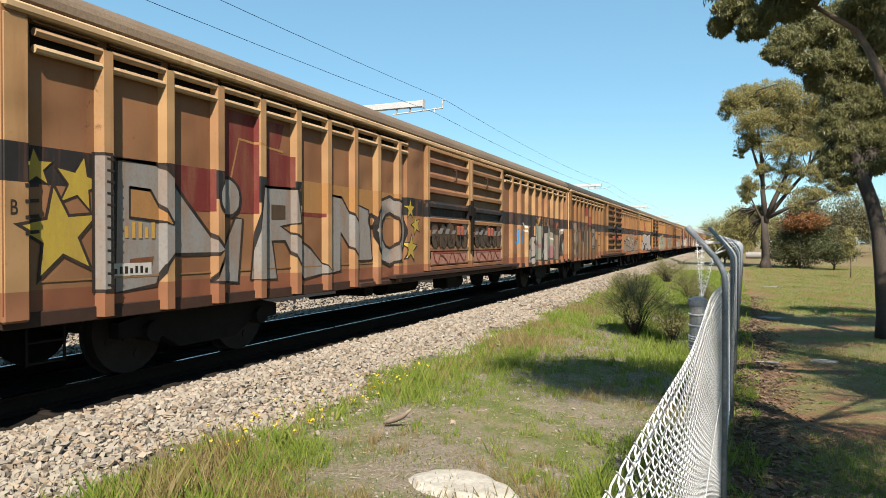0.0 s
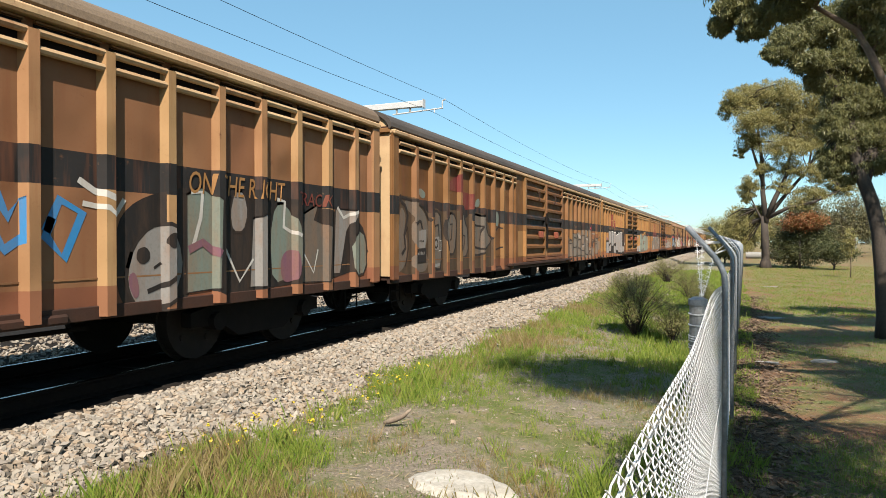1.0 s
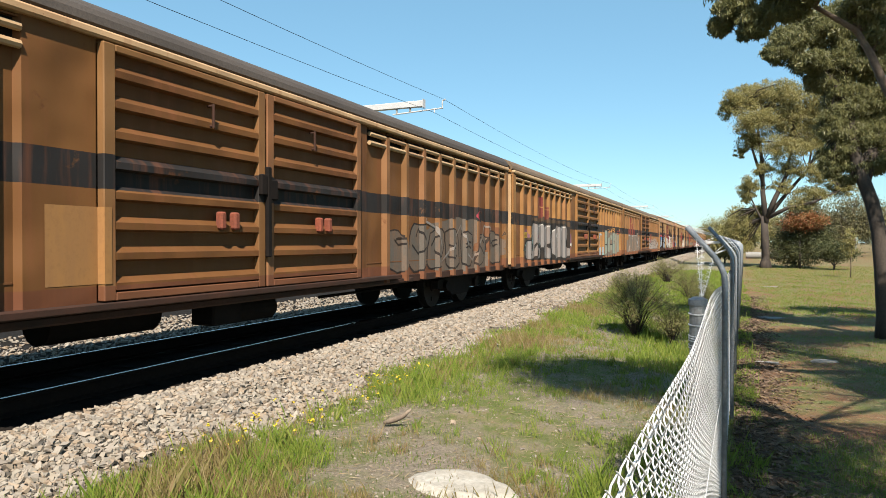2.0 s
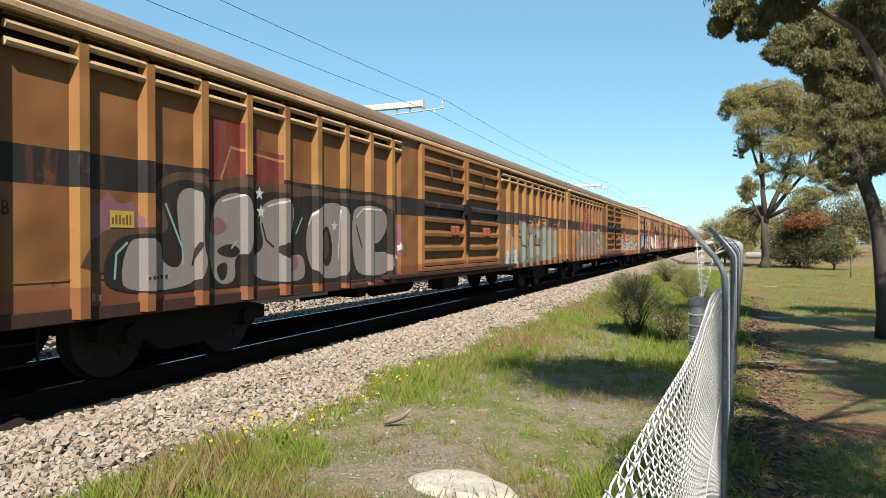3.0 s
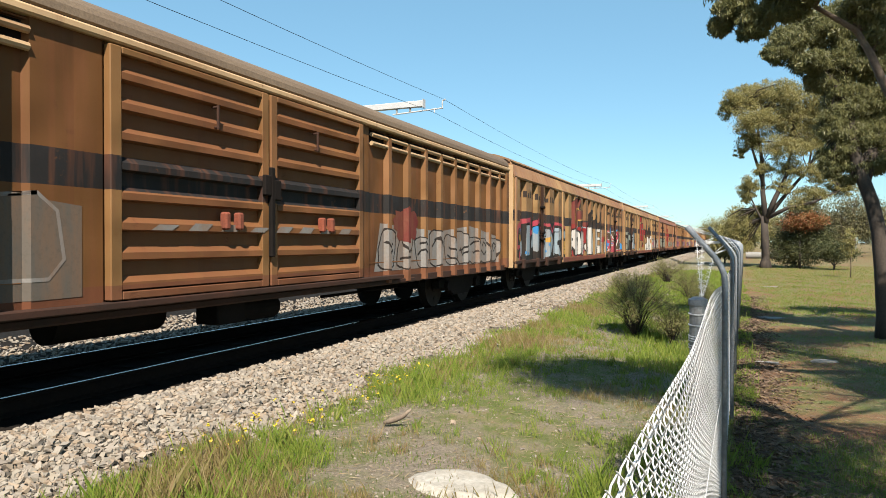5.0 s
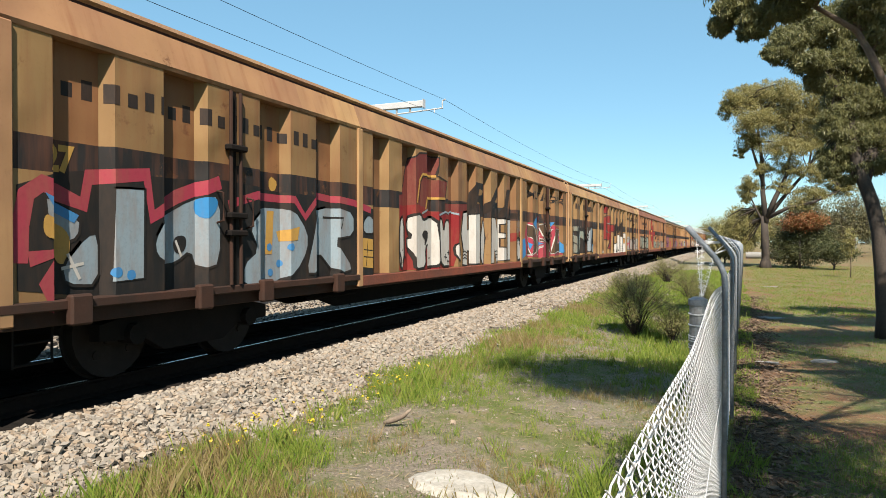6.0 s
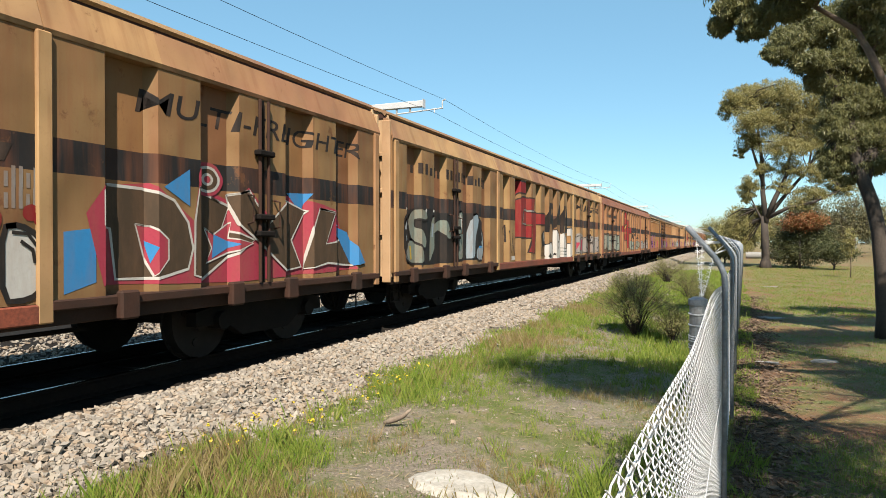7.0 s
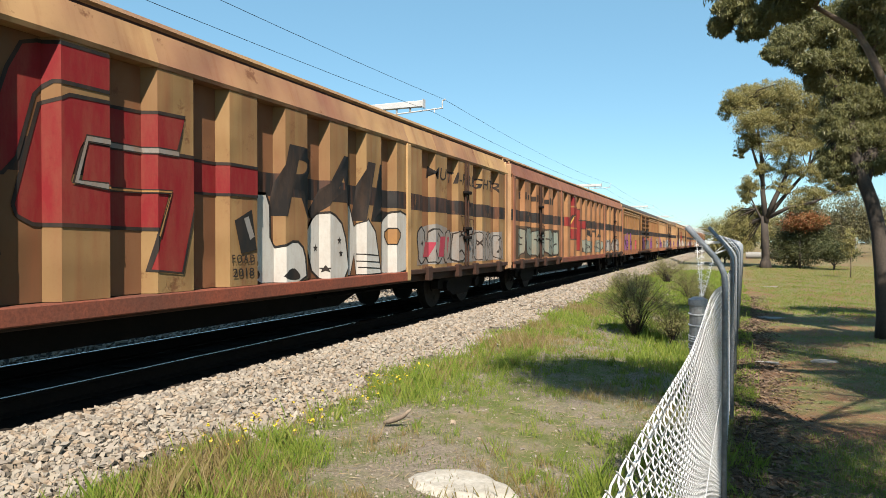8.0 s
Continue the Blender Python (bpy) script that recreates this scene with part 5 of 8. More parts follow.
p.stroke(P_CHROME, [(5.88, 1.78), (6.03, 1.27)], 0.05)
p.stroke(P_CHROME, [(2.2, 1.8), (2.63, 1.77)], 0.05)
p.stroke(P_CHROME, [(3.48, 1.78), (3.86, 1.76)], 0.05)
p.stroke(P_SILVER, [(0.07, 2.05), (0.14, 2.06), (0.1, 1.91)], 0.022)
p.stroke(P_SILVER, [(0.24, 1.96), (0.25, 1.84), (0.3, 2.06)], 0.022)
p.stroke(P_SILVER, [(0.42, 2.01), (0.56, 2.05), (0.42, 1.93), (0.61, 1.87), (0.5, 1.96)], 0.022)
p.stroke(P_SILVER, [(1, 1.98), (1.31, 1.97), (1.2, 1.85), (1.1, 1.93)], 0.022)
p.stroke(P_SILVER, [(1.26, 1.86), (1.34, 1.85)], 0.022)
p.text(P_DARK, "A", 0.05, 0.12, 1.58, 1.70, 0.01)
p.rect(P_PATCH, 1.74, 1.98, 1.30, 1.52, "data_panel")
p.blob(P_DARK, 1.86, 1.41, 0.07, 0.07, 1, 0.02)
p.rect(P_DARK, 0.98, 1.42, 1.03, 1.15, "data_panel")
p.bars(P_SILVER, 1.0, 1.4, 1.06, 1.12, 7)
p.rect(P_WHITE, 0.42, 0.50, 0.98, 1.10, "data_panel")
p.bars(P_SILVER, 8.3, 12.2, 1.50, 1.58, 8, 0.1)
p.poly(P_SILVER, [(13.0, 0.9), (19.3, 0.9), (19.2, 1.55), (17.4, 1.75), (15.6, 1.6), (13.2, 1.7)])
p.forms(P_SILVER, P_DARK, 13.1, 19.3, 0.9, 1.66, 9, 304)
p.blob(P_DKRED, 14.2, 1.7, 0.5, 0.3, 3, 0.2)

# wagon 4: pale letters edged red, then tall white letters
PB = PLAN_B
p = Painter(W[4], PB, 0.09)
p.poly(P_INK, [(0.14, 1.84), (0.53, 1.98), (0.89, 2.03), (1.51, 2.03), (2.56, 2.08), (3.67, 2.03), (5.53, 1.98), (6.04, 1.9), (5.96, 0.71), (3.12, 0.82), (1.03, 0.87), (0.14, 0.99)])
p.stroke(P_PINK, [(0.16, 1.21), (0.17, 1.51), (0.22, 1.77), (0.36, 1.87), (0.57, 1.81), (0.84, 1.72), (0.89, 1.97), (1.44, 2.04), (1.51, 1.63), (1.94, 1.86), (2.47, 2.05)], 0.15)
p.stroke(P_PINK, [(2.6, 1.81), (3.12, 1.95), (3.87, 1.94), (4.1, 1.72), (4.46, 2.04), (5.37, 1.98), (5.89, 1.89)], 0.1)
p.stroke(P_PINK, [(0.24, 1.24), (0.53, 1.29), (0.39, 1.03), (0.51, 0.81)], 0.13)
p.swollen(P_PALE, P_INK, [(0.38, 1.8), (0.81, 1.6), (0.79, 1.42), (0.61, 1.35), (0.4, 1.57)], 0.03)
p.poly(P_BLUE, [(0.38, 1.8), (0.79, 1.62), (0.74, 1.55), (0.47, 1.67)])
p.soft(P_GOLD, [(0.37, 1.63), (0.48, 1.58), (0.71, 1.47), (0.68, 1.19), (0.56, 1.19), (0.51, 1.4), (0.36, 1.43)], "graffiti_form")
p.shape(P_PALE, P_INK, [(1.07, 1.89), (1.42, 1.9), (1.41, 1.03), (1.05, 1.01)], 0.03)
p.swollen(P_PALE, P_INK, [(0.61, 1.17), (0.86, 1.45), (0.99, 1.46), (0.99, 0.98), (0.65, 1)], 0.03)
p.stroke(P_WHITE, [(0.61, 1.15), (0.83, 1.19)], 0.03)
p.stroke(P_WHITE, [(0.67, 1.28), (0.79, 1.05)], 0.03)
p.swollen(P_PALE, P_INK, [(1.53, 1.4), (1.67, 1.62), (2.13, 1.85), (2.47, 1.91), (2.47, 1.14), (2.21, 1.08), (2.13, 1.29), (1.93, 1.16), (1.73, 1.14), (1.55, 1.25)], 0.03)
p.soft(P_BLUE, [(2.15, 1.86), (2.43, 1.89), (2.41, 1.73), (2.23, 1.6)], "graffiti_form")
p.soft(P_INK, [(1.88, 1.44), (2.08, 1.46), (2.06, 1.28), (1.9, 1.25)], "graffiti_form")
p.stroke(P_WHITE, [(1.92, 1.4), (2, 1.23)], 0.03)
p.swollen(P_PALE, P_INK, [(2.95, 1.57), (3.25, 1.83), (3.85, 1.83), (4.16, 1.53), (4.16, 1.28), (3.92, 0.99), (3.48, 0.81), (2.85, 0.85), (2.85, 1.13), (3.12, 1.29)], 0.03)
p.poly(P_GOLD, [(3.43, 1.78), (3.57, 1.78), (3.53, 1.23), (3.39, 1.23)])
p.poly(P_GOLD, [(3.62, 1.52), (3.97, 1.59), (3.92, 1.41), (3.67, 1.39)])
p.blob(P_BLUE, 3.48, 1.32, 0.05, 0.05, 3, 0.04, 18)
p.blob(P_BLUE, 3.8, 1.32, 0.05, 0.05, 3, 0.04, 18)
p.blob(P_BLUE, 3.5, 1, 0.05, 0.05, 3, 0.04, 18)
p.blob(P_BLUE, 3.67, 1.11, 0.05, 0.05, 3, 0.04, 18)
p.blob(P_BLUE, 1.1, 1.1, 0.05, 0.05, 3, 0.04, 18)
p.blob(P_BLUE, 1.25, 1.07, 0.05, 0.05, 3, 0.04, 18)
p.swollen(P_PALE, P_INK, [(4.38, 1.82), (4.87, 1.91), (5.36, 1.83), (5.36, 1.48), (4.85, 1.43), (5.36, 0.98), (5, 0.92), (4.54, 1.27), (4.4, 0.95), (4.1, 0.96), (4.29, 1.47)], 0.03)
p.stroke(P_INK, [(4.69, 1.74), (5.06, 1.74), (5, 1.58)], 0.03)
p.swollen(P_PALE, P_INK, [(5.64, 1.7), (5.82, 1.83), (6.04, 1.71), (5.99, 1.52), (5.67, 1.52)], 0.02)
p.poly(P_GOLD, [(5.64, 1.45), (6.04, 1.43), (5.96, 0.97), (5.6, 1)])
p.stroke(P_INK, [(5.67, 1.27), (5.99, 1.25)], 0.015)
p.stroke(P_INK, [(5.67, 1.16), (5.99, 1.14)], 0.015)
p.stroke(P_INK, [(5.79, 1.41), (5.74, 1.01)], 0.015)
p.text(P_GOLD, "27", 0.45, 0.75, 1.98, 2.23, 0.05, 0)
p.blob(P_GOLD, 3.55, 2.12, 0.08, 0.09, 2, 0.1, 14)
p.bars(P_DARK, 0.62, 4.65, 2.66, 2.84, 20, 0.0)
p.poly(P_DKRED, [(6.89, 2.21), (7.16, 2.25), (7.3, 2.4), (7.36, 2.64), (7.49, 2.9), (7.72, 3.02), (8.12, 3.06), (8.64, 3.03), (8.57, 2.67), (7.86, 2.66), (7.75, 2.56), (7.61, 2.08), (7.61, 1.88), (6.89, 1.83)])
p.poly(P_DKRED, [(7.84, 2.6), (9.03, 2.61), (8.92, 2.27), (8.05, 2.26), (7.98, 2), (8.94, 1.99), (8.94, 2.17), (10.36, 2.24), (10.36, 1.97), (9.83, 1.89), (9.51, 0.84), (9.07, 0.85), (9.08, 1.9), (7.6, 1.88), (7.69, 2.46)])
p.poly(P_RED, [(6.89, 2.04), (7.12, 2.01), (7.6, 2.08), (8.22, 2.01), (9.11, 1.93), (9.11, 0.85), (6.89, 0.89)])
p.poly(P_RED, [(9.08, 1.92), (9.87, 2.06), (9.73, 1.62), (9.6, 0.88), (9.07, 0.87)])
p.stroke(P_DARK, [(6.89, 2.22), (7.16, 2.26), (7.3, 2.4), (7.36, 2.65), (7.49, 2.91), (7.72, 3.03), (8.12, 3.07), (8.65, 3.05)], 0.03)
p.stroke(P_DARK, [(8.58, 2.68), (9.03, 2.61), (8.92, 2.27)], 0.03)
p.stroke(P_DARK, [(8.94, 2.18), (10.36, 2.24)], 0.03)
p.stroke(P_DARK, [(8.65, 3.05), (8.58, 2.68)], 0.03)
p.stroke(P_GOLD, [(7.61, 2.11), (7.72, 2.54), (7.84, 2.65), (8.58, 2.68)], 0.045)
p.stroke(P_GOLD, [(7.97, 2), (8.05, 2.23), (8.17, 2.23), (8.92, 2.26)], 0.045)
p.stroke(P_DARK, [(7.67, 2.11), (7.76, 2.52), (7.86, 2.62), (8.58, 2.63)], 0.02)
p.text(P_DARK, "RAIL", 10.4, 14, 2.02, 2.75, 0.03, 0.25)
p.stroke(P_PALE, [(7.08, 1.9), (7.19, 1.96), (7.27, 1.87)], 0.04)
p.stroke(P_PALE, [(7.81, 1.92), (8.06, 2), (8.22, 1.93)], 0.04)
p.stroke(P_PALE, [(8.62, 1.92), (8.94, 2), (9.22, 1.93)], 0.04)
p.stroke(P_PALE, [(9.18, 1.91), (9.51, 2.03), (9.67, 1.97)], 0.04)
p.swollen(P_WHITE, P_INK, [(6.89, 1.75), (6.99, 1.84), (7.34, 1.87), (7.35, 0.94), (7, 0.91), (6.89, 1)], 0.05)
p.stroke(P_INK, [(6.9, 1.21), (6.97, 1.07), (6.93, 0.94)], 0.04)
p.swollen(P_WHITE, P_INK, [(7.39, 1.7), (7.49, 1.88), (7.74, 1.92), (7.85, 1.79), (8.1, 1.86), (8.23, 1.75), (8.23, 1.52), (8.12, 1.36), (7.95, 1.3), (7.98, 0.92), (7.56, 0.88), (7.55, 1.11), (7.39, 1.43), (7.53, 1.48)], 0.05)
p.swollen(P_INK, P_INK, [(7.79, 1.51), (7.88, 1.6), (8.04, 1.59), (8.03, 1.44), (7.9, 1.31), (7.93, 1.44)], 0.02)
p.swollen(P_WHITE, P_INK, [(8.26, 1.87), (8.6, 1.88), (8.64, 1.35), (8.69, 0.92), (8.2, 0.9), (8.18, 1.09), (8.29, 1.49)], 0.05)
p.swollen(P_WHITE, P_INK, [(8.61, 1.87), (8.73, 1.84), (8.82, 1.58), (8.89, 1.83), (9.1, 1.83), (9.12, 1.4), (9.31, 1.04), (9.3, 0.91), (8.7, 0.9), (8.64, 1.31)], 0.045)
p.shape(P_WHITE, P_INK, [(9.91, 2.03), (10.38, 2.09), (10.39, 1.67), (10.59, 1.67), (10.59, 2.02), (10.98, 2.04), (10.98, 0.9), (10.6, 0.89), (10.6, 1.19), (10.39, 1.2), (10.41, 0.85), (9.86, 0.9), (9.91, 1.23), (9.78, 1.57)], 0.05)
p.swollen(P_WHITE, P_INK, [(9.6, 1.32), (9.7, 1.39), (9.78, 0.98), (9.62, 1.07)], 0.03)
p.swollen(P_WHITE, P_INK, [(10.99, 1.47), (11.1, 1.85), (11.28, 2), (11.53, 1.93), (11.67, 1.61), (11.62, 1.07), (11.39, 0.88), (11.03, 0.9)], 0.04)
p.swollen(P_INK, P_INK, [(11.22, 1.53), (11.31, 1.61), (11.31, 1.2), (11.21, 1.08)], 0.02)
p.shape(P_WHITE, P_INK, [(11.8, 2), (12.09, 1.98), (12.28, 1.48), (12.32, 1.99), (12.46, 1.98), (12.5, 0.91), (12.18, 0.88), (12.01, 1.21), (11.99, 0.88), (11.77, 0.88)], 0.035)
p.shape(P_WHITE, P_INK, [(12.52, 1.99), (12.95, 1.99), (12.94, 1.86), (12.73, 1.84), (12.73, 1.63), (12.91, 1.61), (12.91, 1.5), (12.73, 1.49), (12.73, 1.27), (12.99, 1.26), (12.99, 0.93), (12.52, 0.91)], 0.035)
p.shape(P_WHITE, P_INK, [(13.05, 1.98), (13.64, 1.98), (13.64, 1.84), (13.39, 1.8), (13.39, 1.61), (13.61, 1.57), (13.61, 1.49), (13.39, 1.48), (13.39, 1.29), (13.68, 1.26), (13.68, 0.94), (13.05, 0.93)], 0.035)
p.soft(P_RED, [(13.68, 1.61), (13.91, 1.67), (13.91, 1.46), (13.71, 1.38)], "graffiti_form")
p.blob(P_INK, 7.28, 1.25, 0.025, 0.025, 3, 0.04, 18)
p.blob(P_INK, 7.23, 1.14, 0.025, 0.025, 3, 0.04, 18)
p.blob(P_INK, 7.37, 1.12, 0.025, 0.025, 3, 0.04, 18)
p.blob(P_INK, 7.96, 1.23, 0.025, 0.025, 3, 0.04, 18)
p.blob(P_INK, 7.97, 1.13, 0.025, 0.025, 3, 0.04, 18)
p.blob(P_INK, 8.28, 1.13, 0.025, 0.025, 3, 0.04, 18)
p.blob(P_INK, 8.3, 1.02, 0.025, 0.025, 3, 0.04, 18)
p.blob(P_INK, 8.41, 1.08, 0.025, 0.025, 3, 0.04, 18)
p.stroke(P_INK, [(8.84, 1.1), (8.97, 1.08)], 0.025)
p.stroke(P_INK, [(8.9, 1.16), (8.91, 1.02)], 0.025)
p.stroke(P_INK, [(8.99, 1.18), (9.11, 1.18)], 0.025)
p.stroke(P_INK, [(9.05, 1.23), (9.05, 1.13)], 0.025)
p.stroke(P_INK, [(8.97, 1.01), (9.09, 1)], 0.025)
p.stroke(P_INK, [(9.02, 1.05), (9.02, 0.95)], 0.025)
p.stroke(P_INK, [(9.89, 1.17), (10, 1.2), (10.1, 1.16), (10.24, 1.19)], 0.025)
p.stroke(P_INK, [(9.88, 1.1), (10, 1.13), (10.13, 1.08), (10.26, 1.12)], 0.025)
p.stroke(P_INK, [(9.91, 1.04), (10.01, 1.06), (10.13, 1.02), (10.28, 1.04)], 0.025)
p.stroke(P_INK, [(12.03, 1.15), (12.16, 1.18), (12.38, 1.14)], 0.025)
p.stroke(P_INK, [(12.03, 1.07), (12.16, 1.09), (12.37, 1.06)], 0.025)
p.stroke(P_INK, [(12.06, 1.01), (12.2, 1.03), (12.4, 1)], 0.025)
p.shift = 0.24
p.swollen(P_WHITE, P_INK, [(13.76, 1.5), (13.91, 1.52), (14.07, 1.43), (14.15, 1.24), (14.12, 1.01), (13.98, 0.91), (13.76, 0.91)], 0.05)
p.stroke(P_INK, [(13.84, 1.46), (13.97, 1.45), (14.07, 1.32), (14.08, 1.13)], 0.03)
p.stroke(P_INK, [(13.91, 1.39), (14.01, 1.32), (14.03, 1.21)], 0.03)
p.bars(P_SILVER, 13.78, 14.21, 1.82, 1.99, 7)
p.bars(P_SILVER, 13.78, 14.2, 1.65, 1.82, 7)
p.blob(P_RED, 14, 1.62, 0.07, 0.07, 3, 0.04, 18)
p.blob(P_RED, 14.09, 1.57, 0.07, 0.07, 3, 0.04, 18)
p.text(P_DARK, "MULTI-FREIGHTER", 15.15, 19.3, 2.66, 2.90, 0.005, 0.15)
p.shape(P_BLUE, None, [(14.29, 1.47), (14.61, 1.51), (14.61, 1.02), (14.29, 0.93)], 0.03)
p.shape(P_PINK, None, [(14.51, 1.64), (14.71, 1.90), (15.28, 1.97), (15.81, 1.61), (15.89, 2.04), (16.48, 1.86), (16.69, 2.03), (17.13, 1.66), (17.54, 2.00), (18.27, 1.91), (18.78, 1.82), (19.24, 0.97), (17.80, 0.95), (16.42, 0.92), (14.95, 0.98), (14.69, 0.98)], 0.03)
p.shape(P_BLUE, None, [(15.40, 1.94), (15.75, 2.15), (15.75, 1.76)], 0.03)
p.shape(P_BLUE, None, [(17.58, 2.03), (18.03, 2.05), (17.89, 1.78)], 0.03)
p.shape(P_OLIVE, P_WHITE, [(14.71, 1.85), (14.82, 1.92), (15.23, 1.91), (15.53, 1.81), (15.72, 1.59), (15.79, 1.32), (15.72, 1.10), (15.33, 1.02), (14.91, 1.03), (14.85, 1.51), (14.71, 1.54)], 0.03)
p.shape(P_PINK, P_WHITE, [(15.14, 1.56), (15.28, 1.54), (15.45, 1.41), (15.45, 1.21), (15.30, 1.04), (15.21, 1.33)], 0.02)
p.shape(P_BLUE, None, [(15.24, 1.40), (15.33, 1.33), (15.28, 1.17)], 0.03)
p.shape(P_OLIVE, P_WHITE, [(15.89, 1.97), (16.47, 1.80), (16.35, 1.54), (16.79, 1.41), (16.48, 1.23), (16.04, 0.97), (15.81, 1.03), (15.82, 1.61)], 0.03)
p.shape(P_PINK, P_WHITE, [(16.07, 1.54), (16.22, 1.47), (16.47, 1.61), (16.45, 1.43), (16.76, 1.37), (16.42, 1.25), (16.10, 1.15), (16.19, 1.32)], 0.02)
p.shape(P_BLUE, None, [(16.22, 1.47), (16.55, 1.36), (16.19, 1.20)], 0.03)
p.shape(P_OLIVE, P_WHITE, [(16.42, 1.92), (16.69, 1.99), (17.05, 1.60), (17.49, 1.94), (17.98, 1.81), (17.67, 1.41), (17.89, 1.05), (17.45, 1.00), (17.09, 1.24), (16.83, 1.41), (16.52, 1.59)], 0.03)
p.shape(P_OLIVE, P_WHITE, [(18.17, 1.85), (18.57, 1.81), (18.32, 1.36), (18.89, 1.42), (19.18, 1.03), (18.37, 1.09), (17.93, 1.02), (18.03, 1.58)], 0.03)
p.shape(P_BLUE, None, [(18.59, 1.64), (19.06, 1.54), (19.42, 1.06), (19.18, 1.03), (18.84, 1.42)], 0.03)
p.blob(P_PINK, 16.12, 2.08, 0.25, 0.19, 2, 0.02)
p.blob(P_WHITE, 16.12, 2.08, 0.20, 0.15, 2, 0.02)
p.blob(P_OLIVE, 16.12, 2.08, 0.16, 0.12, 2, 0.02)
p.blob(P_WHITE, 16.12, 2.08, 0.09, 0.07, 2, 0.02)
p.blob(P_PINK, 16.12, 2.08, 0.05, 0.04, 2, 0.02)

# wagon 5: teal letters on the doors, the mark and the word amidships
p = Painter(W[5], PB, 0.23)
p.bars(P_DARK, 0.70, 4.80, 2.66, 2.86, 20, 0.0)
p.poly(P_RED, [(6.9, 2.33), (7.05, 2.8), (7.17, 3.03), (7.31, 3.08), (7.94, 3.08), (7.92, 2.75), (7.39, 2.75), (7.28, 2.62), (7.12, 2.07), (7.01, 1.94), (6.9, 1.93)])
p.poly(P_RED, [(7.32, 2.55), (7.5, 2.65), (8.83, 2.68), (8.73, 2.31), (7.94, 2.31), (7.67, 2.32), (7.6, 2.2), (7.51, 1.91), (7.54, 1.88), (8.62, 1.89), (8.49, 1.51), (7.26, 1.53), (7.12, 1.6), (7.09, 1.69), (7.22, 2.19)])
p.poly(P_RED, [(7.68, 2.26), (7.91, 2.25), (8.74, 2.28), (10.02, 2.27), (10.02, 1.93), (9.01, 1.92), (8.79, 1.06), (8.42, 1.1), (8.64, 1.88), (7.89, 1.88), (7.62, 1.92)])
p.stroke(P_DARK, [(6.9, 2.33), (7.05, 2.8), (7.17, 3.03), (7.31, 3.08), (7.94, 3.08), (7.92, 2.75)], 0.035)
p.stroke(P_DARK, [(6.9, 1.93), (7.01, 1.94), (7.13, 2.08), (7.28, 2.62), (7.39, 2.75), (7.92, 2.75)], 0.035)
p.stroke(P_DARK, [(7.09, 1.69), (7.22, 2.19), (7.32, 2.55), (7.5, 2.65), (8.83, 2.68), (8.73, 2.31)], 0.035)
p.stroke(P_DARK, [(7.09, 1.69), (7.12, 1.6), (7.26, 1.53), (8.49, 1.51)], 0.035)
p.stroke(P_DARK, [(8.74, 2.28), (10.02, 2.27), (10.02, 1.93), (9.01, 1.92), (8.79, 1.06), (8.42, 1.1), (8.49, 1.51)], 0.035)
p.stroke(P_DARK, [(8.74, 2.29), (7.67, 2.3), (7.55, 1.91), (7.89, 1.89)], 0.075)
p.stroke(P_SILVER, [(8.74, 2.29), (7.67, 2.3), (7.56, 1.91), (7.89, 1.89)], 0.045)
p.stroke(P_DARK, [(7.89, 1.88), (8.64, 1.89), (8.48, 1.44)], 0.05)
p.stroke(P_PATCH, [(7.89, 1.88), (8.64, 1.89), (8.48, 1.44)], 0.02)
p.text(P_DARK, "RAIL", 10.35, 13.6, 1.72, 2.66, 0.03, 0.25)
p.poly(P_INK, [(9.58, 1.63), (9.88, 1.77), (9.97, 1.29), (9.69, 1.25)])
p.poly(P_SILVER, [(9.74, 1.66), (9.82, 1.69), (9.93, 1.45), (9.85, 1.41)])
p.swollen(P_WHITE, P_INK, [(10.06, 1.98), (10.4, 2), (10.41, 1.29), (10.77, 1.42), (10.97, 1.28), (11.02, 0.83), (10, 0.87), (10.05, 1.24)], 0.035)
p.blob(P_INK, 10.12, 1.12, 0.05, 0.05, 3, 0.04, 18)
p.blob(P_INK, 10.15, 0.98, 0.05, 0.05, 3, 0.04, 18)
p.blob(P_INK, 10.09, 1.01, 0.03, 0.03, 3, 0.04, 18)
p.soft(P_INK, [(10.47, 0.91), (10.7, 1.09), (10.93, 0.88)], "graffiti_form")
p.swollen(P_WHITE, P_INK, [(11.15, 1.47), (11.4, 1.78), (11.66, 1.82), (11.98, 1.62), (12.14, 0.84), (11.39, 0.84)], 0.035)
p.shape(P_WHITE, P_INK, [(12.16, 1.95), (12.35, 1.96), (12.49, 1.63), (12.7, 1.75), (12.93, 1.56), (13.12, 0.88), (12.55, 0.87), (12.49, 1.2), (12.37, 0.87), (12.16, 0.88)], 0.03)
p.swollen(P_WHITE, P_INK, [(13.18, 1.26), (13.35, 1.72), (13.73, 1.95), (14.19, 1.83), (14.13, 0.91), (13.73, 0.84), (13.15, 0.87)], 0.035)
p.swollen(P_PATCH, P_INK, [(13.44, 1.53), (13.68, 1.65), (13.86, 1.52), (13.65, 1.3)], 0.025)
p.star(P_INK, 11.43, 1.3, 0.06)
p.star(P_INK, 11.57, 1, 0.06)
p.star(P_INK, 11.88, 1.22, 0.06)
p.star(P_INK, 11.84, 1.41, 0.06)
p.stroke(P_INK, [(12.55, 1.2), (13.03, 1.17)], 0.018)
p.stroke(P_INK, [(12.55, 1.09), (13.06, 1.06)], 0.018)
p.stroke(P_INK, [(12.58, 0.99), (13.07, 0.96)], 0.018)
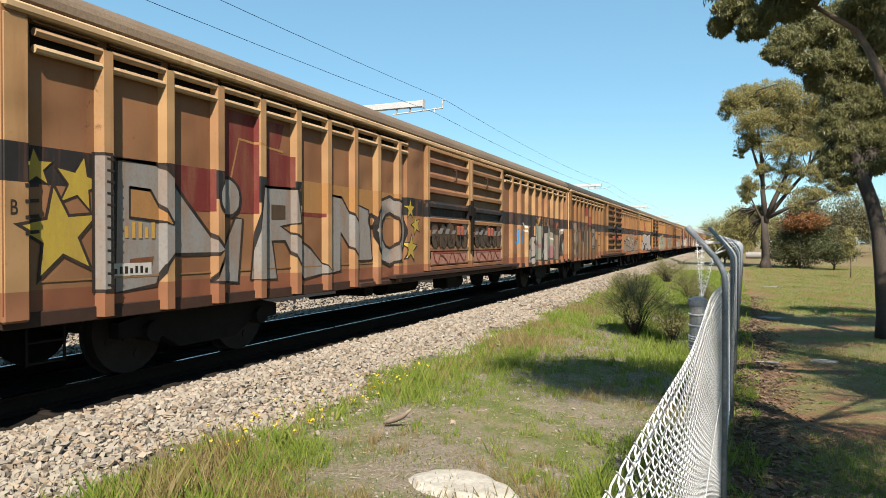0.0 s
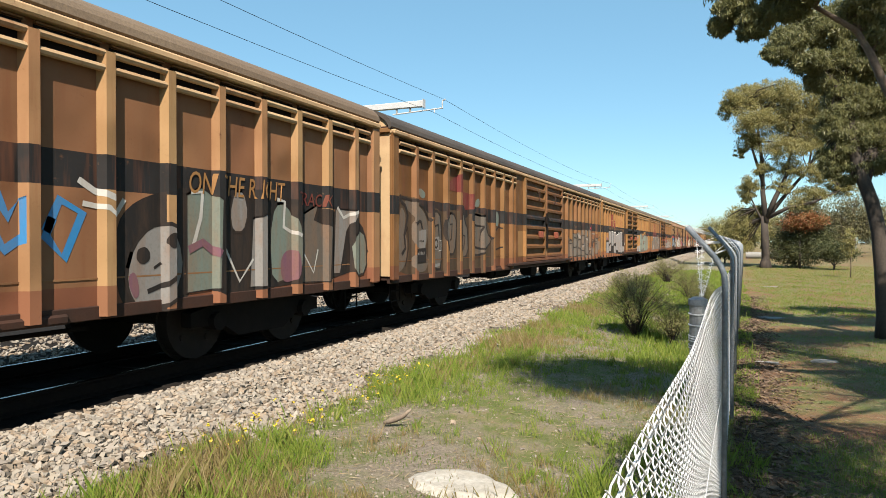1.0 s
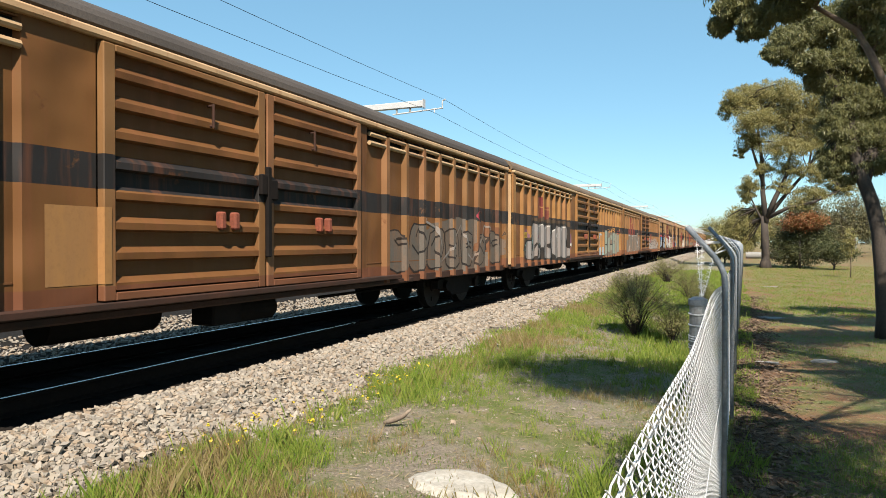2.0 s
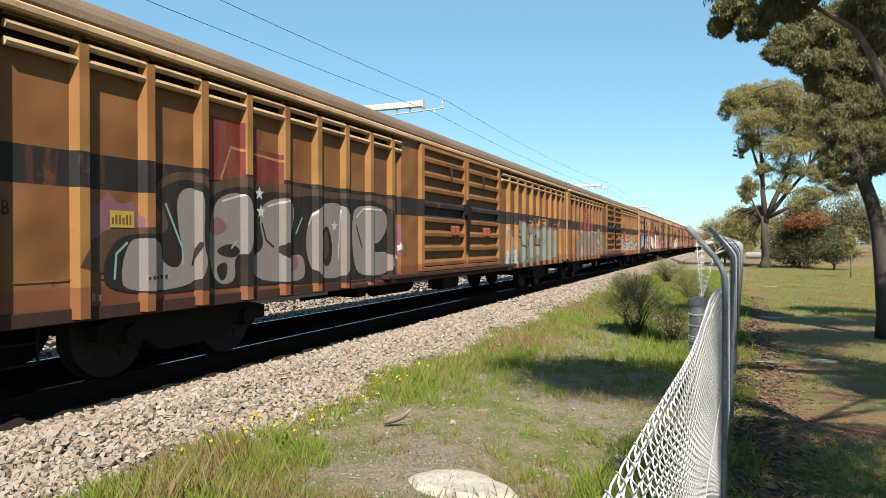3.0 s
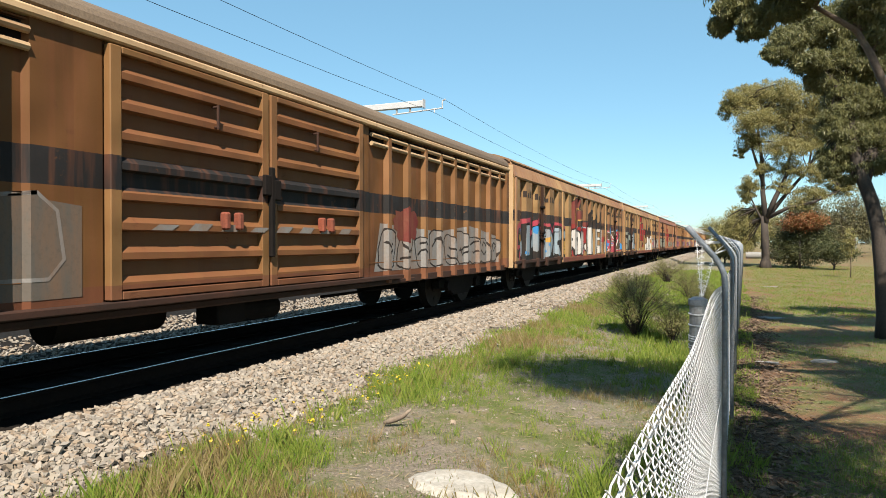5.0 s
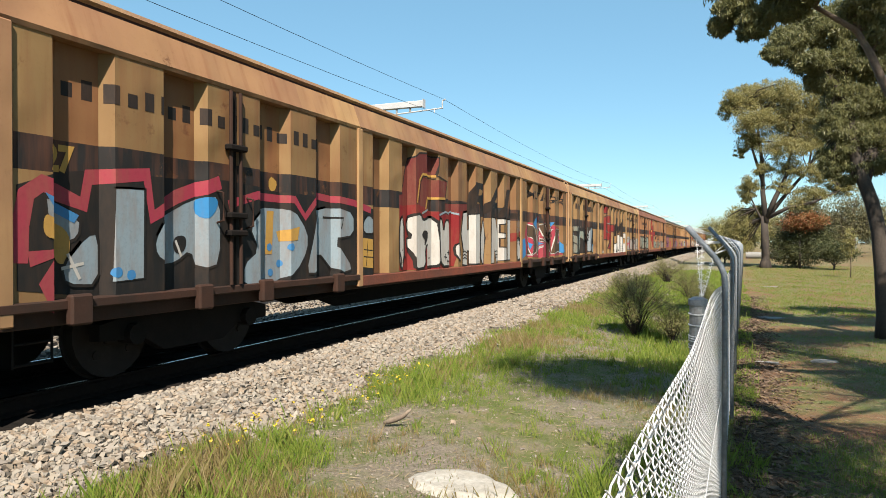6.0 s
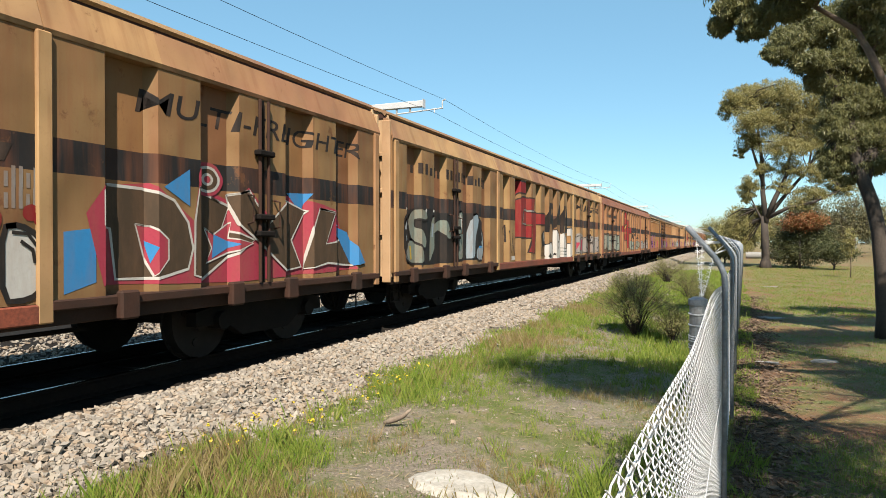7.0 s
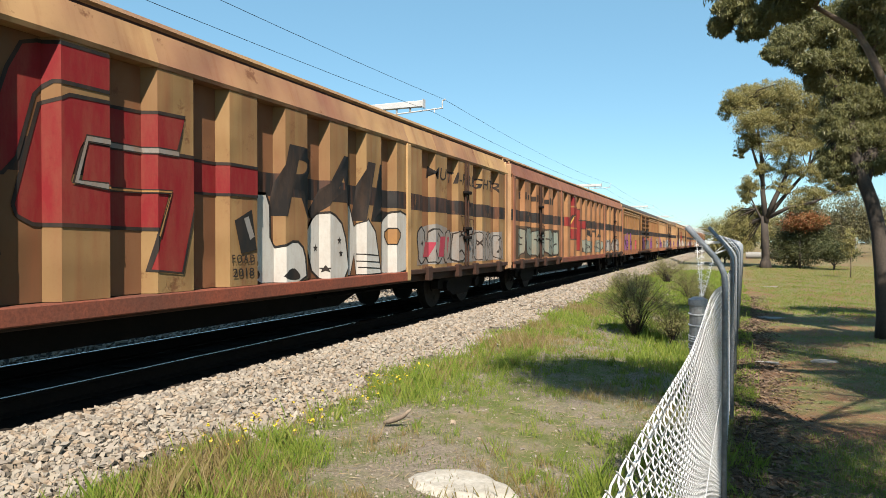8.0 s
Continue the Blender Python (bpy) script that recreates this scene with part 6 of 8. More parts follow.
p.text(P_INK, "F.O.A.D", 9.54, 9.93, 1.14, 1.24, 0.01, 0)
p.text(P_INK, "2018", 9.55, 9.92, 0.98, 1.08, 0.01, 0)
p.soft(P_INK, [(0.19, 1.76), (0.28, 1.89), (0.62, 1.99), (1.52, 2.04), (2.42, 1.94), (3.87, 2.08), (4.41, 1.73), (4.69, 1.02), (3.13, 0.98), (1.34, 0.95), (0.22, 1)], "graffiti_form")
p.stroke(P_WHITE, [(0.3, 1.98), (0.57, 1.99)], 0.04)
p.stroke(P_WHITE, [(0.35, 2.06), (0.53, 1.89)], 0.04)
p.stroke(P_WHITE, [(0.44, 2.09), (0.44, 1.86)], 0.04)
p.stroke(P_WHITE, [(0.53, 2.08), (0.36, 1.87)], 0.04)
p.swollen(P_PALE, P_INK, [(0.21, 1.65), (0.34, 1.85), (0.51, 1.7), (0.49, 1.6), (0.24, 1.59)], 0.04)
p.swollen(P_PALE, P_INK, [(0.27, 1.54), (0.49, 1.57), (0.51, 1.4), (0.28, 1.37)], 0.04)
p.swollen(P_PALE, P_INK, [(0.29, 1.33), (0.48, 1.37), (0.58, 1.2), (0.53, 1.03), (0.27, 1.04)], 0.04)
p.stroke(P_INK, [(0.34, 1.2), (0.42, 1.24), (0.45, 1.14), (0.38, 1.11)], 0.03)
p.stroke(P_INK, [(0.34, 1.46), (0.42, 1.51), (0.43, 1.43)], 0.03)
p.swollen(P_TEAL, P_INK, [(0.56, 1.78), (0.68, 1.94), (0.91, 2.03), (1.16, 1.98), (1.21, 1.82), (1.04, 1.79), (0.87, 1.82), (0.83, 1.7), (1.04, 1.6), (1.16, 1.44), (1.12, 1.28), (0.96, 1.26), (0.78, 1.39), (0.65, 1.52)], 0.04)
p.swollen(P_TEAL, P_INK, [(0.6, 1.44), (0.79, 1.43), (1.03, 1.26), (1.06, 0.98), (0.61, 1), (0.52, 1.2)], 0.04)
p.stroke(P_WHITE, [(1.09, 1.99), (1.15, 1.97)], 0.05)
p.stroke(P_YELLOW, [(0.66, 1.32), (0.7, 1.07)], 0.06)
p.swollen(P_TEAL, P_INK, [(1.38, 1.86), (1.63, 1.93), (1.7, 1.82), (1.53, 1.63), (1.66, 1.72), (2.07, 1.87), (2.25, 1.8), (2.43, 1.45), (2.2, 1.44), (2, 1.63), (1.75, 1.53), (1.4, 1.09), (1.26, 0.97), (1.27, 1.44)], 0.04)
p.stroke(P_WHITE, [(1.46, 1.99), (1.63, 1.99)], 0.05)
p.stroke(P_PALE, [(1.45, 1.75), (1.41, 1.49)], 0.06)
p.swollen(P_TEAL, P_INK, [(2.78, 2.01), (3, 2.06), (3.07, 1.79), (3.32, 1.69), (3.3, 1.29), (3, 1.01), (2.74, 1.02), (2.85, 1.46), (2.72, 1.72)], 0.04)
p.stroke(P_WHITE, [(2.88, 1.97), (2.96, 1.84), (2.93, 1.68)], 0.05)
p.swollen(P_PALE, P_INK, [(3.61, 1.98), (3.98, 2.05), (4.05, 1.84), (3.83, 1.47), (3.81, 1.03), (3.48, 1), (3.52, 1.52)], 0.04)
p.swollen(P_PALE, P_INK, [(4.38, 1.61), (4.57, 1.71), (4.68, 1.28), (4.59, 0.98), (3.87, 0.97), (3.87, 1.27), (4.29, 1.33)], 0.04)
p.soft(P_INK, [(3.97, 1.48), (4.41, 1.57), (4.41, 1.42), (4.03, 1.41)], "graffiti_form")
p.stroke(P_BLUE, [(4.03, 1.28), (4.52, 1.29)], 0.05)
p.stroke(P_SILVER, [(2.88, 1.13), (3, 1.24)], 0.05)
p.tag(P_DARK, 5.75, 6.35, 1.25, 1.8, 51, 0.03, 9)
p.tag(P_DARK, 6.35, 7.0, 1.1, 1.75, 52, 0.03, 9)
p.bars(P_DARK, 5.80, 6.05, 1.28, 1.34, 4)
p.bars(P_DARK, 5.80, 6.05, 1.16, 1.22, 4)
p.rect(P_WHITE, 6.55, 6.85, 0.92, 1.02, "data_panel")
p.text(P_DARK, "MULTI-FREIGHTER", 15.15, 19.3, 2.62, 2.86, 0.005, 0.15)
p.poly(P_SILVER, [(14.5, 0.96), (14.6, 1.6), (15.4, 1.75), (16.4, 1.6), (17.4, 1.72), (18.6, 1.6), (19.5, 1.66), (19.6, 0.96)])
p.forms(P_SILVER, P_DARK, 14.5, 17.0, 0.96, 1.72, 4, 308)
p.forms(P_SILVER, P_DARK, 17.3, 19.5, 0.96, 1.66, 5, 309)
p.bars(P_PINK, 15.0, 16.4, 1.1, 1.5, 3, 0.1)

# wagon 6: pale letters on dark, the mark
p = Painter(W[6], PB)
p.bars(P_DARK, 0.70, 4.80, 2.60, 2.80, 16, 0.0)
logo(p, P_RED, P_GOLD)
p.poly(P_OLIVE, [(0.3, 0.94), (0.3, 1.85), (5.3, 1.8), (5.3, 0.94)])
p.forms(P_TEAL, P_DARK, 0.5, 5.2, 0.96, 1.85, 6, 305)
p.text(P_DARK, "RAIL", 10.05, 13.6, 1.62, 2.3, 0.0, 0.2)
p.forms(P_TEAL, P_DARK, 9.6, 14.0, 0.95, 1.6, 6, 306)
p.forms(P_SILVER, P_DARK, 14.6, 19.4, 0.95, 1.65, 7, 307)

# the wagons further back
for k in range(7, 14):
    kind = KINDS[k + 1]
    p = Painter(W[k], PAINT_A if kind == "a" else PB)
    rnd = random.Random(90 + k)
    cols = [P_SILVER, P_WHITE, P_TEAL, P_PINK, P_GREY, P_PALE, P_PURPLE]
    if k in (9, 10):
        cols = [P_WHITE, P_PURPLE, P_WHITE, P_PALE]
    y = 0.8
    while y < 18.5:
        wd = rnd.uniform(1.2, 2.8)
        c = rnd.choice(cols)
        p.poly(c, [(y, 0.95), (y + wd, 0.95), (y + wd * 0.9, rnd.uniform(1.4, 1.9)), (y + wd * 0.5, rnd.uniform(1.5, 2.0)), (y + 0.1, rnd.uniform(1.4, 1.9))])
        p.forms(c, P_DARK, y + 0.1, y + wd - 0.1, 0.96, 1.6, 3, k * 7 + int(y))
        y += wd + rnd.uniform(0.1, 2.5)
    if kind == "b":
        logo(p, P_RED, P_GOLD)



# ---- overhead line beyond the train ----
def make_mast(y, m=None):
    w = tagged(new("overhead_line_mast"), "grey steel mast with a boom carrying overhead wires", "mast", "masts of the overhead line")
    part("mast", boxes((-18.1, -17.85, -0.12, 0.12, 0.0, 8.75), bevel=0.02), M_GALV, w)
    part("boom", boxes((-18.4, -13.0, -0.12, 0.12, 8.27, 8.56), bevel=0.02), M_BOOM, w, "pale boxed steel boom")
    part("end_plate", boxes((-13.0, -12.97, -0.15, 0.15, 8.22, 8.62), bevel=0.005), M_BOOM, w)
    bm = rods(0.05, ((-14.4, 0, 8.26), (-14.4, 0, 8.04)), ((-13.7, 0, 8.26), (-13.7, 0, 8.10)))
    part("insulator", bm, M_BARE, w)
    bm = rods(0.035, ((-14.6, 0, 8.02), (-12.05, 0, 8.14)), ((-12.05, 0, 8.12), (-12.05, 0, 8.50)), ((-12.05, 0, 8.48), (-11.9, 0, 8.52)), ((-12.45, 0, 8.12), (-12.45, 0, 7.96)))
    part("bracket", bm, M_BOOM, w)
    return w


mast = make_mast(0)
mast.location = (0, 28.2, 0)
for k in range(1, 9):
    copy_thing(mast, pose(0, 28.2 + 47.5 * k, 0))
copy_thing(mast, pose(0, 28.2 - 47.5, 0))
for x, z, sag in ((-11.95, 8.52, 0.42), (-12.45, 7.96, 0.40)):
    pts = []
    for i in range(-1, 8):
        for q in range(12):
            u = q / 12
            pts.append((x, 28.2 + 47.5 * (i + u), z - sag * 4 * u * (1 - u)))
    ob = part("overhead_wire", tube(bmesh.new(), pts, 0.008, 5), M_BLACK, None)
    tagged(ob, "thin dark overhead wire sagging between masts", "wire", "wires of the overhead line")


# ---- the fence ----
def fence_x(y):
    return -0.15 + 0.022 * y


def chain_link(name, y0, y1, seg, r, pitch=0.034, fine=2):
    """Woven wire: upright zigzag strands, each hooked into the next, knuckled at the top edge."""
    rng = np.random.default_rng(11)
    top = 1.65
    n_w = int((y1 - y0) / pitch)
    rows = 46 * fine + 1
    z = np.linspace(0.02, top, rows)
    phase = np.pi * np.arange(rows) / fine
    wave = np.cos(phase)
    verts, faces = [], []
    for i in range(n_w):
        yc = y0 + pitch * (i + 0.5)
        sgn = wave * (1 if i % 2 == 0 else -1)
        y = yc + sgn * pitch * 0.55
        x = fence_x(y) + np.sin(phase) * (0.007 if i % 2 == 0 else -0.007) + 0.012 * np.sin(yc * 1.1) * (z / top)
        zz = z + 0.018 * np.sin(yc * 2.0) * (z / top) + (0.004 if i % 2 else 0) * (z / top) ** 8
        c = np.stack([x, y, zz], -1)
        for s in range(seg):
            a = 2 * np.pi * s / seg
            verts.append(c + np.array([r * np.cos(a), r * np.sin(a), 0]) + np.array([0, 0, 0]))
        b = i * rows * seg
        for s in range(seg):
            o0, o1 = b + s * rows, b + (s + 1) % seg * rows
            k = np.arange(rows - 1)
            faces.append(np.stack([o0 + k, o1 + k, o1 + k + 1, o0 + k + 1], -1))
    return np_mesh(name, np.concatenate(verts), np.concatenate(faces), M_WIRE, True)


def make_fence():
    fence = tagged(new("chain_link_fence"), "galvanised chain link fence along the railway", "fence")
    near = chain_link("wire_mesh", 0.25, 7.0, 5, 0.0017, 0.034, 3)
    near.parent = fence
    far = chain_link("wire_mesh", 7.0, 62.0, 3, 0.0030, 0.085, 1)
    far.parent = fence
    back = chain_link("wire_mesh", -6.0, 0.25, 3, 0.0022, 0.085, 1)
    back.parent = fence
    for z in (1.62, 0.9):
        pts = [(fence_x(y) + 0.006, y, z + 0.014 * math.sin(y * 2.0)) for y in np.arange(-6.0, 62, 0.5)]
        part("line_wire", tube(bmesh.new(), pts, 0.002, 5), M_WIRE, fence)
    ys = [-4.15, -1.15] + [4.85 + 3.0 * k for k in range(19)]
    for i, y in enumerate(ys):
        x = fence_x(y) + 0.03
        dz = 0.06 if i == 3 else 0.0
        pts = [(x, y, -0.1), (x, y, 1.66), (x - 0.005, y, 1.74 + dz), (x - 0.03, y, 1.80 + dz), (x - 0.07, y, 1.86 + dz), (x - 0.24, y, 2.06 + dz)]
        post = part("post", tube(bmesh.new(), pts, 0.020, 12), M_GALV, fence, smooth=True)
    for j, (dx, z) in enumerate(((-0.23, 2.05), (-0.15, 1.955), (-0.08, 1.87))):
        pts = [(fence_x(y) + 0.03 + dx, y, z + (0.06 if i == 3 else 0)) for i, y in enumerate(ys) if i > 1]
        bm = tube(bmesh.new(), pts, 0.0016, 5)
        for y in np.arange(4.9, 22, 0.12):
            x = fence_x(y) + 0.03 + dx
            rod(bm, (x - 0.012, y, z - 0.012), (x + 0.012, y + 0.006, z + 0.012), 0.0014, 4)
        part("barbed_wire", bm, M_WIRE, fence)
    return fence


make_fence()


def make_strainer():
    """The short stout post on the track side of the fence, bound with wire."""
    w = tagged(new("strainer_post"), "stout grey capped post bound with wire beside the fence", "post")
    w.location = (-0.17, 4.55, 0)
    bm = bmesh.new()
    rod(bm, (0, 0, -0.1), (0, 0, 1.56), 0.052, 18)
    part("post", bm, M_BARE, w, smooth=False)
    bm = bmesh.new()
    rod(bm, (0, 0, 1.555), (0, 0, 1.59), 0.060, 18)
    rod(bm, (0, 0, 1.59), (0, 0, 1.605), 0.058, 18, 0.03)
    part("cap", bm, M_GALV, w)
    for z in (1.50, 1.43, 1.36, 1.345, 1.33, 1.30, 1.285):
        pts = [(0.056 * math.cos(a), 0.056 * math.sin(a), z + 0.006 * math.sin(a)) for a in np.linspace(0, 2 * math.pi, 17)]
        part("wire_tie", tube(bmesh.new(), pts, 0.004, 5), M_WIRE, w)
    for tx, ty, tz in ((0.005, 0.3, 2.0), (0.043, 0.3, 1.95), (0.115, 0.3, 1.85)):
        bm = bmesh.new()
        a, b = Vector((0.02, 0.03, 1.60)), Vector((tx - 0.03, ty, tz))
        tube(bm, [a + (b - a) * u + Vector((0, 0, -0.02 * math.sin(math.pi * u))) for u in np.linspace(0, 1, 6)], 0.002, 5)
        for u in np.linspace(0.05, 0.95, 9):
            c = a + (b - a) * u
            rod(bm, c + Vector((-0.016, 0, -0.008)), c + Vector((0.016, 0.004, 0.010)), 0.0017, 4)
            rod(bm, c + Vector((-0.014, 0.004, 0.010)), c + Vector((0.014, 0, -0.006)), 0.0017, 4)
        part("barbed_wire", bm, M_WIRE, w)


make_strainer()


# ---- plants ----
def leaf_quads(centres, length, width, rng, droop=0.5, curl=0.0):
    """One narrow four-cornered leaf at each centre."""
    n = len(centres)
    a = rng.uniform(0, 2 * np.pi, n)
    e = rng.uniform(-1.2, 0.6, n) * droop * 2 - 0.3 * droop
    d = np.stack([np.cos(a) * np.cos(e), np.sin(a) * np.cos(e), np.sin(e)], -1)
    r = rng.normal(size=(n, 3))
    s = np.cross(d, r)
    s /= np.linalg.norm(s, axis=1)[:, None] + 1e-9
    L = (length * rng.uniform(0.6, 1.3, n))[:, None]
    Wd = (width * rng.uniform(0.7, 1.3, n))[:, None]
    p0, p2 = centres - d * L / 2, centres + d * L / 2
    p1, p3 = centres + s * Wd / 2, centres - s * Wd / 2
    return np.stack([p0, p1, p2, p3], 1).reshape(-1, 3), np.arange(4 * n).reshape(-1, 4)


def clump_points(clumps, density, rng, shell=0.55):
    out = []
    for (cx, cy, cz), (rx, ry, rz), k in clumps:
        n = int(density * k)
        v = np.clip(rng.normal(size=(n, 3)) * 0.55, -1.5, 1.5)
        out.append(np.array([cx, cy, cz]) + v * np.array([rx, ry, rz]))
    return np.concatenate(out)


def sprays(centres, radii, per, rng, sub=0.34):
    """Breaks each large mass of the crown into small clumps with gaps between."""
    out = []
    for c, r, n in zip(centres, radii, per):
        c, r = np.array(c, float), np.array(r, float)
        for _ in range(int(n * 5.0)):
            v = rng.normal(size=3)
            v /= np.linalg.norm(v)
            q = c + v * r * rng.uniform(0.3, 1.05)
            s = sub * r.mean() * rng.uniform(0.6, 1.2)
            out.append((tuple(q), (s, s, s * 0.75), 1.0))
    return out


LEAF_GUM = per_island("gum_leaves", [(0.142, 0.137, 0.0463), (0.194, 0.179, 0.0597), (0.254, 0.217, 0.0784), (0.164, 0.157, 0.0523)], 0.55, 0.25)
LEAF_NEAR = per_island("dark_gum_leaves", [(0.0845, 0.0926, 0.0401), (0.122, 0.127, 0.0474), (0.179, 0.174, 0.0633), (0.1, 0.105, 0.0444)], 0.5, 0.3)
LEAF_DARK = per_island("dark_shrub_leaves", [(0.0196, 0.0294, 0.00974), (0.0457, 0.0555, 0.0144), (0.0848, 0.0848, 0.0229)], 0.6, 0.2)
LEAF_RED = per_island("reddish_tip_leaves", [(0.244, 0.0679, 0.0238), (0.177, 0.0746, 0.0238), (0.102, 0.0948, 0.0271)], 0.6, 0.25)
LEAF_PALE = per_island("pale_willow_leaves", [(0.136, 0.129, 0.0611), (0.0948, 0.0948, 0.0441), (0.177, 0.15, 0.0746)], 0.7, 0.3)
LEAF_BUSH = per_island("weedy_bush_leaves", [(0.15, 0.163, 0.0475), (0.19, 0.184, 0.0679), (0.129, 0.143, 0.0407), (0.19, 0.143, 0.0746)], 0.7, 0.4)
M_BARK = plain("grey_brown_bark", (0.065, 0.05, 0.038), (0.03, 0.024, 0.02), 5.0, 0.9, relief=0.8, fine=30.0, stretch=(1, 1, 0.25))
M_BARK_PALE = plain("pale_gum_bark", (0.168, 0.129, 0.0952), (0.0952, 0.0672, 0.0504), 3.0, 0.85, relief=0.5, fine=30.0, stretch=(1, 1, 0.25))


def tree(name, label, base, trunk, limbs, masses, leaf, leaf_mat, bark, per_clump=60, sub=0.34, seed=1, droop=0.5, category="tree", crown_name="crown"):
    """trunk and limbs: lists of ((x, y, z), radius) in the tree's own space; masses: (centre, radii, clumps)."""
    rng = np.random.default_rng(seed)
    t = tagged(new(name), label, category)
    t.location = base
    bm = bmesh.new()
    tube(bm, [q[0] for q in trunk], [q[1] for q in trunk], 10)
    part("trunk", bm, bark, t, smooth=True)
    for lm in limbs:
        part("limb", tube(bmesh.new(), [q[0] for q in lm], [q[1] for q in lm], 7), bark, t, smooth=True)
    cl = sprays([m[0] for m in masses], [m[1] for m in masses], [m[2] for m in masses], rng, sub)
    rnd = random.Random(seed)
    ends = [Vector(q[0]) for lm in limbs for q in lm[1:]] + [Vector(trunk[-1][0])]
    bm = bmesh.new()
    for c, r, k in cl:
        if rnd.random() < 0.22:
            c = Vector(c)
            e = min(ends, key=lambda q: (q - c).length)
            mid = (c + e) / 2 + Vector((rnd.uniform(-0.1, 0.1), rnd.uniform(-0.1, 0.1), 0.12)) * (c - e).length
            r0 = 0.012 * (c - e).length + 0.008
            tube(bm, [e, mid, c], [r0 * 1.4, r0, r0 * 0.4], 4)
    tagged(part("twig", bm, bark, t), kind="stuff")
    pts = clump_points(cl, per_clump, rng, 0.2)
    v, f = leaf_quads(pts, leaf[0], leaf[1], rng, droop)
    crown = np_mesh(crown_name, v, f, leaf_mat)
    crown.parent = t
    return t


# the tall gum in the park
tree("gum_tree", "tall gum tree with an olive crown on the park lawn", (2.7, 56.6, 0),
     [((0, 0, -0.2), 0.50), ((0.0, 0, 0.5), 0.36), ((0.0, 0, 1.0), 0.30), ((-0.05, 0, 2.6), 0.27), ((-0.1, 0.1, 4.0), 0.24)],
     [[((0.04, 0.0, 3.47), 0.240), ((-0.20, 0.2, 5.86), 0.180), ((-0.24, 0.3, 8.04), 0.150), ((-0.61, 0.2, 11.09), 0.080)], [((0.11, 0.0, 3.90), 0.240), ((0.64, -0.2, 5.38), 0.190), ((1.42, 0.2, 7.10), 0.140), ((1.93, 0.5, 10.11), 0.070)], [((0.19, 0.0, 3.90), 0.180), ((1.50, -0.4, 4.58), 0.130), ((3.19, -0.3, 4.97), 0.100), ((5.04, 0.0, 5.90), 0.050)], [((0.27, 0.1, 4.11), 0.180), ((1.37, 0.5, 5.62), 0.140), ((2.91, 0.8, 7.52), 0.090), ((3.46, 0.8, 10.91), 0.050)], [((-0.04, 0.0, 3.25), 0.120), ((-0.67, 0.2, 4.57), 0.070), ((-1.31, 0.2, 6.11), 0.030)], [((-0.13, 0.0, 6.28), 0.140), ((-1.00, 0.2, 9.37), 0.080), ((-1.81, 0.2, 12.49), 0.040)]],
     [((-1.82, 0.0, 12.89), (1.31, 1.27, 1.22), 30), ((-2.82, 0.3, 12.37), (0.62, 0.66, 0.71), 8), ((-0.41, 0.5, 13.31), (1.53, 1.33, 1.14), 30), ((1.27, -0.5, 12.96), (1.44, 1.31, 1.19), 30), ((-0.85, -1.0, 11.12), (1.54, 1.32, 1.11), 32), ((1.54, 0.5, 11.20), (1.94, 1.74, 1.55), 46), ((3.19, 0.0, 12.05), (1.68, 1.68, 1.68), 40), ((3.49, 1.0, 9.87), (1.71, 1.58, 1.45), 36), ((-1.01, 0.0, 9.78), (1.04, 0.89, 0.74), 15), ((1.10, -0.5, 9.08), (1.78, 1.36, 0.93), 26), ((-1.80, 0.0, 8.96), (0.44, 0.48, 0.53), 4), ((-0.21, 0.0, 7.58), (1.04, 0.82, 0.61), 8), ((1.74, 0.4, 7.53), (1.29, 1.03, 0.77), 14), ((3.58, 0.0, 7.20), (1.43, 1.18, 0.92), 18), ((-1.19, 0.0, 6.31), (0.87, 0.83, 0.78), 12), ((-1.30, 0.3, 5.46), (0.61, 0.57, 0.53), 6), ((-1.97, 1.0, 3.29), (1.16, 1.21, 1.25), 22), ((-1.75, 1.5, 1.95), (1.17, 1.08, 0.99), 18), ((1.14, 0.0, 6.23), (1.03, 0.81, 0.60), 8), ((3.22, 0.0, 5.53), (1.43, 1.01, 0.59), 12), ((5.11, 0.5, 6.14), (1.17, 1.05, 0.92), 16), ((2.29, 0.0, 4.71), (1.02, 0.72, 0.42), 6), ((-0.56, 1.0, 4.38), (0.71, 0.71, 0.71), 8)],
     (0.17, 0.042), LEAF_GUM, M_BARK, 64, 0.27, 5, 0.8)
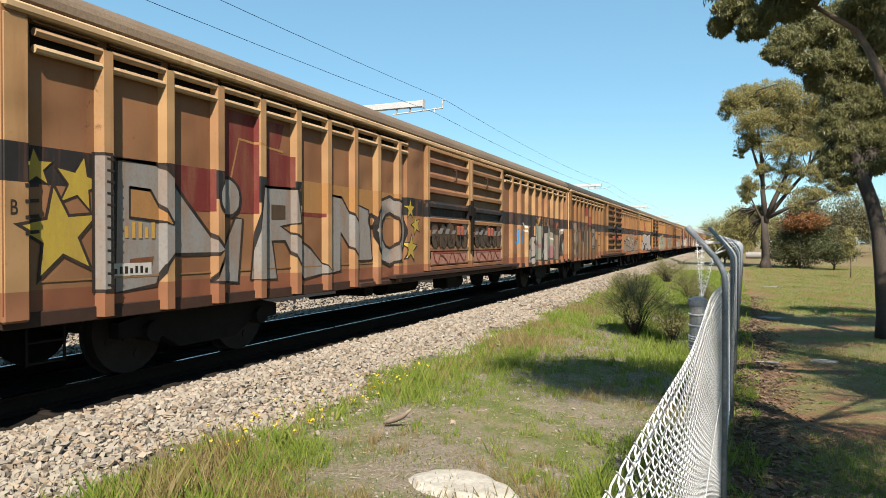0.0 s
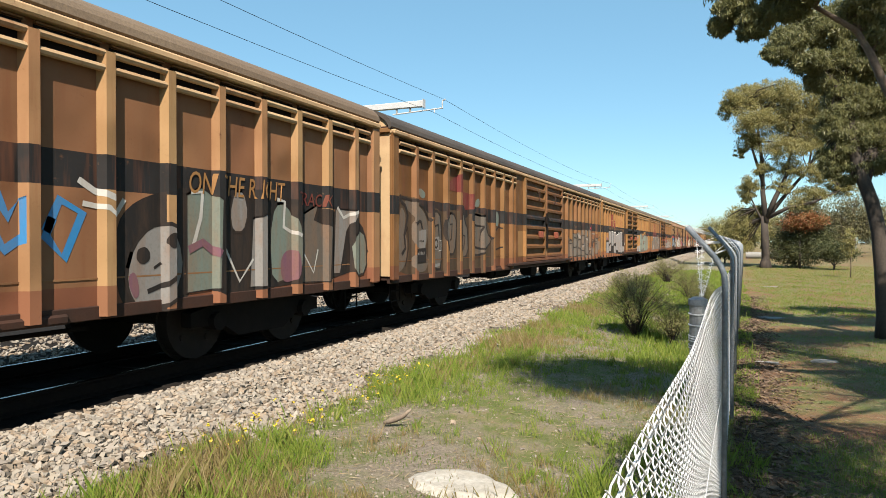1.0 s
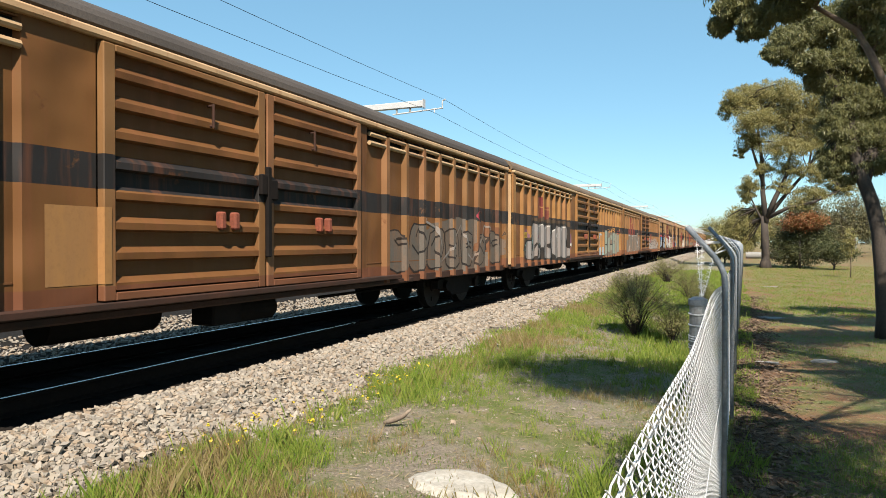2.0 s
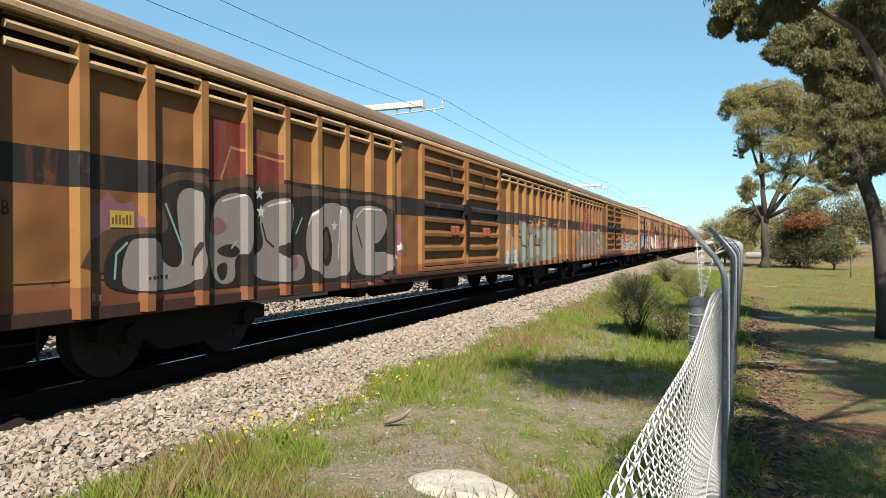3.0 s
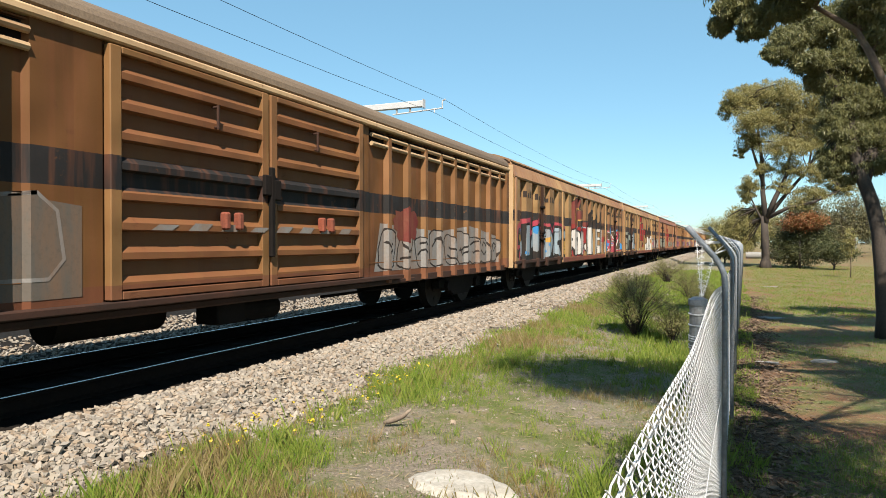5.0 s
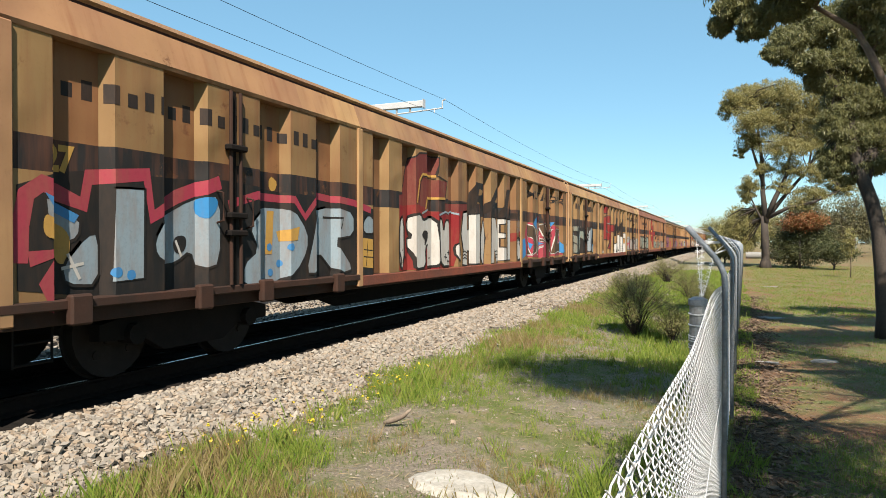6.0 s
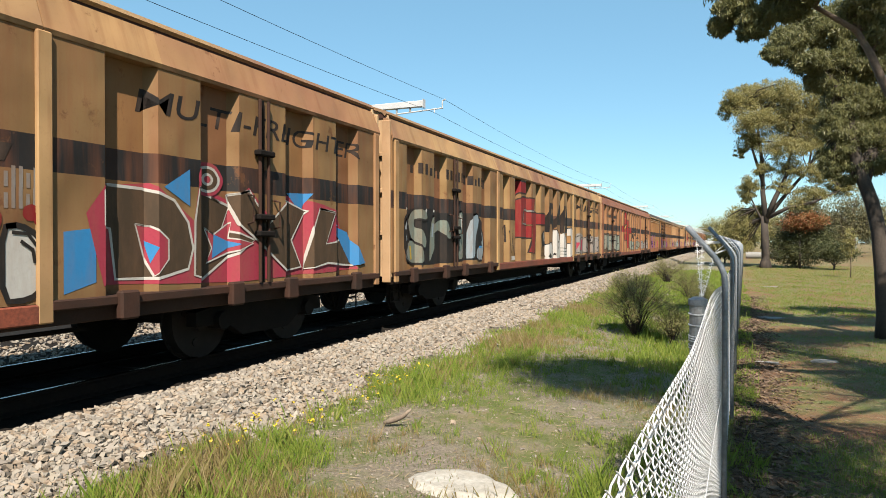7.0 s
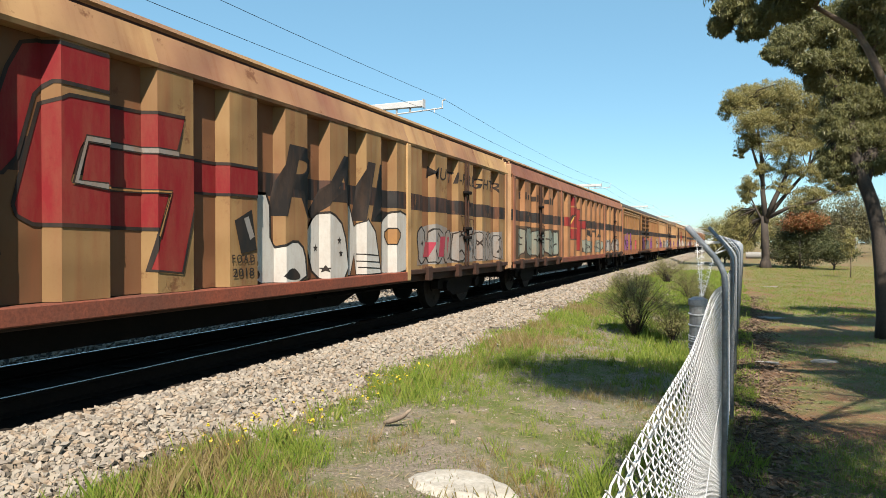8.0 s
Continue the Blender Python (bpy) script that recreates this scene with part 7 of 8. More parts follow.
# the leaning gum at the park's near side
tree("leaning_gum_tree", "dark leaning gum tree standing in the park grass", (3.0, 16.1, 0),
     [((0.03, 0.0, -0.01), 0.240), ((-0.01, 0.0, 0.45), 0.170), ((-0.07, 0.0, 1.37), 0.150), ((-0.14, 0.0, 2.18), 0.140), ((-0.26, 0.0, 2.77), 0.135), ((-0.42, 0.0, 3.26), 0.130), ((-0.56, 0.1, 3.84), 0.120), ((-0.67, 0.1, 4.67), 0.110), ((-0.80, 0.1, 5.63), 0.090), ((-1.02, 0.0, 6.57), 0.060)],
     [[((-0.39, 0.0, 3.18), 0.110), ((-0.17, 0.3, 3.96), 0.080), ((-0.07, 0.4, 4.80), 0.050)], [((-0.69, 0.1, 4.79), 0.080), ((-1.26, -0.3, 5.64), 0.060), ((-1.79, -0.4, 6.08), 0.030)], [((-0.58, 0.1, 3.96), 0.080), ((-0.89, 0.0, 4.20), 0.050), ((-1.01, 0.0, 4.56), 0.030)], [((-0.79, 0.0, 5.49), 0.070), ((-0.46, 0.3, 6.00), 0.050), ((-0.21, 0.3, 6.68), 0.030)]],
     [((-1.84, -0.4, 6.15), (0.40, 0.38, 0.35), 40), ((-2.06, -0.6, 5.88), (0.28, 0.26, 0.23), 20), ((-1.35, -0.2, 6.44), (0.52, 0.46, 0.40), 44), ((-0.79, 0.2, 6.61), (0.48, 0.44, 0.41), 34), ((-1.48, -0.5, 5.67), (0.40, 0.31, 0.23), 24), ((-0.90, 0.1, 5.76), (0.50, 0.46, 0.43), 40), ((-0.34, 0.4, 5.77), (0.48, 0.50, 0.53), 40), ((-1.07, 0.0, 5.28), (0.36, 0.31, 0.26), 22), ((-1.31, -0.3, 5.35), (0.26, 0.21, 0.16), 10), ((-0.68, 0.2, 4.93), (0.45, 0.43, 0.41), 36), ((-0.17, 0.5, 4.94), (0.48, 0.46, 0.43), 36), ((-0.96, 0.0, 4.44), (0.31, 0.36, 0.40), 26), ((-0.56, 0.3, 4.16), (0.43, 0.42, 0.41), 40), ((-0.11, 0.5, 4.22), (0.41, 0.41, 0.41), 34), ((-0.94, 0.1, 3.80), (0.31, 0.31, 0.31), 20), ((-0.47, 0.2, 3.55), (0.40, 0.31, 0.21), 22), ((-0.03, 0.4, 3.61), (0.28, 0.27, 0.26), 16), ((-1.01, 0.0, 3.44), (0.19, 0.17, 0.14), 6), ((-0.70, 0.0, 3.25), (0.21, 0.16, 0.12), 6), ((-0.26, 0.3, 6.80), (0.47, 0.44, 0.40), 34)],
     (0.085, 0.015), LEAF_NEAR, M_BARK, 100, 0.26, 8, 0.9)
# the tree by the camera, whose outer boughs hang into view and shade the fence
tree("shade_gum_tree", "pale barked gum tree with drooping boughs over the fence", (5.6, 7.2, 0),
     [((0, 0, -0.2), 0.34), ((-0.2, 0, 2.0), 0.28), ((-0.7, 0.2, 4.0), 0.24), ((-1.2, 0.3, 5.2), 0.2), ((-1.6, 0.3, 6.5), 0.14), ((-1.8, 0.2, 8.2), 0.06)],
     [[((-0.7, 0.2, 4.0), 0.12), ((-1.2, 1.8, 4.0), 0.07)] + [((-3.57, 3.2, 3.66), 0.06), ((-3.73, 3.2, 4.12), 0.055), ((-3.86, 3.2, 4.47), 0.05), ((-4.02, 3.2, 4.79), 0.04), ((-4.55, 3.0, 5.13), 0.03), ((-5.03, 2.9, 5.09), 0.030), ((-5.45, 3.0, 5.14), 0.015)],
      [((-1.2, 0.3, 5.2), 0.14), ((-3.2, -1.0, 6.2), 0.10), ((-5.0, -1.8, 6.6), 0.06)],
      [((-1.0, 0.2, 4.8), 0.07), ((-1.6, -2.2, 5.8), 0.035), ((-2.2, -4.2, 6.4), 0.022), ((-1.9, -6.6, 6.6), 0.015)], [((-0.7, 0.1, 4.2), 0.10), ((0.2, -3.0, 5.6), 0.06), ((0.6, -6.0, 6.6), 0.04), ((0.5, -8.6, 6.9), 0.03)]],
     [((-5.52, 3.0, 5.23), (0.24, 0.21, 0.17), 40), ((-5.70, 3.1, 5.02), (0.14, 0.14, 0.13), 22), ((-5.23, 2.9, 5.00), (0.23, 0.19, 0.15), 30), ((-5.30, 2.9, 4.82), (0.19, 0.13, 0.08), 14), ((-4.90, 2.8, 5.08), (0.30, 0.23, 0.15), 30), ((-5.44, 3.2, 5.72), (0.48, 0.40, 0.32), 50), ((-4.72, 2.6, 5.39), (0.44, 0.37, 0.29), 40), ((-3.80, 3.4, 4.78), (0.18, 0.24, 0.31), 20), ((-3.99, 3.2, 5.12), (0.23, 0.23, 0.23), 24),
      ((-4.7, -3.0, 6.6), (1.5, 1.3, 0.6), 56), ((-3.6, -2.6, 6.6), (0.9, 1.4, 0.5), 34), ((-1.5, -4.7, 6.4), (1.5, 0.5, 0.4), 12), ((-1.0, 0.2, 5.6), (1.2, 0.9, 0.7), 20), ((-0.8, -1.6, 6.2), (1.2, 1.0, 0.6), 36), ((-2.6, -5.6, 6.4), (1.0, 0.9, 0.5), 20), ((-3.1, -5.2, 6.4), (0.6, 0.6, 0.4), 14), ((-0.9, -7.8, 6.6), (1.6, 1.4, 0.9), 12), ((-1.6, 0.2, 8.2), (1.8, 1.8, 1.0), 24), ((-0.4, -2.6, 6.8), (1.6, 1.6, 0.9), 22), ((-3.1, -6.4, 6.4), (0.9, 0.9, 0.6), 18), ((-1.9, -6.6, 6.6), (1.8, 1.7, 0.9), 18), ((0.8, -6.0, 6.8), (1.8, 2.0, 1.2), 8), ((0.5, -9.0, 7.0), (2.2, 2.0, 1.2), 14), ((-2.9, 1.6, 7.4), (0.8, 0.8, 0.6), 10)],
     (0.10, 0.018), LEAF_NEAR, M_BARK_PALE, 95, 0.28, 13, 0.9)
# a broad gum at the park's side whose crown shades the lawn
tree("broad_gum_tree", "broad dark gum tree shading the park lawn", (8.4, 12.0, 0),
     [((0, 0, -0.2), 0.36), ((-0.1, 0, 2.0), 0.28), ((-0.4, 0.1, 4.2), 0.22), ((-0.8, 0, 6.0), 0.14), ((-0.8, 0, 7.6), 0.06)],
     [[((-0.5, 0, 4.4), 0.11), ((-2.4, -0.8, 5.4), 0.06), ((-4.2, -1.6, 6.0), 0.05)], [((-0.6, 0, 5.0), 0.10), ((-2.2, 1.6, 6.0), 0.05), ((-3.4, 3.4, 6.6), 0.04)], [((-0.4, 0, 4.4), 0.12), ((0.4, 2.4, 5.8), 0.08), ((0.6, 5.0, 6.6), 0.04)]],
     [((-4.6, -1.6, 6.2), (1.4, 1.0, 0.5), 44), ((-2.8, -0.9, 6.3), (1.5, 1.0, 0.6), 44), ((-3.6, 1.4, 6.6), (1.3, 0.8, 0.5), 36), ((-1.8, 2.2, 6.8), (1.6, 1.0, 0.6), 40), ((-2.6, 4.6, 6.8), (1.5, 0.9, 0.6), 36), ((0.2, 4.6, 7.0), (1.8, 0.8, 0.7), 26), ((-0.6, 0.2, 7.4), (1.8, 1.4, 0.9), 26)],
     (0.12, 0.03), LEAF_NEAR, M_BARK, 60, 0.28, 17, 0.8)
# shrubs and trees farther off
tree("red_tipped_shrub", "large rounded shrub with reddish tips on the lawn", (4.7, 57.5, 0), [((0, 0, -0.1), 0.14), ((0, 0, 1.2), 0.10)], [[((0, 0, 0.8), 0.08), ((0.8, 0, 2.4), 0.04)]],
     [((0.2, 0, 1.6), (2.0, 1.8, 1.5), 70), ((1.0, 0, 2.6), (1.5, 1.4, 1.1), 40)], (0.16, 0.06), LEAF_DARK, M_BARK, 60, 0.30, 21, category="shrub")
tree("red_tipped_shrub", "reddish leafy top of a shrub on the lawn", (5.0, 56.4, 0), [((0, 0, -0.1), 0.1), ((0, 0, 2.5), 0.06)], [[((0, 0, 2.0), 0.05), ((0.5, 0, 3.6), 0.02)]],
     [((0.2, 0, 3.5), (1.6, 1.2, 0.7), 40)], (0.16, 0.06), LEAF_RED, M_BARK, 45, 0.3, 22, category="shrub")
tree("round_shrub", "low rounded green shrub on the lawn", (7.0, 54.5, 0), [((0, 0, -0.1), 0.07), ((0, 0, 0.6), 0.05)], [[((0, 0, 0.3), 0.04), ((-0.6, 0, 1.1), 0.02)], [((0, 0, 0.3), 0.04), ((0.7, 0, 1.2), 0.02)]],
     [((0, 0, 1.35), (1.4, 1.2, 0.75), 50)], (0.13, 0.05), LEAF_DARK, M_BARK, 50, 0.30, 23, category="shrub")
tree("sapling", "thin young tree tied to a stake", (6.3, 42.9, 0), [((0, 0, -0.1), 0.03), ((0.03, 0, 1.6), 0.025), ((0, 0, 2.8), 0.012)], [[((0.02, 0, 1.4), 0.012), ((0.25, 0, 2.2), 0.006)]],
     [((0, 0, 2.0), (0.35, 0.35, 0.9), 16)], (0.12, 0.04), LEAF_GUM, M_BARK_PALE, 18, 0.35, 24)
for i, (x, y, hgt, wid, lm) in enumerate(((15.5, 104, 9.0, 6.0, LEAF_PALE), (10.5, 112, 10.5, 5.5, LEAF_PALE), (22.0, 118, 8.5, 6.0, LEAF_PALE), (1.6, 104, 7.5, 3.6, LEAF_GUM), (-0.2, 68, 3.8, 1.5, LEAF_GUM), (30, 150, 9, 7, LEAF_GUM), (6.5, 140, 9, 7, LEAF_GUM), (36, 175, 9, 8, LEAF_PALE), (18, 160, 8, 8, LEAF_GUM), (-3, 190, 9, 8, LEAF_GUM), (46, 210, 12, 10, LEAF_PALE), (26, 220, 10, 10, LEAF_GUM), (10, 230, 11, 10, LEAF_PALE))):
    tree("background_tree", "distant pale drooping tree at the park's edge" if lm is LEAF_PALE else "distant olive green tree beyond the lawn", (x, y, 0),
         [((0, 0, -0.2), 0.3 * wid / 5), ((0, 0, hgt * 0.4), 0.2 * wid / 5), ((0.2, 0, hgt * 0.75), 0.08)],
         [[((0, 0, hgt * 0.3), 0.1), ((wid * 0.3, 0, hgt * 0.6), 0.05)], [((0, 0, hgt * 0.35), 0.1), ((-wid * 0.3, 0.3, hgt * 0.65), 0.05)]],
         [((0, 0, hgt * 0.62), (wid * 0.55, wid * 0.5, hgt * 0.34), 60), ((-wid * 0.35, 0, hgt * 0.42), (wid * 0.4, wid * 0.4, hgt * 0.28), 30), ((wid * 0.38, 0, hgt * 0.40), (wid * 0.4, wid * 0.4, hgt * 0.28), 30)],
         (0.34, 0.12), lm, M_BARK, 18, 0.34, 30 + i, 0.8)


def weed_bush(base, height, width, n, seed, label):
    rng = np.random.default_rng(seed)
    t = tagged(new("weedy_bush"), label, "bush")
    t.location = base
    rnd = random.Random(seed)
    bm = bmesh.new()
    pts = []
    for _ in range(n):
        a, r = rnd.uniform(0, 6.28), rnd.uniform(0.2, 1) * width / 2
        tip = Vector((r * math.cos(a), r * math.sin(a), height * rnd.uniform(0.55, 1.0) * (1 - 0.35 * (2 * r / width) ** 2)))
        mid = Vector((tip.x * 0.35, tip.y * 0.35, tip.z * 0.6))
        tube(bm, [(0, 0, -0.05), mid, tip], [0.008, 0.005, 0.002], 3)
        for u in np.linspace(0.3, 1.0, 10):
            q = (mid * (1 - u) + tip * u) if u > 0.35 else mid * (u / 0.35)
            for _ in range(6):
                pts.append((q.x + rnd.gauss(0, 0.05), q.y + rnd.gauss(0, 0.05), q.z + rnd.gauss(0, 0.05)))
    tagged(part("stem", bm, M_BARK, t), kind="stuff")
    v, f = leaf_quads(np.array(pts), 0.07, 0.009, rng, 0.6)
    crown = np_mesh("leaves", v, f, LEAF_BUSH)
    crown.parent = t


weed_bush((-1.7, 14.0, 0.05), 1.35, 2.0, 120, 3, "feathery olive weed bush in the trackside grass")
weed_bush((-0.95, 13.3, 0.05), 0.8, 0.9, 60, 4, "small feathery weed bush in the trackside grass")
weed_bush((-2.9, 22.5, 0.05), 1.1, 1.8, 90, 5, "brownish weed clump by the ballast")
weed_bush((-2.6, 33, 0.05), 1.3, 2.4, 110, 6, "brownish weed clump by the ballast")
weed_bush((-1.2, 24, 0.05), 1.0, 1.6, 90, 7, "green weed clump by the fence")
weed_bush((-0.6, 19, 0.05), 0.9, 1.0, 70, 8, "green weed clump by the fence")

GRASS_GREEN = per_island("green_grass", [(0.086, 0.148, 0.0135), (0.138, 0.204, 0.0225), (0.181, 0.24, 0.03), (0.232, 0.255, 0.0525)], 0.7, 0.35)
GRASS_STRAW = per_island("straw_grass", [(0.224, 0.18, 0.0723), (0.159, 0.138, 0.0397), (0.289, 0.231, 0.116), (0.18, 0.109, 0.0506), (0.138, 0.145, 0.0289)], 0.75, 0.3)
GRASS_LOW = per_island("low_herbs", [(0.0548, 0.0909, 0.0115), (0.0875, 0.13, 0.0224), (0.124, 0.161, 0.0351)], 0.7, 0.25)
GRASS_B = per_island("lawn_blades", [(0.09, 0.145, 0.017), (0.135, 0.185, 0.0238), (0.198, 0.2, 0.051), (0.153, 0.2, 0.0298)], 0.75, 0.3)


def patch_noise(x, y, s):
    return np.array([noise.noise(Vector((a * s, b * s, 3.3))) for a, b in zip(x, y)])


def blades(name, x, y, h, w, mat, label, rng):
    n = len(x)
    z = ground_z(x, y)
    far = smooth01((np.hypot(x, y) - 25) / 30)
    z = z * (1 - far) + far * 0.03
    a, b = rng.uniform(0, 2 * np.pi, n), rng.uniform(0, 2 * np.pi, n)
    lean = rng.uniform(0.1, 0.6, n) * h
    dx, dy = np.cos(a) * w / 2, np.sin(a) * w / 2
    lx, ly = np.cos(b) * lean, np.sin(b) * lean
    P = np.stack([np.stack([x - dx, y - dy, z - 0.01], -1), np.stack([x + dx, y + dy, z - 0.01], -1),
                  np.stack([x + dx * 0.7 + lx * 0.51, y + dy * 0.7 + ly * 0.51, z + h * 0.6], -1),
                  np.stack([x + lx, y + ly, z + h], -1)], 1)
    ob = np_mesh(name, P.reshape(-1, 3), np.arange(4 * n).reshape(-1, 4), mat)
    return tagged(ob, label, "grass", kind="stuff")


def toe_line(y):
    return TRACK_X + 2.36 + 0.16 * np.sin(y * 1.3) + 0.10 * np.sin(y * 3.7 + 1)


BARE_SPOTS = ((-2.3, 6.4, 0.75, 0.45), (-3.1, 6.25, 0.35, 0.35), (-1.5, 7.6, 0.6, 0.7), (-1.7, 6.2, 0.45, 0.35), (-3.4, 5.4, 0.4, 0.35), (-2.0, 8.9, 0.35, 0.5), (-2.7, 4.6, 0.3, 0.3))


def bareness(x, y):
    return sum(np.exp(-(((x - a) / ra) ** 2 + ((y - b) / rb) ** 2)) for a, b, ra, rb in BARE_SPOTS)


def tufts(cx, cy, per, spread, rng):
    """Blades gathered round tuft centres: their places and, for each, its tuft's index."""
    k = rng.integers(max(2, per // 2), per * 2, len(cx))
    i = np.repeat(np.arange(len(cx)), k)
    sp = spread * rng.uniform(0.5, 1.6, len(cx))[i]
    return cx[i] + rng.normal(size=len(i)) * sp, cy[i] + rng.normal(size=len(i)) * sp, i


def make_grass():
    rng = np.random.default_rng(5)
    # trackside strip: tufts of green and of straw grass
    n = 32000
    cy = 2.2 + 46 * rng.random(n) ** 2.0
    cy[:8000] = rng.uniform(-9, 4, 8000)
    cx = rng.uniform(-4.9, 0.7, n)
    pn = patch_noise(cx, cy, 0.8) + 0.5 * patch_noise(cx + 40, cy, 2.4)
    toe = np.exp(-((cx - (TRACK_X + 3.0)) / 0.7) ** 2)
    keep = (cx > toe_line(cy) + 0.10 * rng.standard_normal(n)) & (cx < fence_x(cy) + 0.3) & (rng.random(n) < np.clip(0.55 + 0.9 * pn + 0.4 * toe - 1.2 * bareness(cx, cy) + 0.02 * (cy - 8), 0.03, 1))
    cx, cy, pn, toe = cx[keep], cy[keep], pn[keep], toe[keep]
    lush = np.exp(-(((cx + 0.75) / 0.5) ** 2 + ((cy - 5.2) / 1.3) ** 2)) + 0.7 * np.exp(-((cx + 1.2) / 1.0) ** 2) * smooth01((cy - 9.5) / 3)
    th = rng.uniform(0.035, 0.10, len(cx)) * (1 + 0.8 * toe + 1.0 * lush + 0.5 * np.clip(pn, 0, 1))
    kind = patch_noise(cx + 17, cy + 5, 0.7) + 0.5 * patch_noise(cx, cy + 50, 2.2) + 0.15 * toe - 0.6 * lush + rng.normal(size=len(cx)) * 0.22 - 0.03 * np.clip(cy - 9, 0, 8)
    for name, pick, mat, label in (("green_grass", kind < 0.22, GRASS_GREEN, "tufts of fresh green grass beside the railway"), ("straw_grass", kind >= 0.22, GRASS_STRAW, "tufts of drying straw coloured grass beside the railway")):
        x, y, i = tufts(cx[pick], cy[pick], 13, 0.035, rng)
        h = th[pick][i] * rng.uniform(0.4, 1.25, len(x)) * np.where(rng.random(len(x)) < 0.04, 1.9, 1.0)
        w = np.where(y > 18, 0.013, np.where(y > 9, 0.0075, 0.0045)) * rng.uniform(0.7, 1.4, len(x))
        blades(name, x, y, h, w, mat, label, rng)
    # low broad-leaved herbs close to the ground
    n = 90000
    y = 2.2 + 24 * rng.random(n) ** 1.9
    x = rng.uniform(-4.6, 0.5, n)
    pn = patch_noise(x + 70, y, 1.3) + 0.6 * patch_noise(x, y + 20, 4.0)
    keep = (x > toe_line(y) + 0.1) & (x < fence_x(y) + 0.3) & (rng.random(n) < np.clip(0.62 + 1.3 * pn - 0.75 * bareness(x, y), 0.03, 1))
    x, y = x[keep], y[keep]
    blades("low_herbs", x, y, rng.uniform(0.008, 0.035, len(x)), rng.uniform(0.006, 0.013, len(x)), GRASS_LOW, "low green herbs spread over the gravelly earth", rng)
    # park lawn
    n = 175000
    y = 3.0 + 60 * rng.random(n) ** 1.9
    y[:37000] = rng.uniform(-9, 4, 37000)
    x = rng.uniform(0.0, 1.0, n) * np.maximum(5.0 * (y < 4), 0.4 + 0.26 * y)
    pn = patch_noise(x + 9, y, 0.55) + 0.5 * patch_noise(x, y + 30, 1.7)
    worn = np.exp(-(((x - 1.0) / 0.8) ** 2 + ((y - 9.2) / 1.1) ** 2)) + 0.7 * np.exp(-(((x - 1.2) / 1.6) ** 2 + ((y - 14.4) / 0.5) ** 2)) + 0.8 * np.exp(-((x - fence_x(y) - 0.3) / 0.4) ** 2)
    keep = (x > fence_x(y) + 0.2) & (rng.random(n) < np.clip(0.6 + 1.1 * pn + 0.02 * (y - 10) - worn, 0.02, 1))
    x, y = x[keep], y[keep]
    h = rng.uniform(0.015, 0.05, len(x)) * np.where(y > 20, 1.3, 1.0)
    w = np.where(y > 20, 0.018, 0.007) * rng.uniform(0.7, 1.4, len(x))
    blades("park_lawn", x, y, h, w, GRASS_B, "short patchy lawn grass in the park", rng)


make_grass()

# ---- small things ----
M_ROCK = plain("white_stone", (0.379, 0.367, 0.331), (0.294, 0.275, 0.233), 4.0, 0.9, relief=0.6, fine=25.0)
M_TIMBER = plain("weathered_stick", (0.26, 0.21, 0.16), (0.16, 0.12, 0.09), 8.0, 0.9)
M_CONCRETE = plain("pale_concrete", (0.257, 0.251, 0.233), (0.184, 0.178, 0.165), 2.0, 0.9)
M_WHITE = plain("white_painted_wall", (0.459, 0.459, 0.447), (0.398, 0.398, 0.386), 1.0, 0.7)
M_FLOWER = per_island("yellow_petals", [(0.459, 0.367, 0.0122), (0.428, 0.318, 0.0122)], 0.6)
M_MULCH = per_island("bark_litter", [(0.104, 0.068, 0.044), (0.06, 0.04, 0.028), (0.176, 0.12, 0.08)], 0.95)


def make_slab(name, label, cx, cy, rx, ry, h, seed, mat):
    rnd = random.Random(seed)
    bm = bmesh.new()
    bmesh.ops.create_icosphere(bm, subdivisions=4, radius=1.0)
    for v in bm.verts:
        d = noise.noise(v.co * 1.4 + Vector((seed, 0, 0))) * 0.22 + noise.noise(v.co * 4.0 + Vector((0, seed, 0))) * 0.06
        p = v.co * (1 + d)
        v.co = (p.x * rx, p.y * ry, min(p.z, 0.55 + 0.15 * d) * h)
    ob = part(name, bm, mat, None, smooth=True)
    ob.location = (cx, cy, float(ground_z(cx, cy)) + 0.0)
    return tagged(ob, label, "stone")


make_slab("stone_slab", "flat white stone lying in the grass", -1.92, 4.78, 0.46, 0.26, 0.12, 2, M_ROCK)
make_slab("stone_slab", "small pale stone in the grass", -1.15, 4.35, 0.2, 0.12, 0.09, 5, M_ROCK)
for x, y, rx, ry, s in ((0.62, 12.0, 0.2, 0.09, 7), (1.05, 19.5, 0.4, 0.2, 8), (1.45, 12.3, 0.2, 0.10, 9), (1.6, 33, 0.6, 0.3, 10)):
    make_slab("paving_stone", "pale flat stone half sunk in the park lawn", x, y, rx, ry, 0.06, s, M_CONCRETE)


def make_stick():
    bm = tube(bmesh.new(), [(-0.16, 0, 0.05), (-0.05, 0.02, 0.09), (0.06, 0, 0.14), (0.15, -0.02, 0.22)], [0.02, 0.03, 0.025, 0.012], 7)
    ob = part("driftwood_stick", bm, M_TIMBER, None, smooth=True)
    ob.location = (-3.0, 5.9, float(ground_z(-3.0, 5.9)) - 0.02)
    tagged(ob, "weathered grey stick in the grass", "stick")


make_stick()


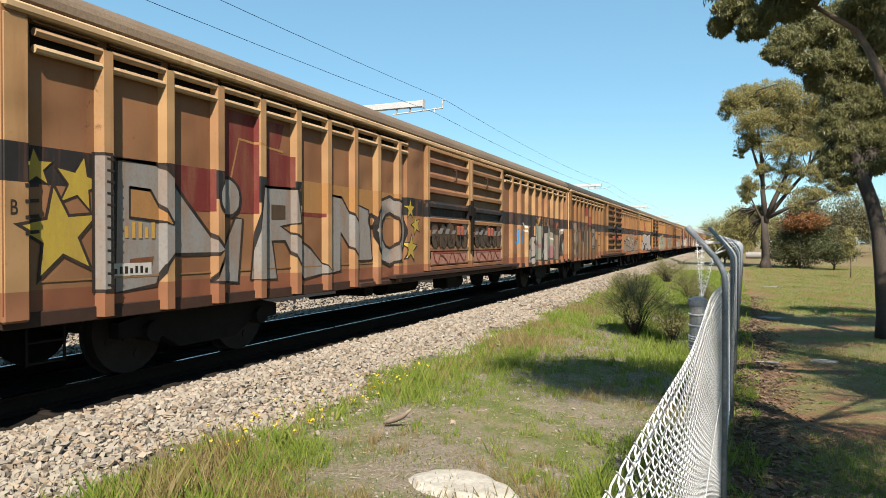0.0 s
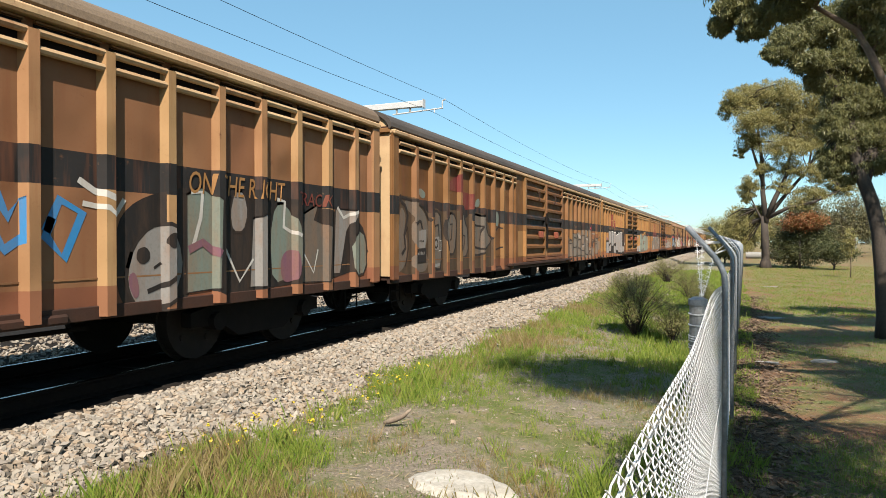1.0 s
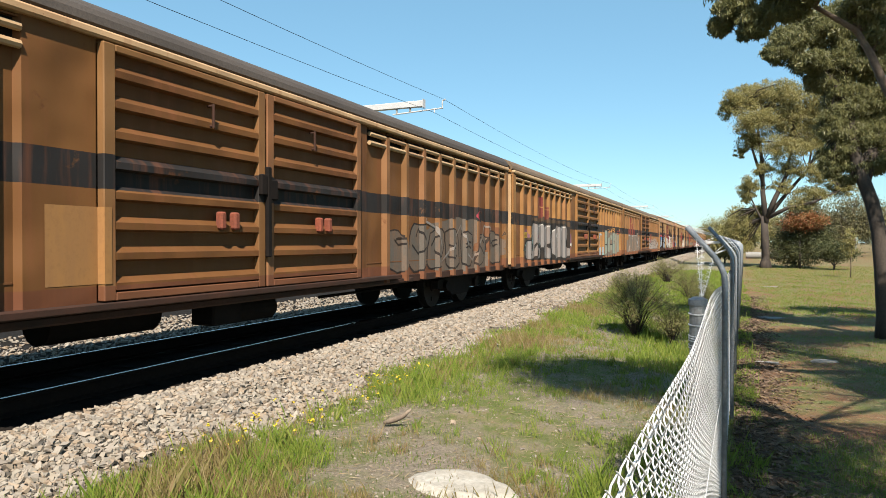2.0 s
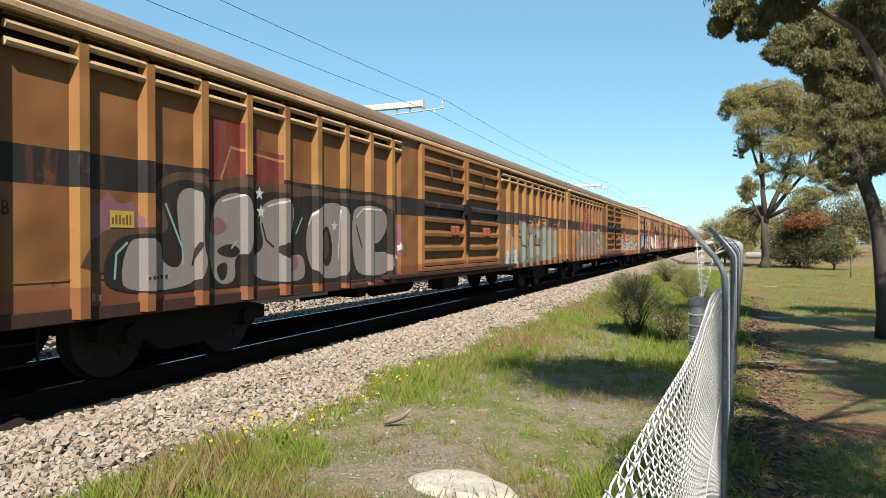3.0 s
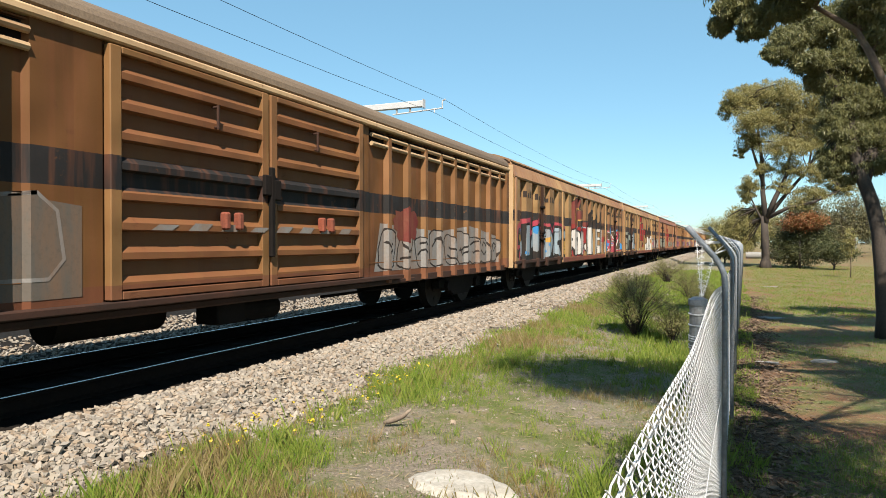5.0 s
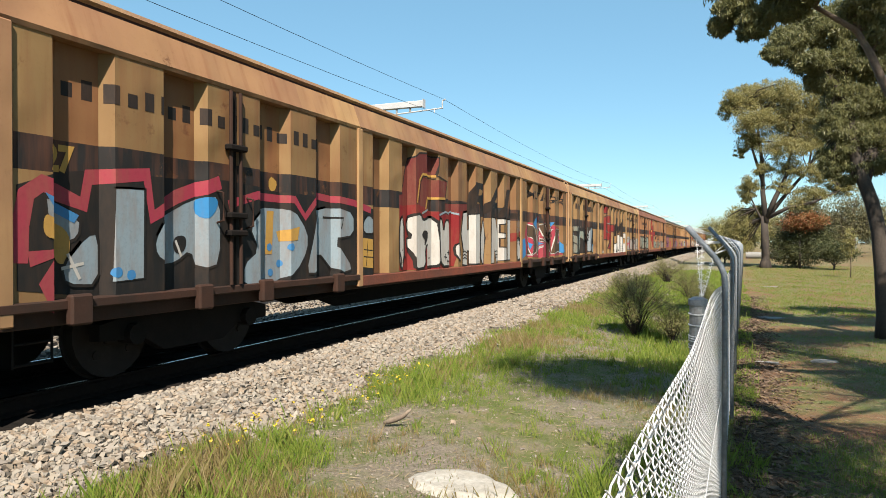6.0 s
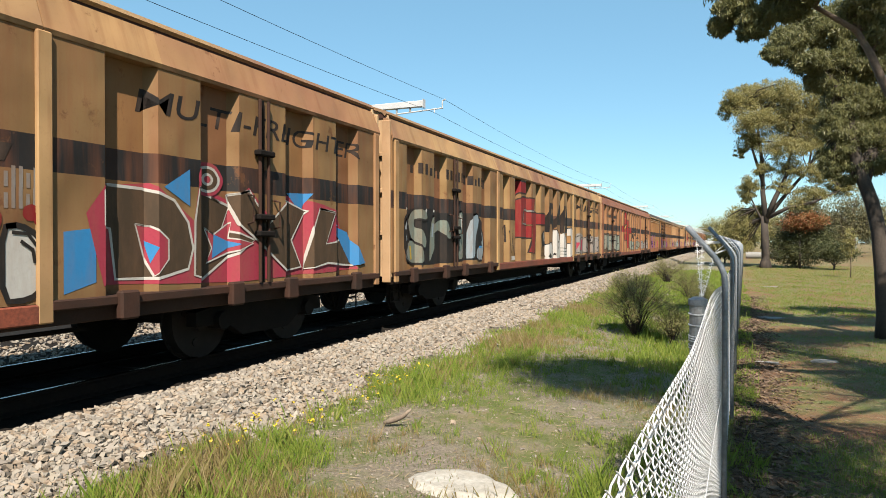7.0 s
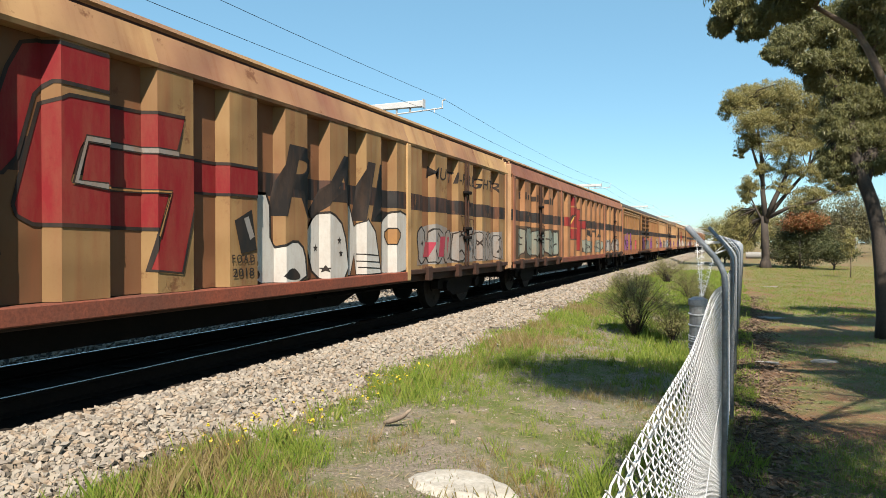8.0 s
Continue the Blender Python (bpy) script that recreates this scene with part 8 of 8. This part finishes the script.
def make_flowers():
    rng = np.random.default_rng(9)
    n = 70
    y = rng.uniform(4.2, 8.0, n)
    x = TRACK_X + 2.45 + rng.uniform(-0.15, 0.7, n)
    z = ground_z(x, y) + rng.uniform(0.10, 0.24, n)
    c = np.repeat(np.stack([x, y, z], -1), 5, 0) + rng.normal(scale=0.008, size=(n * 5, 3))
    v, f = leaf_quads(c, 0.03, 0.018, rng, 0.2)
    tagged(np_mesh("yellow_flowers", v, f, M_FLOWER), "small yellow wildflowers at the ballast's edge", "flowers", kind="stuff")


make_flowers()


def make_litter():
    rng = np.random.default_rng(15)
    n = 16000
    y = 3.2 + 24 * rng.random(n) ** 1.6
    x = fence_x(y) + 0.06 + np.abs(rng.normal(scale=0.30, size=n))
    c = np.stack([x, y, ground_z(x, y) + rng.uniform(0.0, 0.04, n)], -1)
    v, f = leaf_quads(c, 0.10, 0.02, rng, 0.15)
    tagged(np_mesh("bark_litter", v, f, M_MULCH), "fallen bark strips and dead leaves along the fence", "litter", kind="stuff")


make_litter()


def make_debris():
    """Loose chips of stone and dry straw on the bare ground beside the ballast."""
    rng = np.random.default_rng(27)
    n = 7000
    y = 3.0 + 13 * rng.random(n) ** 1.4
    x = rng.uniform(TRACK_X + 2.3, 0.2, n)
    s = rng.uniform(0.005, 0.016, n) * (1 + (rng.random(n) < 0.05) * 1.5)
    stone_field("stone_chips", np.stack([x, y, ground_z(x, y) + s * 0.3], -1), s, rng, "small pale stone chips scattered over the bare ground")
    n = 14000
    y = 3.0 + 15 * rng.random(n) ** 1.4
    x = rng.uniform(TRACK_X + 2.4, 2.5, n)
    c = np.stack([x, y, ground_z(x, y) + rng.uniform(0.004, 0.02, n)], -1)
    v, f = leaf_quads(c, 0.09, 0.006, rng, 0.12)
    tagged(np_mesh("dry_straw", v, f, M_STRAW), "dry straw and dead leaves on the ground", "litter", kind="stuff")


M_STRAW = per_island("dry_straw", [(0.218, 0.177, 0.104), (0.156, 0.114, 0.0624), (0.26, 0.218, 0.14)], 0.9)
make_debris()


def make_pipe():
    bm = bmesh.new()
    n = 24
    for r0, r1, x0, x1 in ((0.42, 0.42, -2.2, 2.2),):
        rod(bm, (x0, 0, 0.42), (x1, 0, 0.42), 0.42, n)
    caps = [f for f in bm.faces if len(f.verts) == n]
    r = bmesh.ops.inset_individual(bm, faces=caps, thickness=0.06, depth=0.0)
    bmesh.ops.inset_individual(bm, faces=caps, thickness=0.002, depth=-0.5)
    ob = part("concrete_pipe", bm, M_CONCRETE, None)
    ob.location = (4.3, 90, 0)
    tagged(ob, "pale concrete pipe lying on the lawn", "pipe")


make_pipe()


def make_shed():
    w = tagged(new("white_building"), "distant low white building with a shallow roof", "building")
    w.location = (23.5, 172, 0)
    part("wall", boxes((-2.6, 2.6, -2, 2, 0, 1.6)), M_WHITE, w)
    part("roof", sweep_y([(-2.9, 1.55), (0, 2.3), (2.9, 1.55), (2.9, 1.65), (0, 2.42), (-2.9, 1.65)], -2.3, 2.3), M_WHITE, w)


make_shed()



# ---- what moves ----
# the train's lead in metres over an even pace, each half second
LEAD = (0.0, 0.02, 0.24, 0.13, 0.18, 0.22, 0.24, 0.24, 0.22, 0.11, 0.10, 0.10, 0.10, 0.07, 0.24, 0.22, 0.25)


def motions():
    for k, w in enumerate(WAGONS):
        y = FRONT + PITCH * (k - 1)
        walk(w, [(i / 2, pose(TRACK_X, y - SPEED * i / 2 - LEAD[i], RAIL_Z)) for i in range(17)])
        for part_ob in w.children:
            if part_ob.name.startswith("wheelset"):
                loc = part_ob.location.copy()
                a0 = 20.0 * k
                rate = math.degrees(SPEED / 0.455)
                walk(part_ob, [(i / 30, pose(*loc, a0 + rate * i / 30, 0, 0)) for i in range(241)])


motions()
